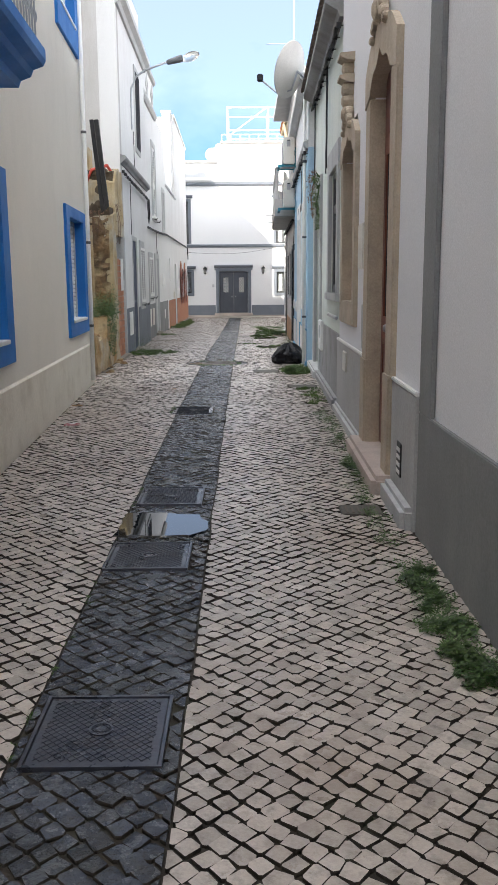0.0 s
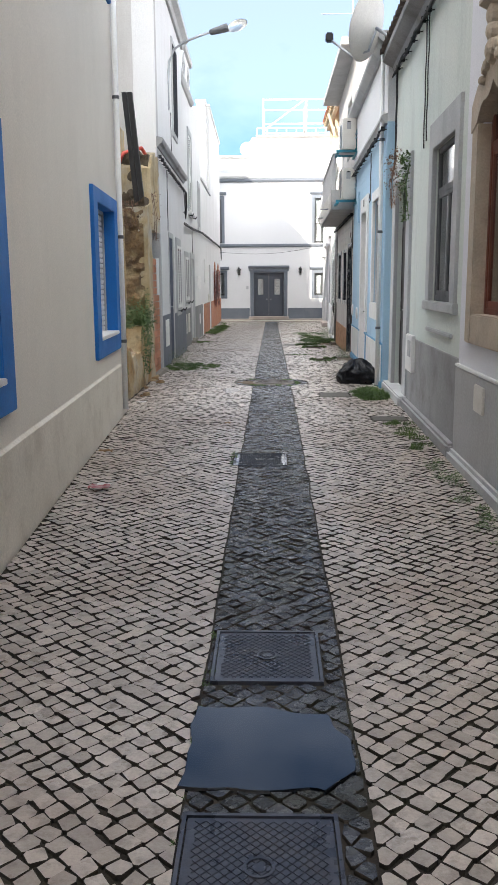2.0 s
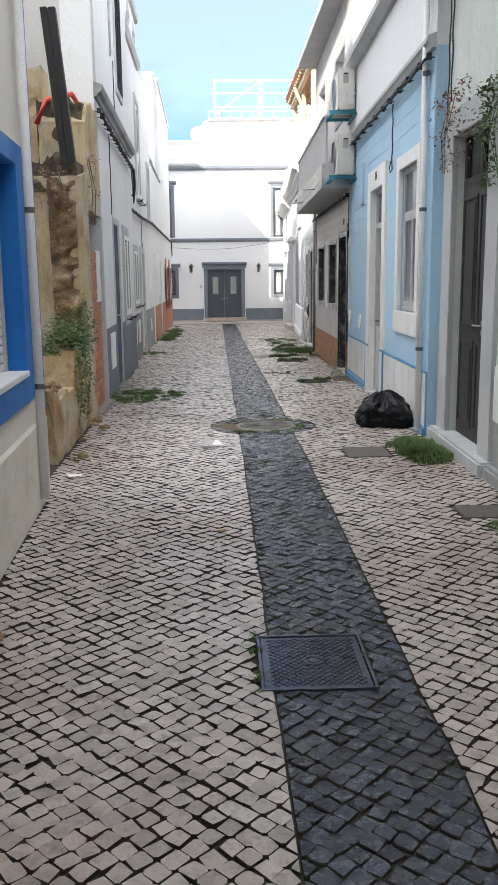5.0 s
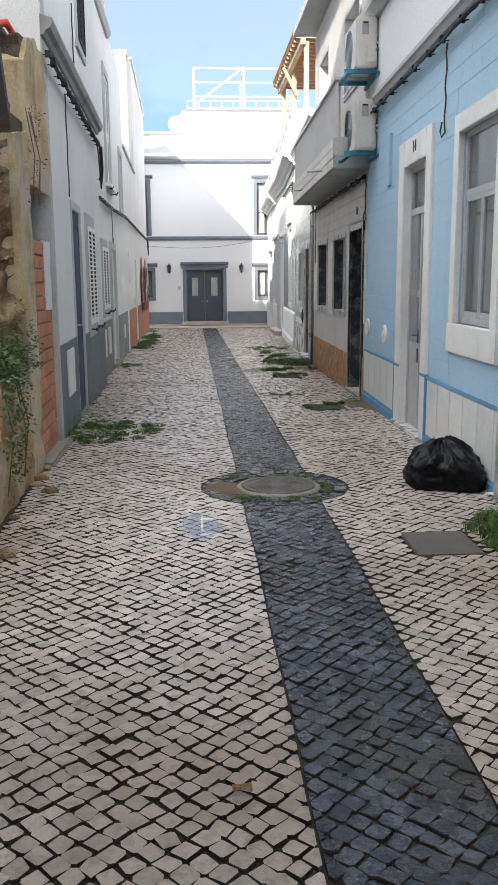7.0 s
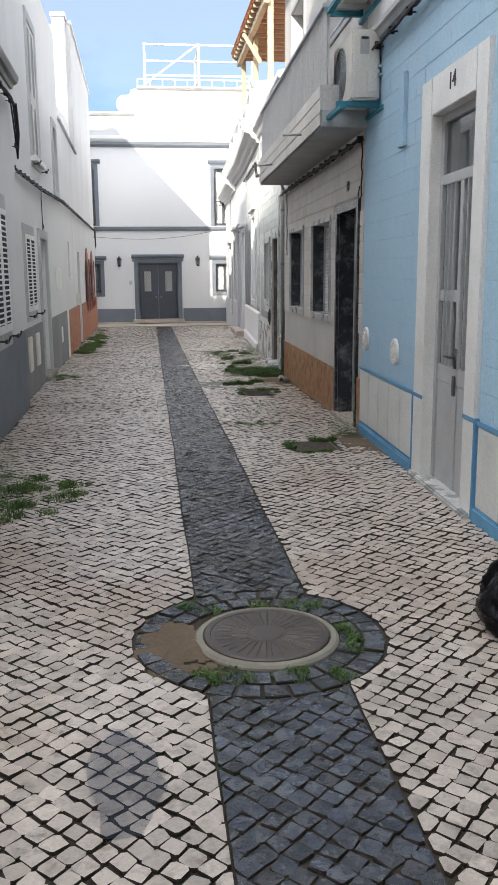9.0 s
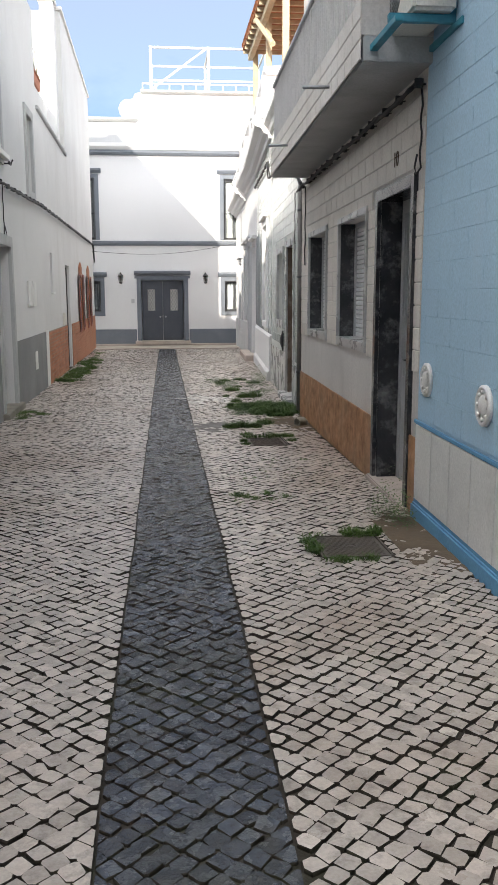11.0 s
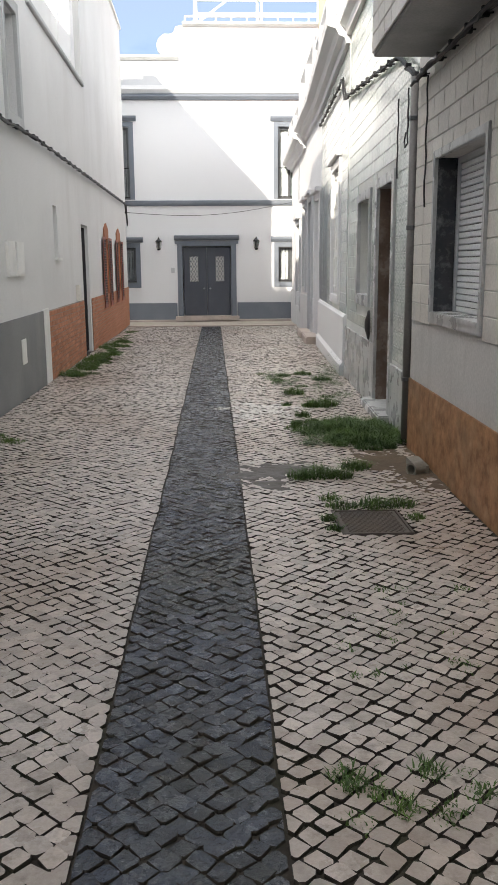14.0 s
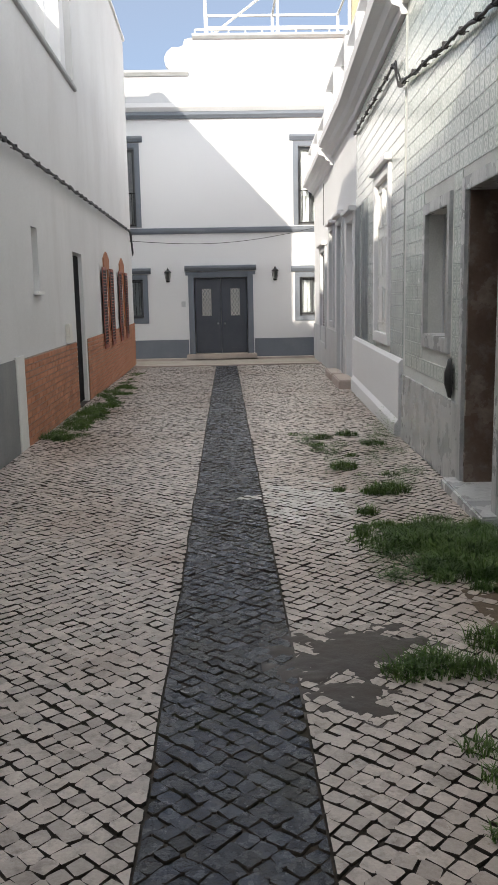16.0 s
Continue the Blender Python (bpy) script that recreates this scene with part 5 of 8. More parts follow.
    part("wall_duct", boxes(W, [(18.45, 18.62, 0, 0.035, 2.6, 3.15)], 0.006), sky_blue, h)


def house_balcony():
    h = thing("house", (4, 22.7, 0), "tile-clad house with terracotta plinth and a long balcony", "house")
    W = R5
    holes = [(20.16, 21.14, 0.02, 2.26), (21.63, 22.87, 1.1, 2.22), (23.62, 24.87, 1.1, 2.22), (20.7, 21.9, 4.2, 5.25), (23.65, 24.8, 4.2, 5.3)]
    wall = part("wall", wall_mesh(W, 19.9, 25.6, -0.5, 6.0, 0.4, holes), dirty_grey, h, "greyed plaster wall")
    part("roof", boxes(XYZ, [(0.85, 8, 19.85, 25.66, 6.0, 6.14)], 0.01), trim_cement, h, "flat roof slab with a deep overhang")
    # cladding above the sill line, in courses
    cells = []
    z = 2.22
    for r in range(5):
        hgt = 0.15
        lo = 19.92
        off = 0.15 * (r % 2)
        a = lo - off
        while a < 25.58:
            p, q = max(a, lo), min(a + 0.3, 25.58)
            cells.append((round(p, 3), round(q, 3), round(z, 3), round(z + hgt, 3))) if q - p > 0.05 and not (q > 20.1 and p < 21.2 and z < 2.26) else None
            a += 0.3
        z += hgt
    for lo, hi in ((21.2, 21.57), (22.93, 23.56), (24.93, 25.58), (19.92, 20.1)):
        zz = 1.02
        while zz < 2.2:
            k = max(1, round((hi - lo) / 0.3))
            for i in range(k):
                cells.append((lo + (hi - lo) * i / k, lo + (hi - lo) * (i + 1) / k, round(zz, 3), round(zz + 0.15, 3)))
            zz += 0.15
    clad_pieces("tile", W, cells, 0.0005, 0.008, clad, wall, 0.006)
    pieces("plinth", W, [(21.2, 25.58, 0.001, 0.016, -0.4, 0.54), (19.9, 20.1, 0.001, 0.016, -0.4, 0.58)], terracotta, h, "mottled terracotta plinth", 0.003)
    pieces("door_surround", W, [(21.14, 21.22, -0.3, 0.03, -0.1, 2.34), (20.08, 20.16, -0.3, 0.03, -0.1, 2.34), (20.16, 21.14, -0.3, 0.03, 2.255, 2.34), (21.1, 21.135, -0.3, -0.001, 0.05, 2.25), (20.165, 20.2, -0.3, -0.001, 0.05, 2.25)], black_marble, h, "veined black marble door lining", 0.004)
    n = -0.16
    d = part("door", boxes(W, [(20.2, 20.27, n - 0.05, n, 0.05, 2.26), (21.03, 21.1, n - 0.05, n, 0.05, 2.26), (20.27, 21.03, n - 0.05, n, 2.16, 2.26), (20.27, 21.03, n - 0.05, n - 0.01, 0.05, 0.9), (20.61, 20.69, n - 0.05, n - 0.005, 0.9, 2.16)], 0.004), alu, h, "grey aluminium door with barred glass")
    pane(d, W, 20.27, 20.61, 0.9, 2.16, n - 0.03)
    pane(d, W, 20.69, 21.03, 0.9, 2.16, n - 0.03)
    for q in (20.35, 20.44, 20.53, 20.77, 20.86, 20.95):
        part("bar", boxes(W, [(q - 0.008, q + 0.008, n - 0.02, n + 0.002, 0.9, 2.16)]), alu, d)
    handle(d, W, 20.66, 1.05, n, alu_dark, 0.09)
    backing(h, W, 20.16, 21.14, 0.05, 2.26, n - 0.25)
    part("door_step", boxes(W, [(20.05, 21.25, -0.45, 0.06, -0.3, 0.06)], 0.01), pink_stone, h)
    for a0, a1 in ((21.63, 22.87), (23.62, 24.87)):
        part("window_surround", surround(W, a0, a1, 1.1, 2.22, 0.055, 0.025), grey_marble, h)
        pieces("marble_reveal", W, [(a1 - 0.014, a1 - 0.001, -0.14, -0.001, 1.1, 2.22), (a0 + 0.001, a0 + 0.014, -0.14, -0.001, 1.1, 2.22)], black_marble, h, "", 0.0)
        roller_window(h, W, a0 + 0.02, a1 - 0.02, 1.1, 2.22, 0.15, grey_marble, 24, slat_white)
    words("10", W, 20.66, 0.01, 2.5, 0.15, bronze, h)
    # balcony
    f = W.x(22) - 0.74
    slab = part("balcony", boxes(W, [(19.8, 25.1, 0.0, f, 2.95, 3.1)], 0.006), trim_cement, h, "concrete balcony slab")
    pieces("balcony_kerb", W, [(19.8, 25.1, f - 0.1, f + 0.012, 3.1, 3.32), (19.8, 19.9, 0.0, f - 0.1, 3.1, 3.32), (25.0, 25.1, 0.0, f - 0.1, 3.1, 3.32)], dirty_grey, slab, "", 0.004)
    cells = []
    for z0 in (2.96, 3.08, 3.2):
        a = 19.8
        while a < 25.05:
            cells.append((round(a, 3), round(min(a + 0.25, 25.1), 3), z0, z0 + 0.12))
            a += 0.25
    clad_pieces("tile", W, cells, f + 0.012, 0.008, clad, slab, 0.006)
    pieces("rail", W, [(19.8, 25.1, f - 0.07, f + 0.0, 3.98, 4.02), (19.8, 19.85, 0, f - 0.07, 3.98, 4.02)], alu, slab, "grey aluminium handrail", 0.006)
    bm = boxes(W, [(19.83, 19.855, f - 0.05, f - 0.02, 3.32, 3.98)], 0.003)
    bar = part("baluster", bm, white_bar, slab)
    step = W(19.93, 0, 0) - W(19.83, 0, 0)
    copies(bar, [step * i for i in range(1, 53)])
    part("screen", boxes(W, [(19.83, 25.08, f - 0.075, f - 0.06, 3.33, 3.97)]), dirty_white, slab, "off-white sheet behind the bars")
    # upper rooms
    for a0, a1, z0, z1 in holes[3:]:
        part("window_surround", surround(W, a0, a1, z0, z1, 0.07, 0.02), trim_cement, h)
        roller_window(h, W, a0, a1, z0, z1, 0.16, grey_marble, 26, slat_white)
    for a in (20.9, 23.4):
        bm = bmesh.new()
        tube(bm, [W(a, f, 3.05), W(a - 0.02, f + 0.22, 3.04)], 0.012, 8)
        part("drain_spout", bm, galv, slab, "", True)


def house_azulejo():
    h = thing("house", (4.2, 28, -0.1), "house faced with patterned glazed tiles and grey marble", "house")
    W = R6
    holes = [(26.92, 27.88, -0.1, 2.26), (28.52, 29.5, 1.08, 2.22)]
    wall = part("wall", wall_mesh(W, 25.6, 30.8, -0.6, 4.7, 0.4, holes), grout, h)
    part("roof", boxes(XYZ, [(1.6, 8, 25.6, 30.8, 4.6, 4.75)]), roof_tile, h)
    pieces("plinth", W, [(25.62, 26.8, 0.001, 0.025, -0.5, 0.52), (28.0, 30.78, 0.001, 0.025, -0.5, 0.6)], grey_marble, h, "grey marble dado", 0.004)
    s = 0.145
    cells = []
    for r in range(28):
        z = 0.56 + r * s
        for c in range(36):
            a = 25.61 + c * s
            if a + s > 30.8 or z + s > 4.68:
                continue
            lo_r = 0.6 if a > 27.9 else 0.52
            if z < lo_r or any(a + s > q[0] - 0.11 and a < q[1] + 0.11 and z + s > q[2] - 0.1 and z < q[3] + 0.1 for q in holes):
                continue
            cells.append((round(a, 3), round(a + s, 3), round(z, 3), round(z + s, 3)))
    cells.sort(key=lambda c: (c[2] > 2.6, c[0]))
    clad_pieces("tile", W, cells, 0.0005, 0.004, azulejo_one, wall, 0.0025)
    pieces("door_surround", W, [(26.8, 26.924, -0.32, 0.03, -0.2, 2.36), (27.876, 28.0, -0.32, 0.03, -0.2, 2.36), (26.924, 27.876, -0.32, 0.03, 2.255, 2.36)], grey_marble, h, "grey marble door surround", 0.005)
    pieces("marble_reveal", W, [(27.84, 27.88, -0.34, -0.001, 0, 2.26)], brown_marble, h, "", 0.0)
    d = panel_door(h, W, 26.92, 27.84, 0.0, 2.26, -0.34, old_wood, [(0.1, 0.9, 0.05, 0.4), (0.1, 0.9, 0.45, 0.95)], "dark wooden door")
    knob(d, W, 27.1, 1.05, -0.34, galv)
    part("door_step", boxes(W, [(26.75, 28.05, -0.4, 0.14, -0.4, 0.0)], 0.015), grey_marble, h)
    part("window_surround", surround(W, 28.52, 29.5, 1.08, 2.22, 0.1, 0.03), grey_marble, h, "grey marble window surround")
    roller_window(h, W, 28.52, 29.5, 1.08, 2.22, 0.16, grey_marble, 24, beige_slat)
    bm = bmesh.new()
    p, o = W(28.28, 0.025, 0.79), W(28.28, 1, 0.79) - W(28.28, 0, 0.79)
    lathe(bm, p, [(0.09, 0), (0.085, 0.02), (0.06, 0.03), (0.03, 0.05), (0.001, 0.052)], 18, o)
    for v in bm.verts:
        v.co.z = 0.79 + (v.co.z - 0.79) * 1.9
    part("letter_slot", bm, iron_black, h, "dark oval iron plate", True)
    bm = bmesh.new()
    moulding(bm, W, 25.6, 30.85, [(0, 4.5), (0.06, 4.5), (0.08, 4.58), (0.16, 4.64), (0.16, 4.72), (0, 4.76)])
    part("cornice", bm, white_paint, h)


def ornate_cornice(h, W, a0, a1, z, top):
    bm = bmesh.new()
    moulding(bm, W, a0, a1, [(0, z), (0.06, z), (0.08, z + 0.07), (0.16, z + 0.1), (0.2, z + 0.18), (0.32, z + 0.22), (0.34, z + 0.32), (0, z + 0.36)])
    part("cornice", bm, white_clean, h, "white moulded cornice")
    part("parapet", boxes(W, [(a0, a1, -0.3, 0.02, z + 0.34, top)]), white_clean, h)
    bm = bmesh.new()
    moulding(bm, W, a0 - 0.02, a1 + 0.02, [(-0.34, top), (0.08, top), (0.16, top + 0.08), (0.16, top + 0.15), (-0.34, top + 0.18)])
    k = max(2, int((a1 - a0) / 1.6))
    for i in range(k + 1):
        c = a0 + 0.15 + (a1 - a0 - 0.3) * i / k
        box(bm, W, c - 0.14, c + 0.14, 0.0, 0.2, z + 0.36, top, bevel=0.015)
    part("parapet_moulding", bm, white_clean, h)


def house_white_base():
    h = thing("house", (4.5, 33.5, -0.15), "tiled house with a white base and an ornate white cornice", "house")
    W = R7
    holes = [(32.0, 33.3, 0.98, 2.95)]
    wall = part("wall", wall_mesh(W, 30.8, 36.3, -0.6, 4.75, 0.4, holes), grout, h)
    part("roof", boxes(XYZ, [(1.9, 8, 30.8, 36.3, 4.6, 4.75)]), roof_tile, h)
    bm = bmesh.new()
    moulding(bm, W, 30.8, 36.3, [(0, -0.5), (0.09, -0.5), (0.09, 0.02), (0.05, 0.08), (0.05, 0.72), (0.02, 0.76), (0, 0.76)])
    part("plinth", bm, white_clean, h, "white base with a ledge")
    s = 0.145
    cells = []
    for r in range(27):
        z = 0.77 + r * s
        for c in range(38):
            a = 30.81 + c * s
            if a + s > 36.3 or z + s > 4.5 or any(a + s > q[0] - 0.12 and a < q[1] + 0.12 and z + s > q[2] - 0.12 and z < q[3] + 0.12 for q in holes):
                continue
            cells.append((round(a, 3), round(a + s, 3), round(z, 3), round(z + s, 3)))
    cells.sort(key=lambda c: (c[2] > 2.4, c[0]))
    clad_pieces("tile", W, cells, 0.0005, 0.008, azulejo_low, wall, 0.0025)
    part("window_surround", surround(W, 32.0, 33.3, 0.98, 2.95, 0.13, 0.04), white_clean, h, "white window surround")
    part("window_head", boxes(W, [(31.8, 33.5, 0, 0.1, 3.08, 3.16)], 0.01), white_clean, h)
    backing(h, W, 32.0, 33.3, 0.98, 2.95, -0.2)
    for a in (32.02, 32.66):
        lf = part("shutter", boxes(W, [(a, a + 0.62, -0.06, -0.02, 0.99, 2.94)], 0.006), white_paint, h, "white panelled shutter")
        for z0, z1 in ((1.08, 1.6), (1.7, 2.25), (2.35, 2.86)):
            part("shutter_panel", surround(W, a + 0.11, a + 0.51, z0 + 0.04, z1 - 0.04, 0.03, 0.0, -0.025), white_paint, lf)
    for y in (34.2, 35.3):
        for k in range(9):
            q = y + k * 0.1
            bm = bmesh.new()
            tube(bm, [W(q, 0.03, 0.8), W(q + 0.02 * math.sin(k * 2.1), 0.04, 1.6), W(q, 0.03, 2.9)], 0.006, 5)
            part("climbing_wire", bm, galv, h)
    ornate_cornice(h, W, 30.8, 36.3, 4.4, 5.5)


def house_ornate():
    h = thing("house", (5, 41, -0.25), "white house with an ornate cornice and blue-grey doors", "house")
    W = R8
    holes = [(36.6, 37.6, -0.1, 2.8), (38.5, 39.4, -0.2, 2.9), (40.4, 41.2, 0.9, 2.9), (42.5, 43.9, 0.3, 2.56)]
    part("wall", wall_mesh(W, 36.3, 46.4, -0.7, 4.9, 0.4, holes), white_clean, h)
    part("roof", boxes(XYZ, [(2.1, 8, 36.3, 46.4, 4.7, 4.85)]), roof_tile, h)
    pieces("plinth", W, [(37.75, 38.35, 0.001, 0.03, -0.6, 0.7), (39.55, 46.4, 0.001, 0.03, -0.6, 0.7)], pale_trim, h, "", 0.006)
    for (a0, a1, z0, z1), kind in zip(holes, ("white", "blue", "win", "louvre")):
        part("surround", surround(W, a0, a1, z0, z1, 0.13, 0.05, bottom=kind in ("win", "louvre")), pale_trim if kind != "white" else white_clean, h)
        if kind == "blue":
            panel_door(h, W, a0, a1, -0.12, z1, -0.16, blue_grey, [(0.1, 0.9, 0.05, 0.35), (0.1, 0.9, 0.4, 0.95)], "blue-grey panelled door")
        elif kind == "white":
            panel_door(h, W, a0, a1, -0.05, z1, -0.16, white_paint, [(0.1, 0.9, 0.05, 0.35), (0.1, 0.9, 0.4, 0.95)], "white panelled door")
        elif kind == "win":
            sash_window(h, W, a0, a1, z0, z1, -0.12, white_paint, 0.7, 2, True)
        else:
            backing(h, W, a0, a1, z0, z1, -0.2)
            louvre_shutter(h, W, a0, (a0 + a1) / 2 - 0.01, z0, z1, -0.04, white_paint, 30)
            louvre_shutter(h, W, (a0 + a1) / 2 + 0.01, a1, z0, z1, -0.04, white_paint, 30)
        part("head_moulding", boxes(W, [(a0 - 0.2, a1 + 0.2, 0, 0.14, z1 + 0.13, z1 + 0.22)], 0.015), white_clean, h)
    part("door_step", boxes(W, [(36.45, 37.8, 0.0, 0.3, -0.4, gz(37) + 0.16)], 0.02), pink_stone, h, "worn stone doorstep")
    part("door_step", boxes(W, [(38.3, 39.6, 0.0, 0.28, -0.4, gz(39) + 0.15)], 0.02), pink_stone, h, "worn stone doorstep")
    ornate_cornice(h, W, 36.3, 40.6, 4.45, 5.75)
    ornate_cornice(h, W, 40.6, 46.4, 4.3, 5.35)


def house_end():
    h = thing("house", (-0.6, 50, -0.3), "large white house with slate grey bands and a grey double door", "house")
    W = END
    dx0, dx1 = -1.38, 0.17
    holes = [(dx0, dx1, -0.2, 2.05), (-3.6, -2.86, 0.9, 2.02), (1.7, 2.44, 0.9, 2.02), (-3.7, -2.97, 3.5, 5.68), (1.68, 2.41, 3.5, 5.68)]
    part("wall", wall_mesh(W, -9, 7, -0.6, 7.72, 0.4, holes), white_clean, h)
    part("attic_wall", boxes(W, [(-1.3, 7, -0.3, 0.002, 7.72, 8.6)]), white_clean, h)
    bm = bmesh.new()
    prism(bm, W, [(-1.3, 7.72), (-1.3, 8.6), (-1.45, 8.56), (-1.5, 8.4), (-1.62, 8.36), (-1.8, 8.36), (-1.95, 8.25), (-2.03, 8.08), (-2.0, 7.9), (-1.85, 7.75), (-1.7, 7.72)], -0.3, 0.0)
    part("attic_scroll", bm, white_clean, h, "white curved attic end")
    part("roof", boxes(XYZ, [(-9, 7, 46.9, 56, 7.3, 7.5)]), concrete, h)
    pieces("side_walls", XYZ, [(-9, -8.7, 46.9, 56, -0.5, 7.6), (6.7, 7, 46.9, 56, -0.5, 8.5), (-8.7, 6.7, 55.7, 56, -0.5, 8.5)], white_clean, h, "", 0.0)
    pieces("plinth", W, [(-9, dx0 - 0.2, 0.002, 0.03, -0.6, 0.27), (dx1 + 0.2, 7, 0.002, 0.03, -0.6, 0.27)], slate_plinth, h, "slate grey plinth", 0.005)

    def band(z0, z1, d):
        bm = bmesh.new()
        moulding(bm, W, -9, 7, [(0, z0), (d * 0.5, z0), (d, (z0 + z1) / 2), (d, z1), (0, z1 + 0.02)])
        return bm

    part("string_course", band(3.3, 3.45, 0.08), slate_plinth, h, "slate grey string course")
    part("cornice", band(6.46, 6.62, 0.16), slate_plinth, h, "slate grey cornice")
    part("cornice_edge", band(6.64, 6.84, 0.2), white_clean, h)
    part("frieze", boxes(W, [(-9, 7, 0.001, 0.012, 6.9, 7.46)]), pale_trim, h, "pale grey frieze")
    bm = bmesh.new()
    moulding(bm, W, -9, -1.38, [(-0.42, 7.6), (0.06, 7.6), (0.14, 7.68), (0.14, 7.74), (-0.42, 7.78)])
    moulding(bm, W, -1.24, 7, [(-0.32, 8.56), (0.06, 8.56), (0.14, 8.62), (0.14, 8.68), (-0.32, 8.72)])
    part("coping", bm, trim_cement, h, "grey moulded coping")
    # door
    ds = pieces("door_surround", W, [(dx0 - 0.17, dx0, -0.2, 0.04, -0.2, 2.05), (dx1, dx1 + 0.17, -0.2, 0.04, -0.2, 2.05), (dx0 - 0.17, dx1 + 0.17, -0.2, 0.04, 2.05, 2.22), (dx0 - 0.24, dx1 + 0.24, 0, 0.06, 2.12, 2.22)], slate_plinth, h, "slate grey door surround", 0.006)
    bm = bmesh.new()
    moulding(bm, W, dx0 - 0.26, dx1 + 0.26, [(0, 2.24), (0.05, 2.24), (0.14, 2.32), (0.14, 2.38), (0, 2.4)])
    part("door_head", bm, slate_plinth, ds)
    n = -0.12
    c = (dx0 + dx1) / 2
    for a0, a1, g0, g1, k in ((dx0 + 0.02, c - 0.006, 0.26, 0.64, c - 0.1), (c + 0.006, dx1 - 0.02, 0.36, 0.74, c + 0.1)):
        w = a1 - a0
        q0, q1 = a0 + g0 * w, a0 + g1 * w
        leaf = part("door", wall_mesh(Flat(46.5 - n), a0, a1, -0.14, 2.04, 0.05, [(q0, q1, 0.94, 1.74)]), dark_wood, h, "dark grey panelled door leaf with a latticed light")
        part("light_frame", surround(W, q0, q1, 0.94, 1.74, 0.03, n + 0.015, n - 0.01), dark_wood, leaf)
        pane(leaf, W, q0, q1, 0.94, 1.74, n - 0.03)
        bm = bmesh.new()
        m = 3
        for i in range(-5, 9):
            for s in (1, -1):
                p = []
                for t in np.linspace(0, 1, 33):
                    z = 0.94 + 0.8 * t
                    x = q0 + (q1 - q0) * (i / 3 + s * t * 1.67)
                    if q0 <= x <= q1:
                        p.append(W(x, n - 0.01, z))
                if len(p) > 1:
                    tube(bm, [p[0], p[-1]], 0.012, 5)
        part("lattice", bm, white_paint, leaf, "white diagonal lattice")
        for b0, b1 in ((0.05, 0.3), (0.36, 0.44)):
            q = part("door_panel", surround(W, a0 + 0.14 * w, a1 - 0.14 * w, -0.14 + 2.18 * b0 + 0.03, -0.14 + 2.18 * b1 - 0.03, 0.03, n + 0.014, n - 0.01), dark_wood, leaf)
        knob(leaf, W, k, 0.72, n, galv)
    backing(h, W, dx0, dx1, -0.14, 2.05, -0.5, curtain_mat)
    part("door_step", boxes(W, [(dx0 - 0.25, dx1 + 0.25, -0.3, 0.3, -0.6, -0.15)], 0.015), pink_stone, h, "pale stone doorstep")
    for a0, a1, z0, z1 in holes[1:]:
        s = part("window_surround", surround(W, a0, a1, z0, z1, 0.14, 0.035, bottom=z0 < 2), slate_plinth, h, "slate grey window surround")
        bm = bmesh.new()
        moulding(bm, W, a0 - 0.24, a1 + 0.24, [(0, z1 + 0.16), (0.05, z1 + 0.16), (0.13, z1 + 0.25), (0.13, z1 + 0.31), (0, z1 + 0.33)])
        part("window_head", bm, slate_plinth, s)
        sash_window(h, W, a0, a1, z0, z1, -0.12, alu_dark, 1.0, 2, True, "dark casement window with pale curtains")
        top = 2.02 if z0 < 2 else z0 + 0.95
        out_ = 0.02 if z0 < 2 else 0.09
        pieces("window_rail", W, [(a0, a1, out_ - 0.012, out_ + 0.012, top - 0.03, top), (a0, a1, out_ - 0.012, out_ + 0.012, z0 + 0.04, z0 + 0.07)], iron_black, s, "black iron bar")
        bm = bmesh.new()
        tube(bm, [W(a0 + 0.02, out_, z0 + 0.04), W(a0 + 0.02, out_, top)], 0.007, 5)
        b = part("bar", bm, iron_black, h)
        copies(b, [(0.1 * i, 0, 0) for i in range(1, 8)])
    part("intercom", boxes(W, [(-1.76, -1.64, 0, 0.03, 1.22, 1.38)], 0.006), alu, h)
    # open steel frame on the roof terrace
    fr = []
    y0, y1, x0, x1, z0, z1 = 49.6, 52.4, -0.9, 3.6, 8.2, 11.0
    bm = bmesh.new()
    t = 0.045
    for y in (y0, y1):
        for x in (x0, 1.35, x1):
            box(bm, XYZ, x - t, x + t, y - t, y + t, 7.5, z1)
        for z in (9.75, z1 - t):
            box(bm, XYZ, x0 - t * 0.8, x1 + t * 0.8, y - t * 0.8, y + t * 0.8, z - t * 0.8, z + t * 0.8)
    for x in (x0, 1.35, x1):
        for z in (9.75, z1 - t):
            box(bm, XYZ, x - t * 0.7, x + t * 0.7, y0 + t * 0.8, y1 - t * 0.8, z - t * 0.7, z + t * 0.7)
    tube(bm, [(x0, y0, 9.4), (1.35, y0, z1)], 0.04, 4)
    tube(bm, [(2.2, y0, 8.6), (x1, y0, 9.75)], 0.04, 4)
    for x in np.arange(-1.2, 3.7, 0.5):
        box(bm, XYZ, x - 0.02, x + 0.02, 48.2 - 0.02, 48.2 + 0.02, 7.5, 9.3)
    for z in (8.95, 9.3):
        box(bm, XYZ, -1.2, 3.7, 48.17, 48.23, z - 0.025, z + 0.025)
    part("terrace_frame", bm, white_paint, h, "white painted steel frame on the roof terrace")


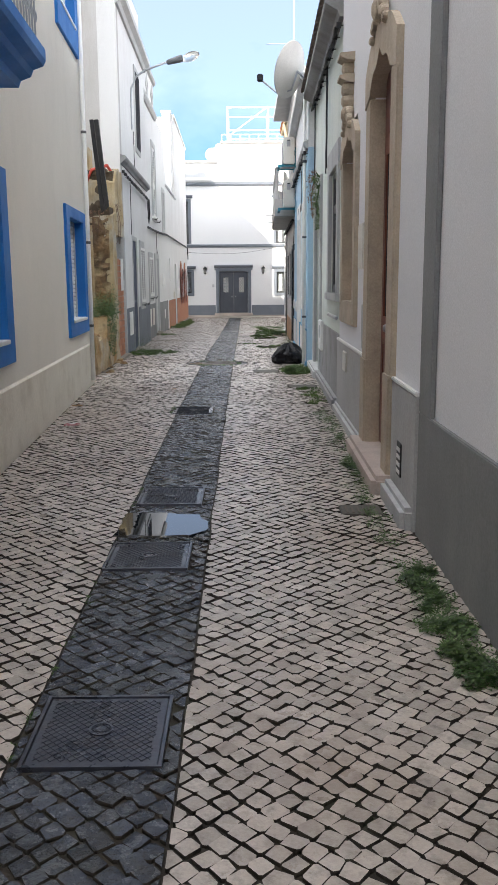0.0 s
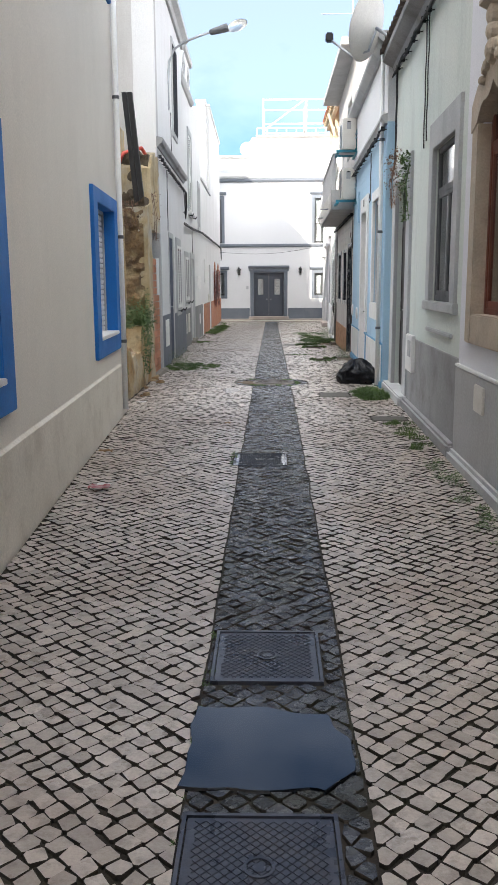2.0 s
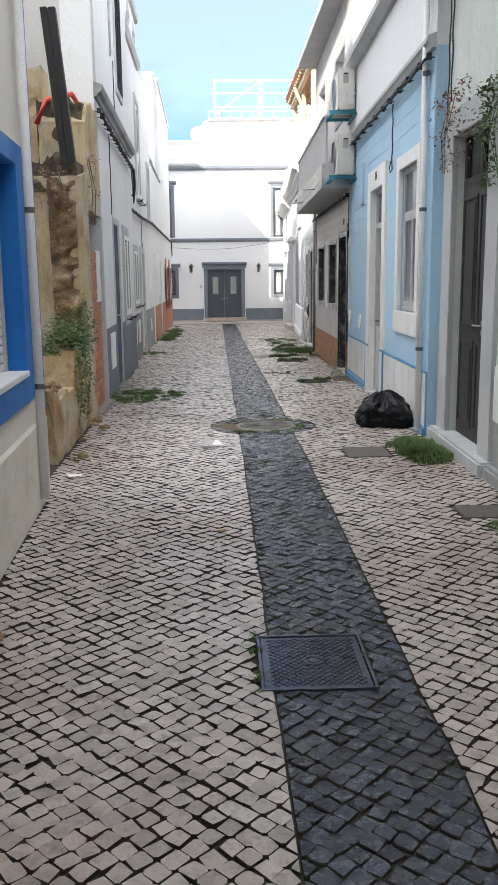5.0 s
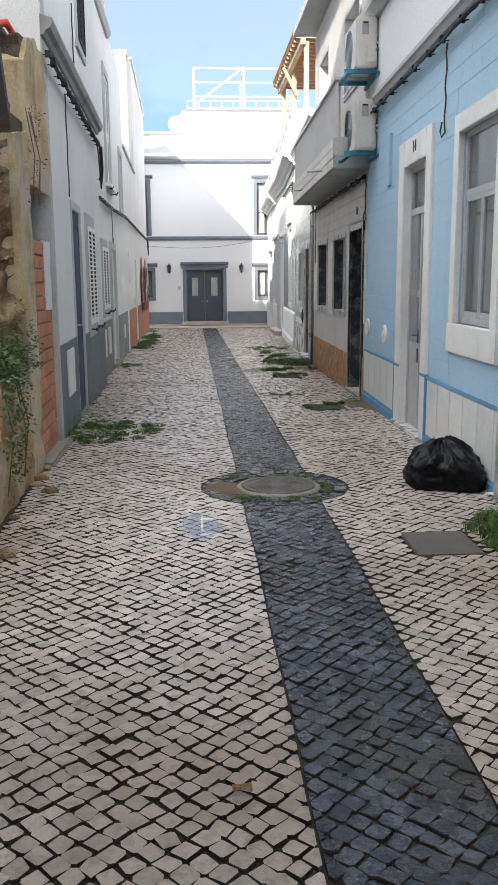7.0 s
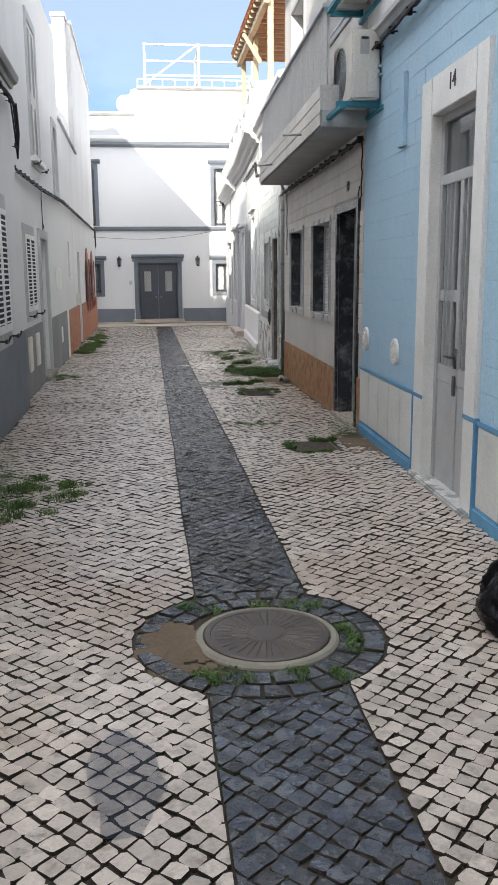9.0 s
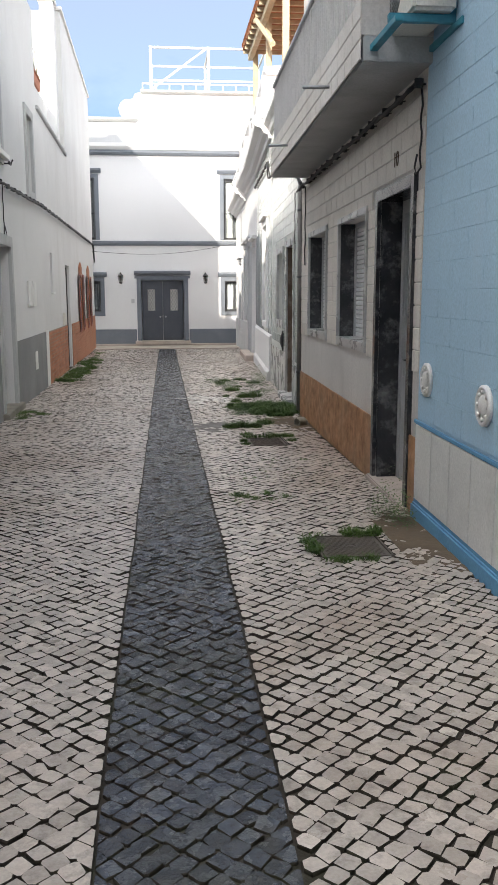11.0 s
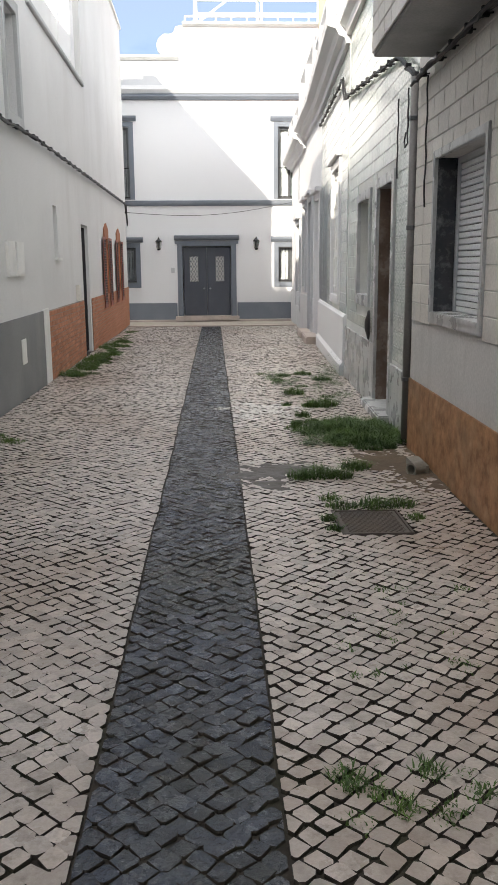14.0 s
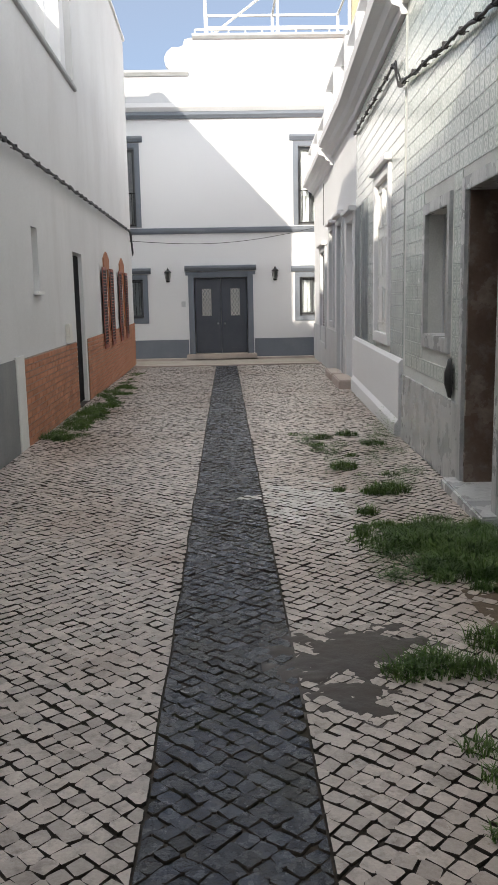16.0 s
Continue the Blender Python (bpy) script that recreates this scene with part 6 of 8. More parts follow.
def unseen_closing_house():
    # added out of view behind the start; blocks low light along the street
    h = thing("house", (0, -11, 0), "plain white house closing the street", "house")
    part("wall", boxes(XYZ, [(-14, 14, -12, -11.6, -0.5, 5.5)]), white_wall, h)
    part("roof", boxes(XYZ, [(-14, 14, -18, -11.5, 5.5, 5.7)]), roof_tile, h)


dado_white = pbr("white_dado_tile", (0.72, 0.72, 0.7), (0.66, 0.66, 0.64), 0.5, 2, 60, 0.25, 0.003, stain=(0.35, 0.36, 0.36), amount=0.35, vary=0.05, per="object")
white_bar = pbr("off_white_bar_paint", (0.7, 0.69, 0.68), (0.64, 0.63, 0.62), 0.5, 4, 50, 0.15, 0.002)
dirty_white = pbr("dull_white_sheet", (0.64, 0.63, 0.61), (0.58, 0.57, 0.55), 0.7, 2, 50, 0.2, 0.002)
roof_old = pbr("blackened_roof_tile", (0.12, 0.1, 0.09), (0.2, 0.16, 0.13), 0.9, 4, 50, 0.4, 0.005)
brown_marble = pbr("brown_veined_marble", (0.12, 0.08, 0.06), (0.18, 0.13, 0.1), 0.25, 4, 30, 0.05, 0.001, stain=(0.35, 0.3, 0.26), amount=0.5, stain_scale=5)
beige_slat = pbr("beige_slat", (0.5, 0.46, 0.4), (0.44, 0.4, 0.35), 0.5, 4, 60, 0.1, 0.001)
pale_trim = pbr("pale_grey_trim", (0.55, 0.56, 0.57), (0.5, 0.51, 0.52), 0.8, 1, 60, 0.2, 0.003)
blue_grey = pbr("blue_grey_paint", (0.26, 0.31, 0.38), (0.22, 0.27, 0.33), 0.55, 3, 50, 0.2, 0.003)
azulejo_one = pbr("glazed_tile", (0.44, 0.5, 0.45), (0.52, 0.56, 0.52), 0.2, 6, 55, 0.15, 0.002, vary=0.08, per="object")


def ring_pattern(m, pitch, y0, z0, line):
    """A printed ring and cross on each glazed tile."""
    n, l = m.node_tree.nodes, m.node_tree.links
    b = n["Principled BSDF"]
    old = b.inputs["Base Color"].links[0].from_socket
    sep = n.new("ShaderNodeSeparateXYZ")
    l.new(n.new("ShaderNodeNewGeometry").outputs["Position"], sep.inputs["Vector"])

    def op(kind, a, c=0.0):
        x = n.new("ShaderNodeMath")
        x.operation = kind
        for i, v in enumerate((a, c)):
            if isinstance(v, (int, float)):
                x.inputs[i].default_value = v
            else:
                l.new(v, x.inputs[i])
        return x.outputs["Value"]

    u, v = (op("SUBTRACT", op("FRACT", op("DIVIDE", op("SUBTRACT", sep.outputs[k], o), pitch)), 0.5) for k, o in (("Y", y0), ("Z", z0)))
    r = op("SQRT", op("ADD", op("MULTIPLY", u, u), op("MULTIPLY", v, v)))
    ring = op("LESS_THAN", op("ABSOLUTE", op("SUBTRACT", r, 0.33)), 0.055)
    dot = op("LESS_THAN", r, 0.13)
    cross = op("LESS_THAN", op("MINIMUM", op("ABSOLUTE", op("ADD", u, v)), op("ABSOLUTE", op("SUBTRACT", u, v))), 0.03)
    cross = op("MULTIPLY", cross, op("GREATER_THAN", r, 0.42))
    fac = op("MULTIPLY", op("MAXIMUM", op("MAXIMUM", ring, dot), cross), 0.8)
    mixed = n.new("ShaderNodeMixRGB")
    l.new(fac, mixed.inputs["Fac"])
    l.new(old, mixed.inputs["Color1"])
    mixed.inputs["Color2"].default_value = (*line, 1)
    l.new(mixed.outputs["Color"], b.inputs["Base Color"])


azulejo_low = pbr("glazed_tile_white_house", (0.4, 0.44, 0.42), (0.48, 0.51, 0.49), 0.2, 20, 55, 0.15, 0.002, vary=0.08, per="object")
ring_pattern(azulejo_one, 0.145, 25.61, 0.56, (0.68, 0.7, 0.66))
ring_pattern(azulejo_low, 0.145, 30.81, 0.77, (0.7, 0.71, 0.69))
house_lilac()
house_carved()
house_pale_green()
house_sky_blue()
house_balcony()
house_azulejo()
house_white_base()
house_ornate()
house_end()
unseen_closing_house()


# ---- things on the ground ----
def tread_cover(x0, x1, y0, y1, mat, label, hub=True):
    """A cast cover in its frame, with a tread of raised diagonal ribs."""
    yc, xc = (y0 + y1) / 2, (x0 + x1) / 2
    z = gz(yc)
    t = thing("manhole_cover", (xc, yc, z), label, "manhole cover")
    slope = (gz(y1) - gz(y0)) / (y1 - y0)

    def P(x, y, h):
        return Vector((x, y, z + (y - yc) * slope + h))

    part("rim", wall_mesh(lambda a, n, b: P(a, b, n + 0.006), x0, x1, y0, y1, 0.03, [(x0 + 0.012, x1 - 0.012, y0 + 0.012, y1 - 0.012)]), mat, t)
    part("plate", boxes(lambda a, b, h: P(a, b, h), [(x0 + 0.016, x1 - 0.016, y0 + 0.016, y1 - 0.016, -0.03, 0.001)], 0.002), mat, t)
    bm = bmesh.new()
    w, d = x1 - x0 - 0.07, y1 - y0 - 0.07
    step = 0.032
    for s in (1, -1):
        k = -d
        while k < w:
            pts = []
            for q in np.linspace(0, d, 40):
                u = k + q if s == 1 else k + d - q
                if 0 <= u <= w and (not hub or math.hypot(u - w / 2, q - d / 2) > 0.045):
                    pts.append((u, q))
            if len(pts) > 2:
                (ua, qa), (ub, qb) = pts[0], pts[-1]
                e = 0.0022
                vs = [bm.verts.new(P(x0 + 0.035 + u + du, y0 + 0.035 + q, h)) for (u, q) in ((ua, qa), (ub, qb)) for du, h in ((-e, -0.001), (e, -0.001), (0, 0.0035))]
                bm.faces.new((vs[0], vs[2], vs[5], vs[3])), bm.faces.new((vs[1], vs[4], vs[5], vs[2]))
            k += step
    part("tread", bm, mat, t, fix=False)
    if hub:
        bm = bmesh.new()
        lathe(bm, P(xc, yc, -0.001), [(0.042, 0), (0.042, 0.006), (0.034, 0.006), (0.032, 0.002), (0.02, 0.002), (0.018, 0.005), (0.001, 0.005)], 20)
        part("lifting_boss", bm, mat, t, "round boss with a lifting eye")
    return t


tread_cover(*COVERS[0], cast_iron, "dark cast iron cover with a lozenge tread")
tread_cover(*COVERS[1], cast_iron, "dark cast iron cover with a lozenge tread")
tread_cover(*COVERS[2], cast_iron, "dark cast iron cover with a lozenge tread")
tread_cover(*COVERS[3], galv_cover, "worn shiny iron cover with a lozenge tread and mossy edge")
tread_cover(*PLATES[1], rusty_cover, "rusty brown cover with grass round its edge")
tread_cover(*PLATES[2], rusty_cover, "dull grey-brown cover with grass round its edge", False)


def plain_plate(x0, x1, y0, y1, mat, label, slots=0):
    yc = (y0 + y1) / 2
    t = thing("drain_plate", ((x0 + x1) / 2, yc, gz(yc)), label, "drain plate")
    z = gz(yc)
    part("plate", boxes(XYZ, [(x0, x1, y0, y1, z - 0.04, z + 0.004)], 0.006), mat, t)
    for i in range(slots):
        x = x0 + (x1 - x0) * (i + 1) / (slots + 1)
        part("slot", boxes(XYZ, [(x - 0.008, x + 0.008, y0 + 0.03, y1 - 0.03, z + 0.003, z + 0.006)], 0.001), rusty_cover, t)


plain_plate(*PLATES[0], concrete_dark, "flat brown-grey concrete cover slab")
plain_plate(*PLATES[3], concrete_dark, "small dirty drain cover in the paving", 6)
plain_plate(*PLATES[4], concrete_dark, "narrow dirty drain cover in the paving")


def round_manhole():
    x, y = DISC[0] + 0.03, DISC[1]
    z = gz(y)
    t = thing("round_manhole", (x, y, z), "round iron manhole cover in a chipped concrete collar", "manhole cover")
    bm = bmesh.new()
    lathe(bm, (x, y, z - 0.03), [(0.318, 0.0), (0.312, 0.028), (0.3, 0.038), (0.276, 0.04), (0.272, 0.02)], 48)
    part("collar", bm, concrete, t, "pale chipped concrete collar")
    bm = bmesh.new()
    lathe(bm, (x, y, z - 0.01), [(0.27, 0.0), (0.27, 0.022), (0.264, 0.026), (0.244, 0.026), (0.241, 0.022), (0.07, 0.022), (0.066, 0.026), (0.001, 0.027)], 48)
    part("lid", bm, cast_brown, t, "brown iron lid with a rayed pattern")
    bm = bmesh.new()
    r = random.Random(3)
    for i in range(36):
        a = 2 * math.pi * i / 36
        for r0, r1 in ((0.085, 0.15), (0.16, 0.228)):
            q = a + r.uniform(-0.04, 0.04)
            s = 0.004
            d, e = Vector((math.cos(q), math.sin(q), 0)), Vector((-math.sin(q), math.cos(q), 0))
            c = Vector((x, y, z + 0.0115))
            vs = [bm.verts.new(c + d * rr + e * ee + Vector((0, 0, h))) for rr in (r0, r1) for ee, h in ((-s, 0), (s, 0), (0, 0.004))]
            bm.faces.new((vs[0], vs[2], vs[5], vs[3])), bm.faces.new((vs[1], vs[4], vs[5], vs[2]))
    part("ray_pattern", bm, cast_brown, t, fix=False)


round_manhole()


def sheet(name, outline, lift, mat, label, category, rough=0.02, seed=0):
    """A shallow film on the paving with an uneven outline."""
    bm = bmesh.new()
    pts = []
    n = len(outline)
    for i in range(n):
        a, b = Vector(outline[i]), Vector(outline[(i + 1) % n])
        for s in np.linspace(0, 1, 9)[:-1]:
            p = a.lerp(b, s)
            d = noise.noise(Vector((p.x * 9, p.y * 9, seed))) * rough
            pts.append((p.x + d, p.y + d * 0.8))
    c = Vector((sum(p[0] for p in pts) / len(pts), sum(p[1] for p in pts) / len(pts)))
    level = category == "puddle"
    mid = bm.verts.new((c.x, c.y, gz(c.y) + lift))
    rim = [bm.verts.new((a, b, gz(c.y if level else b) + lift)) for a, b in pts]
    low = [bm.verts.new((c.x + (a - c.x) * 1.02, c.y + (b - c.y) * 1.02, gz(b) + lift - 0.012)) for a, b in pts]
    for i in range(len(rim)):
        k = (i + 1) % len(rim)
        bm.faces.new((mid, rim[i], rim[k]))
        bm.faces.new((rim[i], low[i], low[k], rim[k]))
    ob = solo(name, bm, mat, label, category)
    ob.visible_shadow = category != "puddle"
    return ob


sheet("puddle", [(-0.77, 5.3), (-0.5, 5.29), (-0.31, 5.24), (-0.235, 5.08), (-0.24, 4.9), (-0.33, 4.8), (-0.6, 4.79), (-0.77, 4.82)], 0.005, water, "clear puddle in the dark runnel", "puddle", 0.03, 1)
sheet("puddle", [(-1.17, 14.12), (-1.1, 14.33), (-0.98, 14.22), (-0.91, 13.98), (-1.0, 13.74), (-1.1, 13.76)], 0.004, film, "thin puddle over pale setts", "puddle", 0.04, 2)
def mud(outline, mat, label, thick, seed, category="mud"):
    """Soil spread over and between the setts, thinning out unevenly so that stones stand through it."""
    bm = bmesh.new()
    n = len(outline)
    cx, cy = sum(p[0] for p in outline) / n, sum(p[1] for p in outline) / n
    polar = sorted((math.atan2(b - cy, a - cx), math.hypot(a - cx, b - cy)) for a, b in outline)
    th, rr = [p[0] for p in polar], [p[1] for p in polar]
    th, rr = [th[-1] - 2 * math.pi] + th + [th[0] + 2 * math.pi], [rr[-1]] + rr + [rr[0]]
    x0, x1 = min(p[0] for p in outline) - 0.12, max(p[0] for p in outline) + 0.12
    y0, y1 = min(p[1] for p in outline) - 0.12, max(p[1] for p in outline) + 0.12
    nx, ny = int((x1 - x0) / 0.014), int((y1 - y0) / 0.014)
    rows = []
    for j in range(ny + 1):
        row = []
        for i in range(nx + 1):
            x, y = x0 + (x1 - x0) * i / nx, y0 + (y1 - y0) * j / ny
            q = math.hypot(x - cx, y - cy) / float(np.interp(math.atan2(y - cy, x - cx), th, rr))
            h = 1 - q + 0.75 * noise.noise(Vector((x * 9, y * 9, seed))) + 0.4 * noise.noise(Vector((x * 31, y * 31, seed)))
            row.append((x, y, h))
        rows.append(row)
    made = {}

    def vert(i, j):
        if (i, j) not in made:
            x, y, h = rows[j][i]
            made[i, j] = bm.verts.new((x, y, gz(y) + min(max(thick * h * 1.6, -0.012), thick)))
        return made[i, j]

    for j in range(ny):
        for i in range(nx):
            if max(rows[j][i][2], rows[j][i + 1][2], rows[j + 1][i][2], rows[j + 1][i + 1][2]) > -0.5:
                bm.faces.new((vert(i, j), vert(i + 1, j), vert(i + 1, j + 1), vert(i, j + 1)))
    solo("mud_patch", bm, mat, label, category, True)


mud([(-0.24, 24.68), (-0.1, 24.97), (0.14, 24.99), (0.36, 24.86), (0.2, 24.55), (-0.02, 24.5), (-0.2, 24.46)], wet_mud, "wet brown mud over the setts", 0.006, 3)
mud([(-0.08, 24.42), (0.08, 24.4), (0.1, 24.26), (0.0, 24.14), (-0.1, 24.2)], wet_mud, "dried brown mud over the setts", 0.005, 4)
mud([(0.85, 25.5), (1.2, 25.45), (1.22, 24.4), (1.05, 24.1), (0.92, 24.7)], earth, "bare brown earth beside the wall", 0.006, 5, "earth")
mud([(-0.88, 15.18), (-0.8, 15.12), (-0.78, 14.88), (-0.86, 14.8), (-0.93, 15.0)], earth, "sunken ochre earth beside the round cover", 0.006, 6, "earth")
mud([(0.93, 19.9), (1.1, 20.1), (1.1, 18.7), (0.98, 18.9)], earth, "brown earth and cement crumbs at the wall's foot", 0.006, 7, "earth")


def tuft(bm, x, y, r, height, count, rnd, spread=1.5):
    """Blades of grass from one spot."""
    for _ in range(int(count * 2.2)):
        a, q = rnd.uniform(0, 6.283), r * math.sqrt(rnd.random())
        px, py = x + q * math.cos(a), y + q * math.sin(a)
        h = height * 0.8 * rnd.uniform(0.35, 1.15) * (1.1 - 0.5 * q / max(r, 0.01))
        lean = rnd.uniform(0.1, spread) * h
        b = rnd.uniform(0, 6.283)
        w = rnd.uniform(0.0018, 0.004)
        s = Vector((-math.sin(b), math.cos(b), 0)) * w
        d = Vector((math.cos(b), math.sin(b), 0)) * lean
        p = Vector((px, py, gz(py) - 0.006))
        m, e = p + d * 0.4 + Vector((0, 0, h * 0.65)), p + d * 1.3 + Vector((0, 0, h))
        v = [bm.verts.new(c) for c in (p - s, p + s, m + s * 0.8, m - s * 0.8, e)]
        bm.faces.new((v[0], v[1], v[2], v[3])), bm.faces.new((v[3], v[2], v[4]))


def leafy(bm, x, y, r, height, count, rnd, z0=None, size=0.015):
    """A low leafy weed: small bent leaves about stems."""
    for _ in range(int(count * 1.8)):
        a, q = rnd.uniform(0, 6.283), r * math.sqrt(rnd.random())
        py = y + q * math.sin(a)
        base = gz(py) if z0 is None else z0
        p = Vector((x + q * math.cos(a), py, base + height * rnd.random() ** 1.3 * (1.15 - q / max(r, 0.01) * 0.7)))
        b, tip = rnd.uniform(0, 6.283), rnd.uniform(-0.5, 0.7)
        d = Vector((math.cos(b), math.sin(b), tip)) * size * rnd.uniform(0.6, 1.5)
        s = Vector((-math.sin(b), math.cos(b), rnd.uniform(-0.3, 0.3))) * size * 0.35
        v = [bm.verts.new(c) for c in (p, p + d * 0.45 + s, p + d, p + d * 0.45 - s)]
        bm.faces.new((v[0], v[1], v[2])), bm.faces.new((v[0], v[2], v[3]))


def weed_patch(spots, label, mat=None, leaf=False, base=None):
    rnd = random.Random(len(spots) * 7 + int(spots[0][1] * 10))
    bm = bmesh.new()
    for x, y, r, h, c in spots:
        leafy(bm, x, y, r, h, c, rnd, base, 0.032 if base else 0.015) if leaf else tuft(bm, x, y, r, h, c, rnd)
    ob = part("weeds", bm, mat or (leaf_mat if leaf else grass_mat), None, label, fix=False)
    tagged(ob, label, "weeds", kind="stuff")


def scatter(x0, x1, y0, y1, n, r, h, c, seed, oval=False):
    rnd = random.Random(seed)
    if oval:
        spots = []
        while len(spots) < n:
            u, v = rnd.uniform(-1, 1), rnd.uniform(-1, 1)
            if u * u + v * v < 1 + 0.5 * noise.noise(Vector((u * 2, v * 2, seed))):
                f = 1.25 - 0.6 * (u * u + v * v)
                spots.append(((x0 + x1 + (x1 - x0) * u) / 2, (y0 + y1 + (y1 - y0) * v) / 2, r * f * rnd.uniform(0.6, 1.3), h * f * rnd.uniform(0.5, 1.2), int(c * f)))
        return spots
    return [(rnd.uniform(x0, x1), rnd.uniform(y0, y1), r * rnd.uniform(0.5, 1.4), h * rnd.uniform(0.6, 1.3), int(c * rnd.uniform(0.5, 1.4))) for _ in range(n)]


weed_patch(scatter(0.6, 1.32, 25.4, 27.0, 60, 0.13, 0.12, 110, 1, True) + scatter(0.3, 0.85, 26.1, 26.9, 26, 0.1, 0.09, 80, 2, True), "dense dark green grass growing through the paving beside the wall")
weed_patch(scatter(0.4, 1.2, 25.6, 26.9, 40, 0.1, 0.07, 60, 31), "low leafy weeds among the grass", leaf=True)
weed_patch([(0.52, 27.22, 0.08, 0.11, 90), (0.82, 27.95, 0.17, 0.13, 220), (0.7, 27.9, 0.12, 0.12, 130), (0.59, 28.96, 0.13, 0.13, 160), (0.41, 28.0, 0.06, 0.08, 50), (0.6, 30.8, 0.12, 0.1, 110), (0.47, 30.3, 0.1, 0.08, 70), (0.29, 31.1, 0.1, 0.06, 50),
            (0.9, 31.0, 0.14, 0.1, 130), (1.1, 30.3, 0.14, 0.1, 130), (0.75, 29.6, 0.08, 0.07, 50), (0.95, 28.6, 0.1, 0.07, 60)], "small green tufts between the setts")
weed_patch(scatter(0.3, 1.25, 27.6, 31.2, 34, 0.09, 0.08, 80, 41), "scattered green weeds in the paving joints", leaf=True)
weed_patch([(0.22, 24.5, 0.1, 0.1, 120), (0.36, 24.55, 0.13, 0.12, 190), (0.52, 24.5, 0.1, 0.1, 120), (0.67, 24.79, 0.12, 0.11, 150), (0.35, 23.88, 0.07, 0.07, 60), (0.4, 23.68, 0.1, 0.07, 90), (0.6, 23.68, 0.12, 0.09, 140), (0.78, 23.7, 0.1, 0.08, 110),
            (0.28, 23.4, 0.05, 0.07, 60), (0.29, 23.2, 0.05, 0.06, 60), (0.8, 23.4, 0.06, 0.06, 60)], "green grass tufts round a cover")
weed_patch([(1.3, 30.9, 0.2, 0.36, 420), (1.22, 30.5, 0.16, 0.22, 220), (1.38, 31.3, 0.14, 0.2, 140)], "leafy green weed at the wall's foot", leaf=True)
weed_patch(scatter(-0.05, 0.35, 20.5, 20.75, 16, 0.05, 0.035, 24, 3) + scatter(0.1, 1.0, 21.3, 22.3, 20, 0.04, 0.025, 14, 4), "sparse green weeds in the joints")
weed_patch(scatter(0.3, 0.78, 19.44, 19.52, 9, 0.06, 0.06, 60, 5) + scatter(0.28, 0.33, 19.0, 19.4, 8, 0.04, 0.06, 50, 6) + scatter(0.35, 0.6, 18.92, 18.98, 6, 0.05, 0.05, 50, 16), "short grass fringing a cover")
weed_patch([(0.97, 19.85, 0.14, 0.36, 300), (0.96, 19.6, 0.1, 0.22, 140), (0.95, 20.05, 0.12, 0.2, 140)], "small leafy weed at the wall's foot", leaf=True)
weed_patch(scatter(0.6, 1.05, 12.9, 14.2, 34, 0.12, 0.11, 110, 7, True), "thick green grass below a doorway")
weed_patch(scatter(0.72, 1.0, 9.9, 11.3, 12, 0.09, 0.06, 70, 8), "low green weeds along the wall")
weed_patch(scatter(0.8, 0.95, 2.9, 4.3, 40, 0.06, 0.07, 120, 9), "low clover along the wall's foot", leaf=True)
weed_patch(scatter(0.76, 0.9, 4.4, 9.4, 60, 0.06, 0.045, 46, 10), "moss and small weeds along the kerb", leaf=True)
weed_patch(scatter(-2.4, -1.45, 16.9, 18.5, 34, 0.11, 0.08, 80, 11, True), "green weeds at the ruin's foot")
weed_patch([(-2.15, 18.2, 0.2, 0.52, 620), (-2.22, 17.7, 0.2, 0.32, 420), (-1.95, 17.5, 0.26, 0.12, 320)], "tall leafy weed at the wall's foot", leaf=True)
weed_patch(scatter(-2.62, -2.25, 31.0, 38.0, 60, 0.13, 0.1, 80, 12) + scatter(-2.68, -2.45, 38.0, 42.0, 12, 0.1, 0.06, 40, 13), "thin grass along the brick plinth")
weed_patch(scatter(-2.55, -2.2, 25.6, 26.6, 12, 0.1, 0.05, 70, 14), "low weeds by the doorstep")
weed_patch(scatter(-0.78, -0.2, 14.62, 14.72, 12, 0.05, 0.025, 40, 15) + scatter(-0.85, -0.15, 15.3, 15.42, 14, 0.05, 0.03, 40, 17) + scatter(-0.15, -0.08, 14.85, 15.2, 8, 0.03, 0.03, 30, 18), "moss and grass round the round cover")
weed_patch(scatter(-0.78, -0.74, 2.3, 6.1, 30, 0.02, 0.015, 16, 19) + scatter(-0.84, -0.8, 9.2, 9.75, 9, 0.025, 0.025, 30, 20), "moss along the runnel")


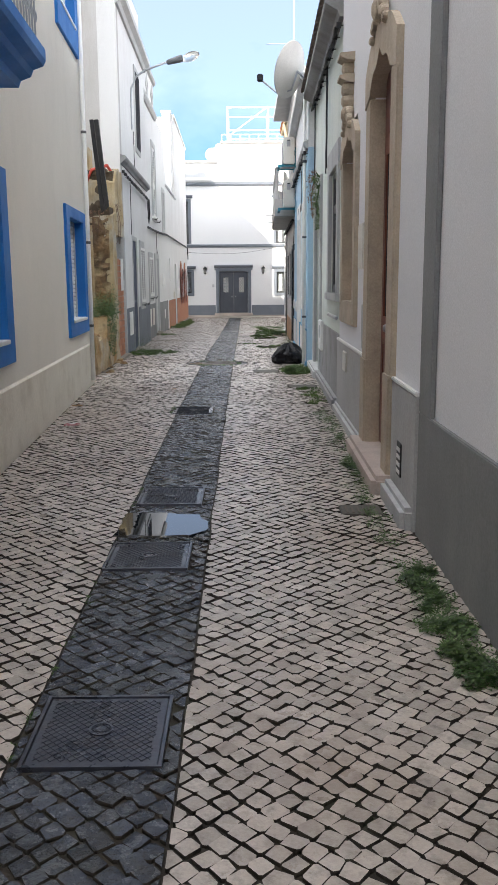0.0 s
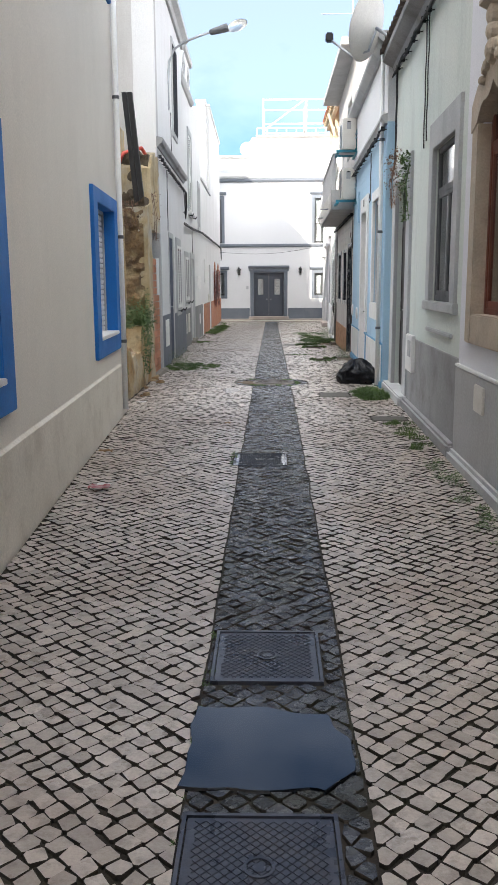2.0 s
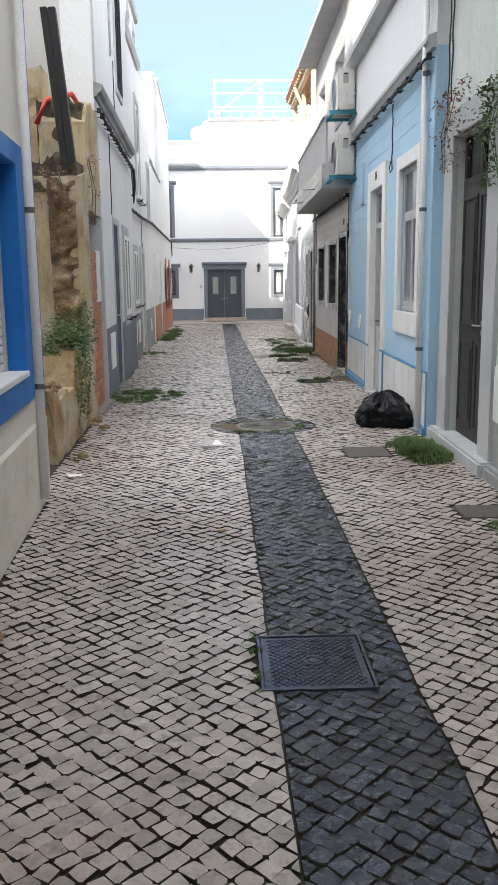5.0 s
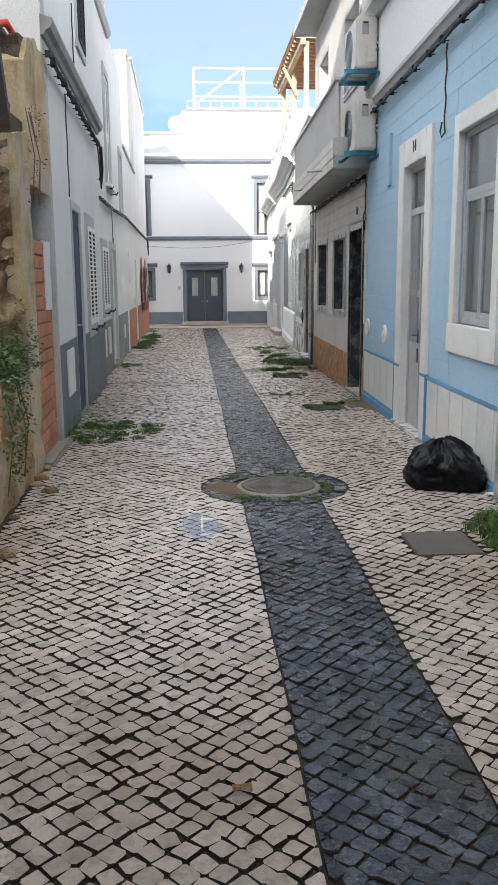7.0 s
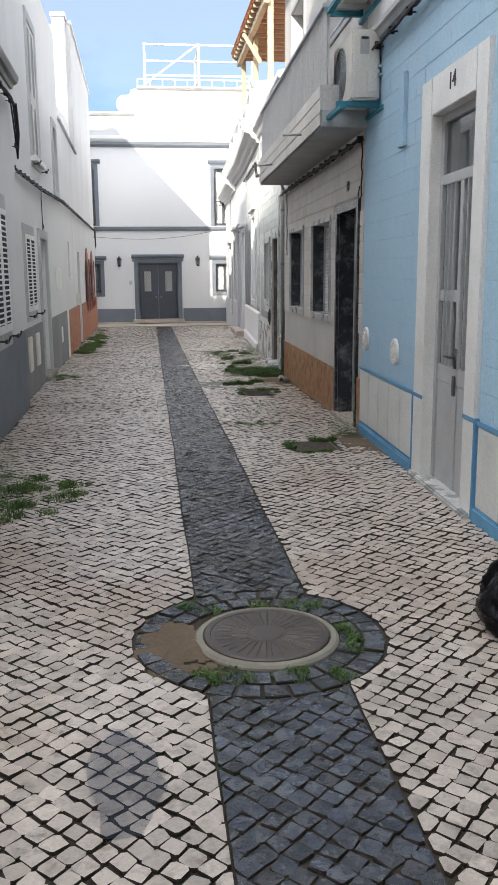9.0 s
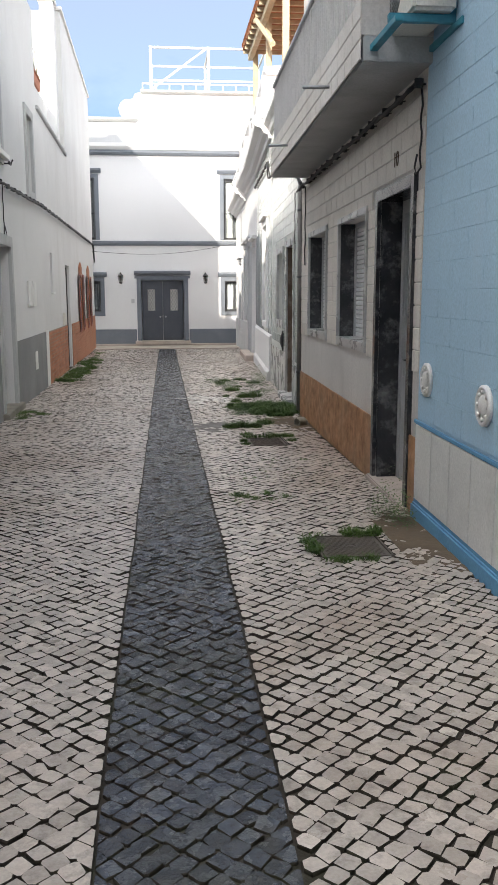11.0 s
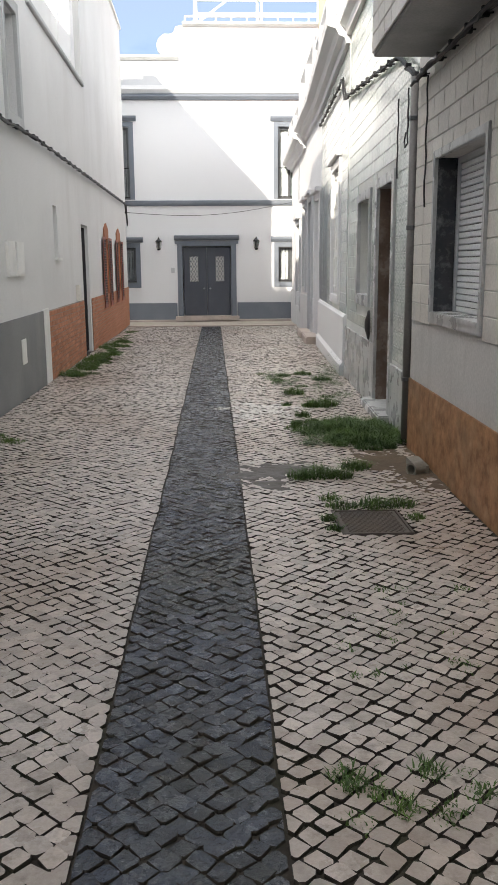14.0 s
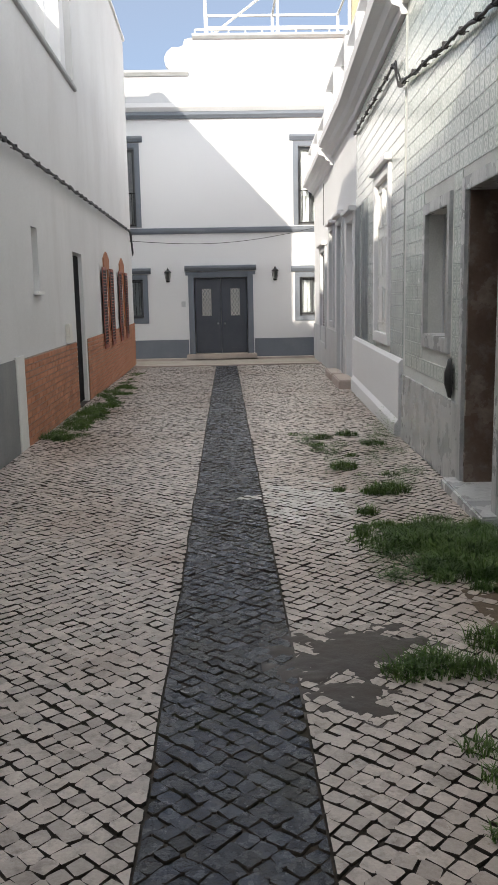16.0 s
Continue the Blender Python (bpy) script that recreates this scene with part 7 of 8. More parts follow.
def rubbish_bag():
    """A slumped sack, pulled into folds towards its knotted neck, with two torn ears."""
    bm = bmesh.new()
    bmesh.ops.create_icosphere(bm, subdivisions=5, radius=1.0)
    c = Vector((0.8, 15.02, gz(15.0)))
    for v in bm.verts:
        p = v.co.copy()
        a = math.atan2(p.y, p.x)
        up = max(0.0, p.z)
        fold = up * 0.1 * math.sin(a * 9 + 2.5 * noise.noise(p * 2)) + 0.05 * abs(noise.noise(p * 7))
        f = 1 + 0.22 * noise.noise(p * 1.2 + Vector((5, 0, 0))) - 0.16 * abs(noise.noise(p * 3)) - fold
        r = (1 - up ** 3) ** 0.7
        neck = max(0.0, p.z - 0.8)
        z = max(p.z, -0.45) * 0.22 * f + neck * 0.12
        v.co = c + Vector((p.x * 0.33 * f * (0.35 + 0.65 * r) - 0.05 * up, p.y * 0.36 * f * (0.35 + 0.65 * r), z + 0.1))
    for s, d in ((1, 0.09), (-1, 0.07)):
        base = c + Vector((-0.05, 0, 0.31))
        q = [base + Vector((0, -0.02, -0.06)), base + Vector((s * d, -0.03, 0.03)), base + Vector((s * d * 0.8, 0.04, 0.05)), base + Vector((0, 0.03, -0.05))]
        bm.faces.new([bm.verts.new(p) for p in q])
    solo("rubbish_bag", bm, bag_mat, "full black plastic rubbish bag slumped on the paving", "rubbish bag", True)


rubbish_bag()


def litter(x, y, mat, label, size, seed, category="litter"):
    bm = bmesh.new()
    bmesh.ops.create_grid(bm, x_segments=8, y_segments=6, size=1)
    for v in bm.verts:
        n_ = noise.noise(Vector((v.co.x * 2, v.co.y * 2, seed)))
        v.co = Vector((x + v.co.x * size, y + v.co.y * size * 0.55, gz(y) + 0.02 + (n_ + 0.4) * size * 0.35))
    bmesh.ops.solidify(bm, geom=bm.faces[:], thickness=0.003)
    solo("litter", bm, mat, label, category)


litter(-1.74, 8.42, wrap_red, "crumpled red and white drink carton", 0.075, 1, "carton")
litter(-1.72, 8.5, white_paint, "crumpled white wrapper", 0.05, 2, "wrapper")
litter(-1.94, 9.72, leaf_dry, "dry brown leaf", 0.06, 3, "leaf")
litter(-2.08, 12.72, white_paint, "scrap of white paper at the wall's foot", 0.06, 4, "paper")
litter(1.0, 14.55, white_paint, "scrap of white paper beside the bag", 0.06, 5, "paper")
litter(-0.95, 11.2, leaf_dry, "dry brown leaf", 0.03, 6, "leaf")
bm = bmesh.new()
lathe(bm, (1.13, 24.6, gz(24.6) + 0.045), [(0.05, 0), (0.05, 0.12), (0.036, 0.12), (0.036, 0.0)], 16, Vector((-0.75, -0.6, 0)))
box(bm, XYZ, 1.02, 1.24, 24.5, 24.95, gz(24.6) - 0.08, gz(24.6) + 0.06, bevel=0.06)
solo("drain_outlet", bm, concrete, "concrete drain outlet at the wall's foot", "drain")
bm = bmesh.new()
box(bm, XYZ, -7.5, 2.1, 43.55, 43.75, gz(43.6) - 0.1, gz(43.6) + 0.03, bevel=0.015)
tagged(solo("kerb", bm, pink_stone, "low pale stone kerb across the street's end", "kerb"), kind="structure")
bm = bmesh.new()
for y0, y1 in ((43.75, 46.2),):
    vs = [bm.verts.new(p) for p in ((-30, y0, gz(y0) + 0.006), (12, y0, gz(y0) + 0.006), (12, y1, gz(y1) + 0.006), (-30, y1, gz(y1) + 0.006))]
    bm.faces.new(vs)
tagged(solo("road", bm, road_mat, "worn pale paving of the cross street", "road"), kind="structure")
bm = bmesh.new()
box(bm, XYZ, -9, 7, 46.2, 46.52, gz(46) - 0.2, gz(46) + 0.06, bevel=0.02)
tagged(solo("kerb", bm, pink_stone, "pale stone kerb before the end house", "kerb"), kind="structure")


# ---- things on the walls ----
def street_lamp():
    t = thing("street_lamp", (-2.43, 19.35, 4.6), "grey street lamp on a curved bracket arm", "street lamp")
    arm = [(-2.43, 19.35, 4.75), (-2.42, 19.35, 5.3), (-2.4, 19.35, 5.6), (-2.3, 19.35, 5.82), (-2.12, 19.35, 5.94), (-1.85, 19.35, 6.04), (-1.6, 19.35, 6.12)]
    bm = bmesh.new()
    tube(bm, arm, 0.022, 10)
    part("arm", bm, galv, t, "", True)
    bm = bmesh.new()
    d = Vector((1, 0, 0.26)).normalized()
    lathe(bm, (-1.64, 19.35, 6.1), [(0.02, 0), (0.05, 0.02), (0.06, 0.1), (0.075, 0.3), (0.07, 0.36), (0.001, 0.37)], 16, d)
    part("housing", bm, alu_dark, t, "dark grey lamp housing", True)
    bm = bmesh.new()
    bmesh.ops.create_uvsphere(bm, u_segments=20, v_segments=12, radius=1)
    for v in bm.verts:
        p = v.co
        v.co = Vector((-1.12, 19.35, 6.22)) + Vector((p.x * 0.19, p.y * 0.12, p.z * 0.1 + p.x * 0.05))
    part("bowl", bm, lamp_glass, t, "clear domed lamp bowl", True)
    bm = bmesh.new()
    for z in (4.8, 5.2):
        box(bm, L3, 19.3, 19.4, 0, 0.03, z, z + 0.05)
    part("clamp", bm, galv, t)


street_lamp()


def pipe(pts, r, mat, label, clips=(), name="downpipe"):
    t = thing(name, pts[-1], label, "downpipe")
    bm = bmesh.new()
    tube(bm, pts, r, 12)
    part("pipe", bm, mat, t, "", True)
    for z in clips:
        bm = bmesh.new()
        lathe(bm, (pts[-1][0], pts[-1][1], z), [(r * 1.12, 0), (r * 1.2, 0.005), (r * 1.2, 0.03), (r * 1.12, 0.035)], 12)
        part("clip", bm, alu_dark, t)


p = L1(11.9, 0.05, 0)
pipe([(p.x, p.y, 8.2), (p.x, p.y, 2.0), (p.x, p.y, 0.16)], 0.032, white_paint, "white downpipe on the cream wall", (0.9, 2.02, 3.45, 5.1, 6.6))
p, q = R4(14.46, 0.05, 0), R4(14.52, 0.05, 0)
pipe([(q.x, q.y, 4.6), (q.x, q.y, 3.02), (p.x, p.y, 2.84), (p.x, p.y, 0.12)], 0.03, white_paint, "white downpipe between the green and blue houses", (0.9, 2.2, 3.4))
p = R6(25.66, 0.06, 0)
pipe([(p.x, p.y, 2.93), (p.x, p.y, 1.5), (p.x, p.y, 0.0)], 0.04, old_pipe, "dark grey downpipe beside the tiled wall", (0.5, 1.75, 2.6))


def cable(W, stretch, sag, mat, label, strands=2, clips=0.3, r=0.011, seed=0):
    """A bundle of cables clipped along a wall; stretch: (y, z) corners."""
    rnd = random.Random(seed)
    t = thing("cable_run", W(stretch[0][0], 0.04, stretch[0][1]), label, "cable")
    for s in range(strands):
        pts = []
        for (ya, za), (yb, zb) in zip(stretch, stretch[1:]):
            n = max(2, int(abs(yb - ya) / 0.12))
            for i in range(n):
                f = i / n
                u = (yb - ya) * f
                pts.append(W(ya + u, 0.045 + 0.02 * s + 0.008 * math.sin(u * 5 + s), za + (zb - za) * f - sag * 0.5 * abs(math.sin(u * math.pi / (clips * 2) + s)) - 0.016 * s + rnd.uniform(-0.012, 0.012)))
        pts.append(W(stretch[-1][0], 0.05, stretch[-1][1]))
        bm = bmesh.new()
        tube(bm, pts, r, 6)
        part("cable", bm, mat, t, "", True)
    y = stretch[0][0]
    first = None
    while y < stretch[-1][0]:
        z = float(np.interp(y, [a for a, b in stretch], [b for a, b in stretch]))
        if first is None:
            bm = bmesh.new()
            tube(bm, [W(y, 0, z - 0.02), W(y, 0.09, z - 0.03)], 0.006, 6)
            box(bm, W, y - 0.012, y + 0.012, 0.03, 0.08, z - 0.045, z + 0.015, bevel=0.004)
            first, fp = part("bracket", bm, iron_black, t), W(y, 0, z)
        else:
            copies(first, [W(y, 0, z) - fp])
        y += clips * rnd.uniform(0.8, 1.25)


cable(L3, [(17.15, 3.62), (18.0, 3.6), (22.1, 3.58), (22.45, 2.98)], 0.03, cable_black, "black cables on iron brackets under a ledge", 4, 0.36, 0.01, 1)
cable(L4, [(22.5, 2.95), (26.4, 3.0), (30.3, 3.12)], 0.02, cable_black, "black cable bundle on the white wall", 3, 0.5, 0.012, 2)
cable(L5, [(30.3, 3.12), (37, 3.16), (43.6, 3.2), (44.3, 2.6)], 0.02, cable_black, "black cable bundle on the white wall", 3, 0.55, 0.012, 3)
cable(R4, [(14.35, 3.55), (19.85, 3.55)], 0.02, cable_black, "black cables clipped under a ledge", 3, 0.45, 0.011, 4)
cable(R3, [(9.6, 4.16), (14.25, 4.18)], 0.02, cable_black, "black cables clipped under the eave", 3, 0.4, 0.01, 5)
cable(R5, [(19.95, 2.88), (25.55, 2.88)], 0.025, cable_black, "tangled black cables under the balcony", 4, 0.4, 0.012, 6)
cable(R6, [(25.65, 2.95), (26.6, 3.3), (30.75, 3.72)], 0.02, cable_black, "black cables clipped to the tiled wall", 2, 0.5, 0.014, 7)
cable(R7, [(30.85, 3.72), (31.3, 4.05), (36.2, 4.15)], 0.02, cable_black, "black cables under the cornice", 2, 0.6, 0.012, 8)


def wire(pts, r, mat, label, name="wire"):
    bm = bmesh.new()
    tube(bm, pts, r, 6)
    solo(name, bm, mat, label, "wire", True)


def drop(W, y, z0, z1, n=0.02, wob=0.02, label="thin black wire hanging on the wall", hook=False):
    pts = [W(y + wob * math.sin(i * 1.7), n, z0 + (z1 - z0) * i / 10) for i in range(11)]
    if hook:
        pts += [W(y + 0.05, n + 0.01, z1 - 0.03), W(y + 0.1, n + 0.01, z1 + 0.02), W(y + 0.08, n, z1 + 0.1)]
    wire(pts, 0.007, cable_black, label)


drop(R4, 16.28, 3.5, 2.8, hook=True)
drop(R3, 11.6, 4.2, 2.95)
drop(R3, 11.75, 4.2, 2.9)
drop(R3, 14.2, 4.2, 2.9)
drop(R3, 14.1, 4.2, 3.1)
drop(R5, 25.2, 2.85, 1.9, label="thin grey wire on the clad wall")
drop(R5, 19.98, 2.9, 2.35, hook=True)
drop(R6, 26.7, 2.95, 2.25)
drop(R6, 26.2, 2.95, 2.5, hook=True)
drop(L4, 26.3, 3.0, 2.35, hook=True)
drop(L3, 18.6, 3.55, 2.5)
drop(L3, 19.6, 4.75, 3.95)
drop(R8, 43.0, 4.2, 3.2)
pts = [Vector((-2.95 + 5.0 * f, 44.6 + 1.2 * f, 3.0 + 0.35 * f - 0.22 * math.sin(math.pi * f))) for f in np.linspace(0, 1, 24)]
wire(pts, 0.008, cable_black, "thin cable strung across the street's end")


def air_conditioner(y0, x0, z0, z1):
    """An outdoor unit: casing, fan grille towards the street, service cover, two bracket arms."""
    y1, x1 = y0 + 0.78, x0 + 0.25
    t = thing("air_conditioner", ((x0 + x1) / 2, (y0 + y1) / 2, z0), "off-white outdoor air conditioner on blue steel brackets", "air conditioner", "wall air conditioners")
    part("casing", boxes(XYZ, [(x0, x1, y0, y1, z0, z1)], 0.018), beige_plastic, t)
    c = Vector((x0 - 0.004, y0 + 0.46, (z0 + z1) / 2))
    bm = bmesh.new()
    for r in np.linspace(0.05, 0.23, 7):
        ring = [c + Vector((0, r * math.cos(a), r * math.sin(a))) for a in np.linspace(0, 2 * math.pi, 25)]
        tube(bm, ring, 0.004, 5, False)
    for k in range(8):
        a = k * math.pi / 4
        tube(bm, [c, c + Vector((0, 0.23 * math.cos(a), 0.23 * math.sin(a)))], 0.004, 5)
    g = part("fan_grille", bm, galv, t, "round grey fan grille")
    # flat dark disc whose colour stands for the shaded hollow behind the grille
    bm = bmesh.new()
    lathe(bm, c + Vector((0.006, 0, 0)), [(0.235, 0), (0.235, 0.003), (0.001, 0.003)], 24, Vector((-1, 0, 0)))
    part("fan_recess", bm, alu_dark, g)
    part("service_cover", boxes(XYZ, [(x0 + 0.12, x1 - 0.03, y0 - 0.022, y0 + 0.004, z0 + 0.05, z0 + 0.24)], 0.012), beige_plastic, t)
    part("label_plate", boxes(XYZ, [(x0 + 0.07, x0 + 0.15, y0 - 0.003, y0 + 0.004, z1 - 0.2, z1 - 0.06)], 0.002), label_grey, t)
    part("grip", boxes(XYZ, [(x0 + 0.08, x0 + 0.14, y0 - 0.006, y0 + 0.004, z1 - 0.08, z1 - 0.06)], 0.002), iron_black, t)
    wall_x = 1.13
    for y in (y0 + 0.06, y1 - 0.1):
        pieces("bracket", XYZ, [(x0 - 0.12, wall_x, y, y + 0.04, z0 - 0.05, z0 - 0.004), (wall_x - 0.04, wall_x, y, y + 0.04, z0 - 0.004, z0 + 0.36)], bracket_blue, t, "teal blue steel bracket", 0.003)
    pieces("bracket_rail", XYZ, [(x0 - 0.12, x0 - 0.07, y0 - 0.08, y1 + 0.02, z0 - 0.09, z0 - 0.052), (x1 + 0.0, x1 + 0.05, y0 - 0.08, y1 + 0.02, z0 - 0.09, z0 - 0.052)], bracket_blue, t, "", 0.003)
    for k, dz in enumerate((0.2, 0.27)):
        bm = bmesh.new()
        tube(bm, [(x1 - 0.02, y0 + 0.02, z0 + dz), (x1 + 0.06, y0 - 0.05, z0 + dz + 0.01), (wall_x + 0.0, y0 - 0.06, z0 + dz + 0.05)], 0.016, 8)
        part("refrigerant_pipe", bm, sky_blue, t, "", True)


air_conditioner(19.3, 0.86, 3.1, 3.67)
air_conditioner(19.35, 0.86, 4.02, 4.58)


def satellite_dish():
    c = Vector((0.8, 14.1, 4.72))
    t = thing("satellite_dish", (0.9, 13.8, 4.4), "pale grey satellite dish on a bent arm above the eave", "satellite dish")
    ax = Vector((-0.8, 0.5, 0.3)).normalized()
    bm = bmesh.new()
    prof = [(0.41 * s, 0.1 * s * s) for s in np.linspace(0.02, 1, 12)]
    lathe(bm, c, prof + [(0.425, 0.102), (0.42, 0.09)] + [(r, h - 0.012) for r, h in prof[::-1]], 36, ax)
    part("dish", bm, dish_grey, t, "", True)
    bm = bmesh.new()
    a = c - Vector((0, 0, 0.4))
    tube(bm, [c - ax * 0.05, a + ax * 0.12 + Vector((0.05, 0, 0.1)), a + ax * 0.3, a + ax * 0.62 + Vector((0, 0, 0.14))], 0.016, 8)
    part("feed_arm", bm, galv, t, "", True)
    part("receiver", boxes(XYZ, [(*(lambda p: (p.x - 0.05, p.x + 0.05, p.y - 0.05, p.y + 0.05, p.z - 0.05, p.z + 0.06))(a + ax * 0.66 + Vector((0, 0, 0.17))),)], 0.015), iron_black, t, "black receiver head")
    bm = bmesh.new()
    tube(bm, [c - ax * 0.04, c - ax * 0.16 + Vector((0.02, 0, -0.06)), (0.98, 13.75, 4.5), (1.15, 13.7, 4.45)], 0.02, 8)
    part("mount", bm, galv, t, "", True)


satellite_dish()


def aerial():
    t = thing("tv_aerial", (1.3, 21.5, 6.1), "thin rooftop television aerial", "aerial")
    bm = bmesh.new()
    tube(bm, [(1.2, 21.5, 6.1), (1.2, 21.5, 8.6)], 0.016, 8)
    part("mast", bm, galv, t)
    bm = bmesh.new()
    tube(bm, [(0.65, 21.4, 8.2), (1.4, 21.5, 8.25)], 0.01, 6)
    for k in range(8):
        x = 0.68 + k * 0.09
        tube(bm, [(x, 21.15, 8.2 + k * 0.006), (x, 21.65, 8.2 + k * 0.006)], 0.005, 5)
    part("boom", bm, galv, t)
    bm = bmesh.new()
    tube(bm, [(0.55, 21.45, 7.0), (1.2, 21.5, 7.02)], 0.01, 6)
    part("cross_bar", bm, galv, t)


aerial()


def wall_lantern(x, z):
    t = thing("wall_lantern", (x, 46.4, z), "black iron wall lantern beside the grey door", "lantern", "lanterns beside the door")
    y = 46.33
    bm = bmesh.new()
    lathe(bm, (x, y, z - 0.17), [(0.03, 0), (0.055, 0.03), (0.06, 0.05), (0.05, 0.052)], 6)
    lathe(bm, (x, y, z + 0.1), [(0.1, 0), (0.105, 0.012), (0.06, 0.06), (0.035, 0.075), (0.03, 0.1), (0.012, 0.13), (0.001, 0.15)], 6)
    for k in range(6):
        a = k * math.pi / 3
        tube(bm, [(x + 0.056 * math.cos(a), y + 0.056 * math.sin(a), z - 0.12), (x + 0.09 * math.cos(a), y + 0.09 * math.sin(a), z + 0.1)], 0.006, 5)
    part("cage", bm, iron_black, t)
    bm = bmesh.new()
    lathe(bm, (x, y, z - 0.12), [(0.05, 0), (0.084, 0.22), (0.001, 0.22)], 6)
    part("glass", bm, lamp_glass, t)
    bm = bmesh.new()
    tube(bm, [(x, 46.5, z + 0.05), (x, 46.44, z + 0.12), (x, 46.38, z + 0.16), (x, y, z + 0.2)], 0.01, 6)
    box(bm, XYZ, x - 0.04, x + 0.04, 46.48, 46.498, z - 0.1, z + 0.12)
    part("bracket", bm, iron_black, t)


wall_lantern(-2.12, 2.1)
wall_lantern(0.98, 2.1)


def tile_pergola():
    """A clay tile roof on pale timbers above the tiled house."""
    t = thing("pergola", (1.75, 31, 4.75), "clay tile pergola roof on pale timber posts", "pergola")
    for y in (30.9, 33.5, 36.2):
        part("post", boxes(XYZ, [(1.72, 1.84, y, y + 0.12, 4.76, 7.3)], 0.006), pale_timber, t)
    part("beam", boxes(XYZ, [(1.62, 1.74, 30.8, 36.5, 7.2, 7.34)], 0.006), pale_timber, t)
    first = None
    for i in range(15):
        y = 30.8 + i * 0.4
        if first is None:
            bm = bmesh.new()
            bmesh_rows = [(1.5, 3.6, y, y + 0.06, 7.34, 7.42)]
            for r in bmesh_rows:
                box(bm, XYZ, *r)
            first = part("rafter", bm, pale_timber, t)
        else:
            copies(first, [(0, 0.4 * i, 0)])
    bm = bmesh.new()
    ring = [(0.1 * math.cos(a), 0.07 * math.sin(a)) for a in np.linspace(0, math.pi, 7)]
    rows = [[bm.verts.new((x, 30.85 + p, 7.46 + q)) for p, q in ring] for x in (1.45, 3.6)]
    for i in range(6):
        bm.faces.new((rows[0][i], rows[0][i + 1], rows[1][i + 1], rows[1][i]))
    bmesh.ops.solidify(bm, geom=bm.faces[:], thickness=0.015)
    f = part("roof_tile", bm, roof_tile, t)
    copies(f, [(0, 0.2 * i, 0) for i in range(1, 28)])
    part("tile_bed", boxes(XYZ, [(1.48, 3.6, 30.75, 36.5, 7.43, 7.45)]), roof_tile, t)
    bm = bmesh.new()
    tube(bm, [(1.55, 31.0, 6.1), (1.5, 33.5, 7.25)], 0.05, 8)
    part("brace", bm, pale_timber, t)


tile_pergola()


def flower_box():
    t = thing("flower_pot", (-2.95, 33.2, 5.95), "terracotta trough with dry plants on the terrace rail", "flower pot")
    part("trough", boxes(L5, [(32.6, 33.8, -0.46, -0.3, 5.78, 5.98), (32.57, 33.83, -0.48, -0.28, 5.98, 6.02)], 0.012), terracotta_pot, t)
    rnd = random.Random(4)
    bm = bmesh.new()
    for k in range(26):
        p = L5(rnd.uniform(32.65, 33.75), -0.38, 6.0)
        tube(bm, [p, p + Vector((rnd.uniform(-0.08, 0.08), rnd.uniform(-0.1, 0.1), rnd.uniform(0.15, 0.42)))], 0.006, 4)
    part("stems", bm, dry_mat, t)
    bm = bmesh.new()
    for k in range(6):
        p = L5(32.7 + 0.19 * k, -0.38, 6.0)
        leafy(bm, p.x, p.y, 0.12, 0.2, 26, rnd, 6.0, 0.04)
    part("leaves", bm, leaf_mat, t, fix=False)


flower_box()


def hanging_plant(W, y0, y1, z0, z1, mat, n, label, seed, size=0.03):
    rnd = random.Random(seed)
    bm = bmesh.new()
    for k in range(n):
        y = rnd.uniform(y0, y1)
        z = z1 - (z1 - z0) * rnd.random() ** 1.5
        p = W(y, 0.03 + 0.1 * rnd.random() * (1 if z > z0 + (z1 - z0) * 0.4 else 0.6), z)
        b = rnd.uniform(0, 6.283)
        d = Vector((math.cos(b), math.sin(b), rnd.uniform(-1, 0.4))) * size * rnd.uniform(0.6, 1.4)
        s = d.cross(Vector((rnd.uniform(-1, 1), rnd.uniform(-1, 1), 1))).normalized() * size * 0.35
        v = [bm.verts.new(c) for c in (p, p + d * 0.5 + s, p + d, p + d * 0.5 - s)]
        bm.faces.new((v[0], v[1], v[2])), bm.faces.new((v[0], v[2], v[3]))
    for k in range(3):
        y = rnd.uniform(y0, y1)
        tube(bm, [W(y, 0.02, z1), W(y + rnd.uniform(-0.1, 0.1), 0.08, (z0 + z1) / 2), W(y + rnd.uniform(-0.15, 0.15), 0.05, z0)], 0.004, 4)
    ob = part("climbing_plant", bm, mat, None, label, fix=False)
    tagged(ob, label, "plant", kind="stuff")


hanging_plant(R3, 12.5, 12.95, 2.25, 2.98, leaf_mat, 420, "green ivy hanging over a door lintel", 1, 0.035)
hanging_plant(R3, 13.3, 14.5, 2.5, 3.15, dry_mat, 420, "dry brown creeper above a doorway", 2, 0.03)
weed_patch([(-2.5, 15.1, 0.24, 0.4, 700), (-2.42, 14.7, 0.2, 0.25, 500), (-2.36, 15.42, 0.14, 0.5, 300), (-2.55, 13.9, 0.22, 0.12, 400)], "bushy green weed growing out of the broken wall", leaf=True, base=0.96)
hanging_plant(L2, 14.3, 14.9, 0.25, 1.0, leaf_mat, 520, "trailing ivy on the broken low wall", 4, 0.03)
hanging_plant(Flat(13.32), -2.75, -2.4, 0.4, 1.1, leaf_mat, 420, "dark green creeper in the wall's broken end", 6, 0.03)
hanging_plant(Flat(15.45), -2.75, -2.4, 2.35, 2.75, dry_mat, 160, "dry stalks hanging over the broken pier", 7, 0.03)
hanging_plant(L2, 15.6, 16.2, 2.2, 2.9, dry_mat, 160, "dry creeper over the broken pier", 5, 0.02)


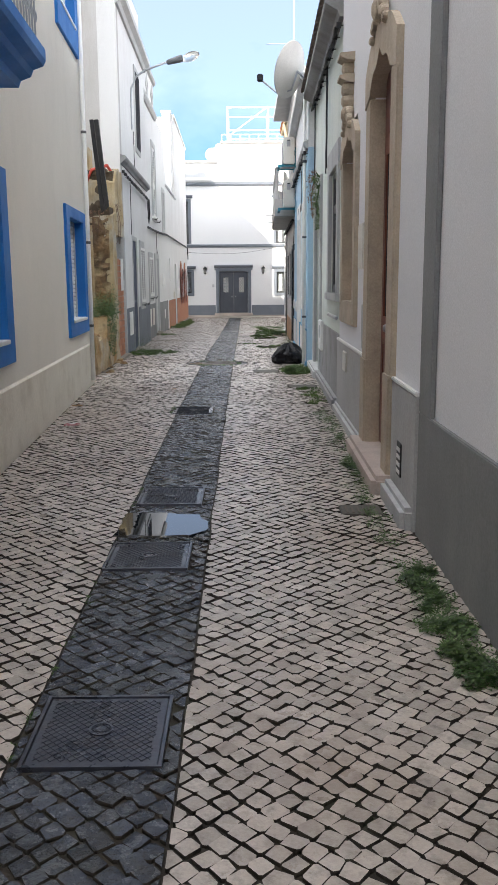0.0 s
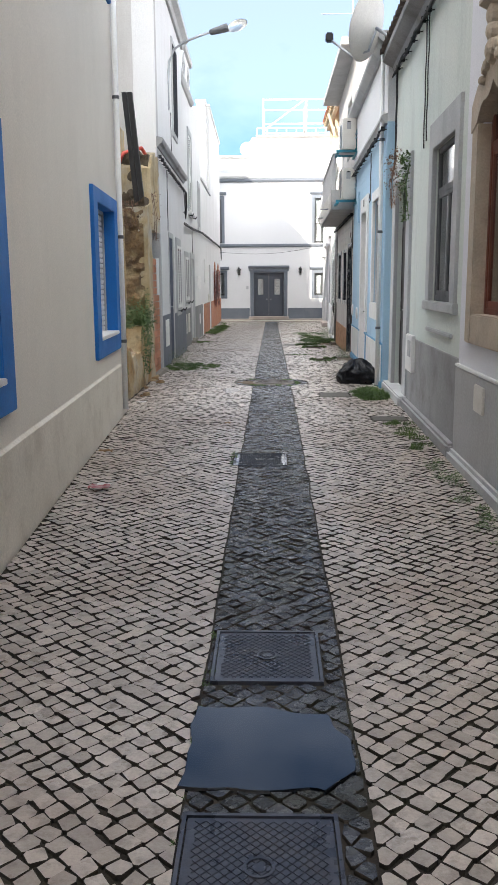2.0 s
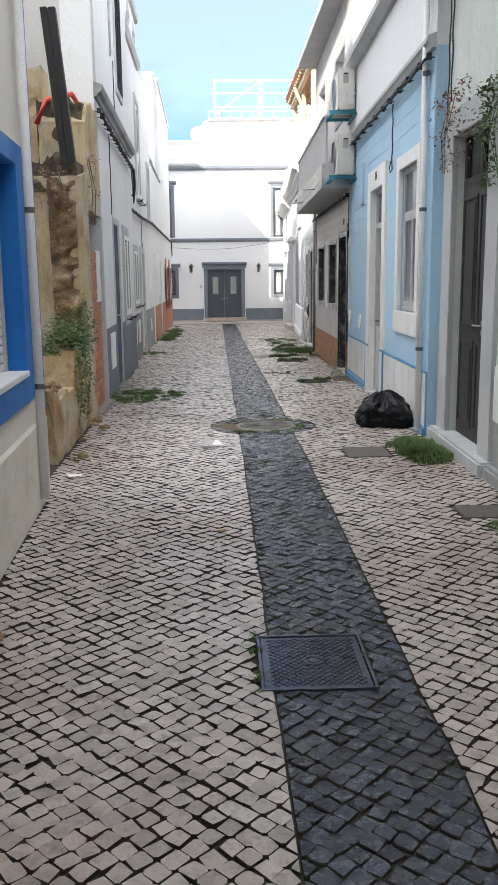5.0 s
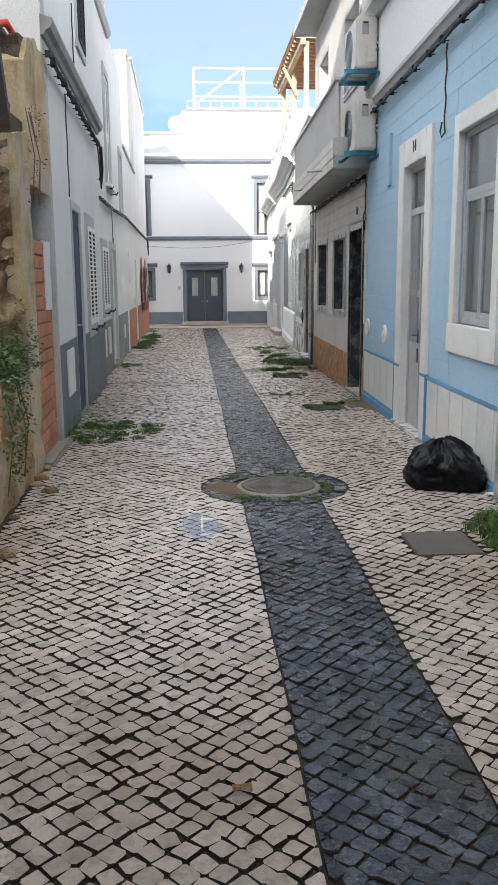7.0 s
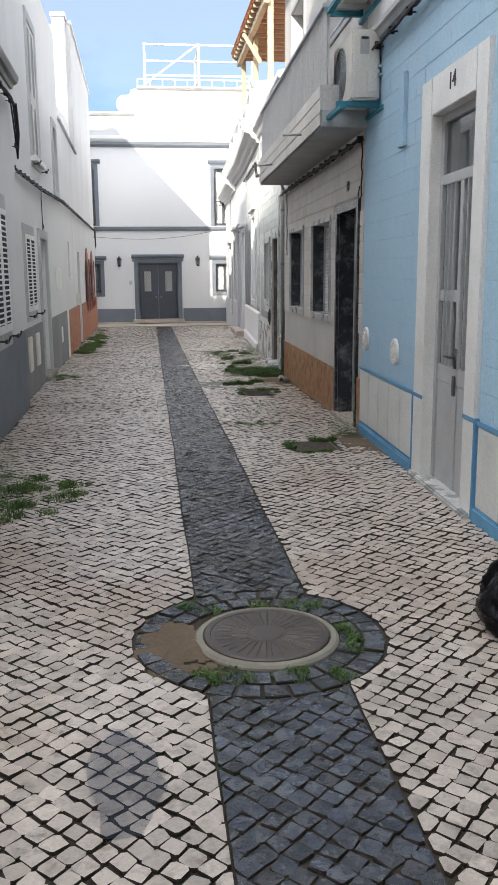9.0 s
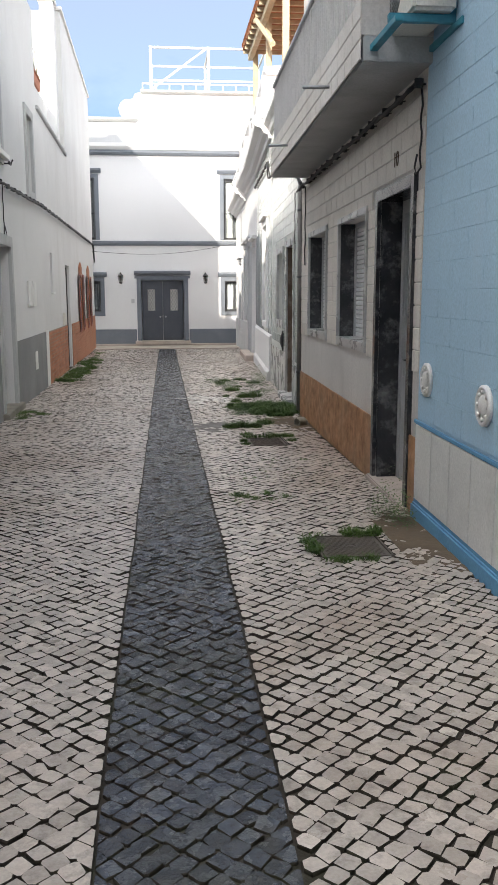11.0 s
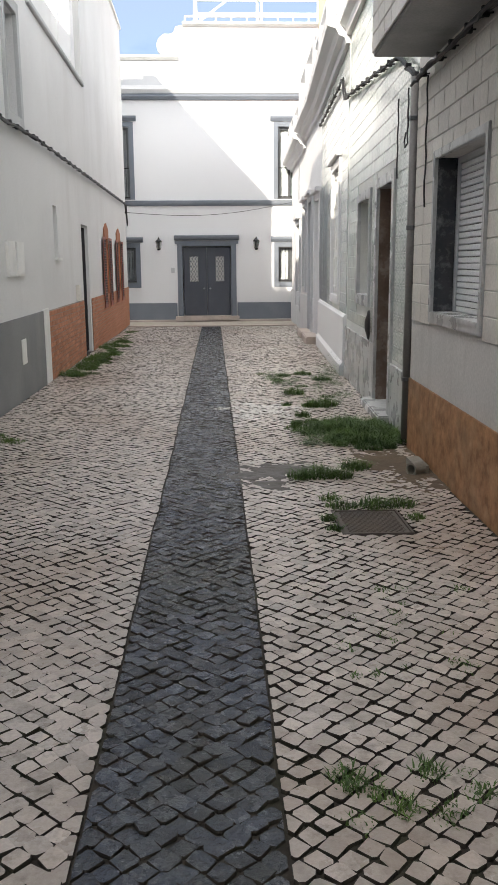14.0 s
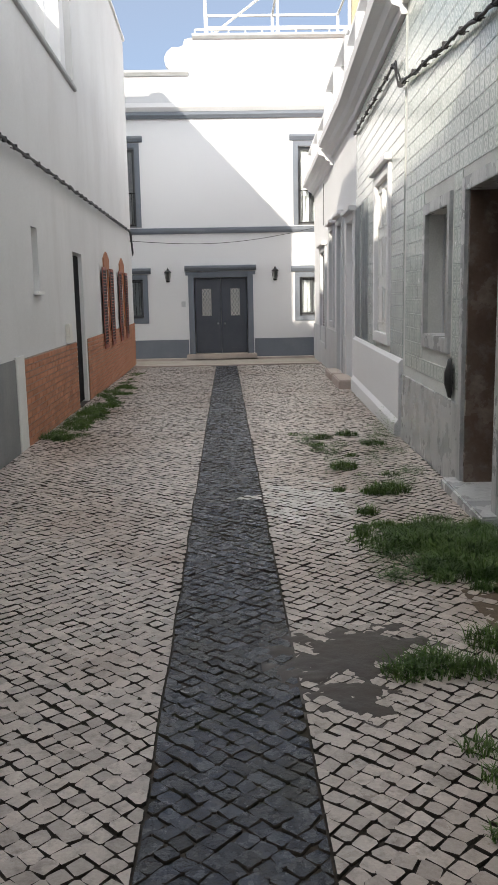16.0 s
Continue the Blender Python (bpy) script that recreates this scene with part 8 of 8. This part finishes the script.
# ---- paving ----


def clip_x(poly, edge, side):
    """What of a convex outline lies on one side of x = edge."""
    out_ = []
    for (a, b), (c, d) in zip(poly, poly[1:] + poly[:1]):
        ia, ic = (a - edge) * side >= 0, (c - edge) * side >= 0
        if ia:
            out_.append((a, b))
        if ia != ic:
            f = (edge - a) / (c - a)
            out_.append((edge, b + (d - b) * f))
    return out_


def area(poly):
    return abs(sum(a * d - c * b for (a, b), (c, d) in zip(poly, poly[1:] + poly[:1]))) / 2


def stone(corners, z, tx, ty):
    """One sett: sides, a worn arris and a flat top."""
    n = len(corners)
    cx, cy = sum(c[0] for c in corners) / n, sum(c[1] for c in corners) / n
    V = []
    for f, dz in ((0.97, -0.022), (1.0, -0.005), (0.95, 0.0)):
        V += [(cx + (a - cx) * f, cy + (b - cy) * f, z + dz + (a - cx) * tx + (b - cy) * ty) for a, b in corners]
    F = [(r * n + k, r * n + (k + 1) % n, (r + 1) * n + (k + 1) % n, (r + 1) * n + k) for r in (0, 1) for k in range(n)] + [tuple(range(2 * n, 3 * n))]
    return V, F


def setts():
    """Stones laid on the diagonal in wavering rows, each with its own shape; the light ones and the dark runnel."""
    rnd = random.Random(5)
    p = 0.0665
    half = p * 0.7071
    bins = {"light": ([], []), "dark": ([], []), "pale": ([], [])}
    singles = []
    rects = COVERS + PLATES
    for j in range(int(50 / half)):
        y0 = -3.5 + j * half
        near = [r for r in rects if r[2] - 0.2 < y0 < r[3] + 0.2]
        disc_near = abs(y0 - DISC[1]) < 0.8
        lo0, hi0 = street_x(y0, LEFT) + 0.03, street_x(y0, RIGHT) - 0.03
        e0, e1 = (b + 0.012 * noise.noise(Vector((b, y0 * 2, 8))) for b in BAND)
        for i in range(int(lo0 / (2 * half)) - 2, int(hi0 / (2 * half)) + 2):
            x = (i + 0.5 * (j % 2)) * 2 * half
            xw = x + 0.05 * noise.noise(Vector((x * 0.7, y0 * 0.7, 0))) + rnd.uniform(-0.0045, 0.0045)
            yw = y0 + 0.11 * noise.noise(Vector((x * 0.45, y0 * 0.45, 4))) + rnd.uniform(-0.0045, 0.0045)
            if not lo0 < xw < hi0 or yw > 43.5:
                continue
            if any(a < xw < b and c < yw < d for a, b, c, d in near):
                continue
            rd = math.hypot(xw - DISC[0], yw - DISC[1])
            if rd < 0.53:
                continue
            dark = e0 < xw < e1
            sx, sy = rnd.uniform(0.82, 0.97), rnd.uniform(0.82, 0.97)
            turn = rnd.gauss(0, 0.09)
            poly = []
            for k in range(4):
                t = k * math.pi / 2 + rnd.uniform(-0.13, 0.13) + turn
                e = half * (sx if k % 2 == 0 else sy) * rnd.uniform(0.9, 1.05)
                a, b = xw + e * math.cos(t), yw + e * math.sin(t)
                if rnd.random() < 0.6:
                    c = rnd.uniform(0.2, 0.5)
                    t2 = t + c * 0.5
                    poly.append((xw + e * 0.97 * math.cos(t - c * 0.5), yw + e * 0.97 * math.sin(t - c * 0.5)))
                    a, b = xw + e * 0.97 * math.cos(t2), yw + e * 0.97 * math.sin(t2)
                poly.append((a, b))
            cut = [poly]
            for edge in (e0, e1):
                cut = [q for s in cut for q in (clip_x(s, edge - 0.004, -1), clip_x(s, edge + 0.004, 1))]
            for s in cut:
                if len(s) < 3 or area(s) < 0.0005:
                    continue
                mx = sum(c[0] for c in s) / len(s)
                dark = e0 < mx < e1
                corners = []
                for a, b in s:
                    a = min(max(a, lo0), hi0)
                    for q in near:
                        if q[0] < a < q[1] and q[2] < b < q[3]:
                            d = [(abs(a - q[0]), 0), (abs(a - q[1]), 1), (abs(b - q[2]), 2), (abs(b - q[3]), 3)]
                            w = min(d)[1]
                            a, b = (q[0] - 0.006 if w == 0 else q[1] + 0.006 if w == 1 else a), (q[2] - 0.006 if w == 2 else q[3] + 0.006 if w == 3 else b)
                    if disc_near and rd < 0.7:
                        r2 = math.hypot(a - DISC[0], b - DISC[1])
                        if r2 < 0.545:
                            a, b = DISC[0] + (a - DISC[0]) * 0.545 / r2, DISC[1] + (b - DISC[1]) * 0.545 / r2
                    corners.append((a, b))
                z = gz(yw) + rnd.uniform(-0.002, 0.003) - (0.002 if dark else 0)
                lean = 0.045 if dark else 0.035
                V, F = stone(corners, z, rnd.gauss(0, lean), rnd.gauss(0, lean))
                kind = "dark" if dark else "light"
                if math.hypot((xw - 0.12) / 0.55, (yw - 27.7) / 0.75) + 0.7 * noise.noise(Vector((xw * 4, yw * 4, 2))) < 0.62:
                    kind = "pale"
                if len(singles) < 300 and 23.9 < yw < 25.2 and -0.9 < xw < 0.6:
                    singles.append((V, F, kind))
                    continue
                vs, fs = bins[kind]
                o = len(vs)
                vs += V
                fs += [tuple(q + o for q in f) for f in F]
    mats = {"light": cobble_mat, "dark": dark_cobble, "pale": pale_sett}
    pav = thing("pavement", (0, 20, 0), "pale limestone setts laid diagonally with a dark central runnel", "pavement")
    pav["kind"] = "structure"
    # ring of dark stones about the round cover
    for r0, r1, k in ((0.44, 0.535, 30), (0.34, 0.435, 24)):
        vs, fs = bins["dark"]
        for i in range(k):
            t0, t1 = (2 * math.pi * (i + q) / k for q in (0.06, 0.94))
            if r0 < 0.4 and 2.6 < t0 < 4.1:
                continue
            c4 = [(DISC[0] + r * math.cos(t), DISC[1] + r * math.sin(t)) for r, t in ((r0 + 0.006, t0), (r1, t0), (r1, t1), (r0 + 0.006, t1))]
            cx, cy = sum(c[0] for c in c4) / 4, sum(c[1] for c in c4) / 4
            z = gz(cy) + rnd.uniform(-0.006, 0.004)
            o = len(vs)
            V, F = stone(c4, z, 0, 0)
            vs += V
            fs += [tuple(q + o for q in f) for f in F]
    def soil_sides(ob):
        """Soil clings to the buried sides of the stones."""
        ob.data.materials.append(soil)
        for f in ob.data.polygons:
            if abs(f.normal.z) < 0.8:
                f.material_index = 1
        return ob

    for kind, label in (("light", "worn pale limestone setts"), ("dark", "damp dark setts of the central runnel"), ("pale", "setts splashed with lime")):
        vs, fs = bins[kind]
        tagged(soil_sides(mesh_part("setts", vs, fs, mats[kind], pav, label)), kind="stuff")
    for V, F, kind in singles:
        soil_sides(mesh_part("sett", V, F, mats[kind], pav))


setts()
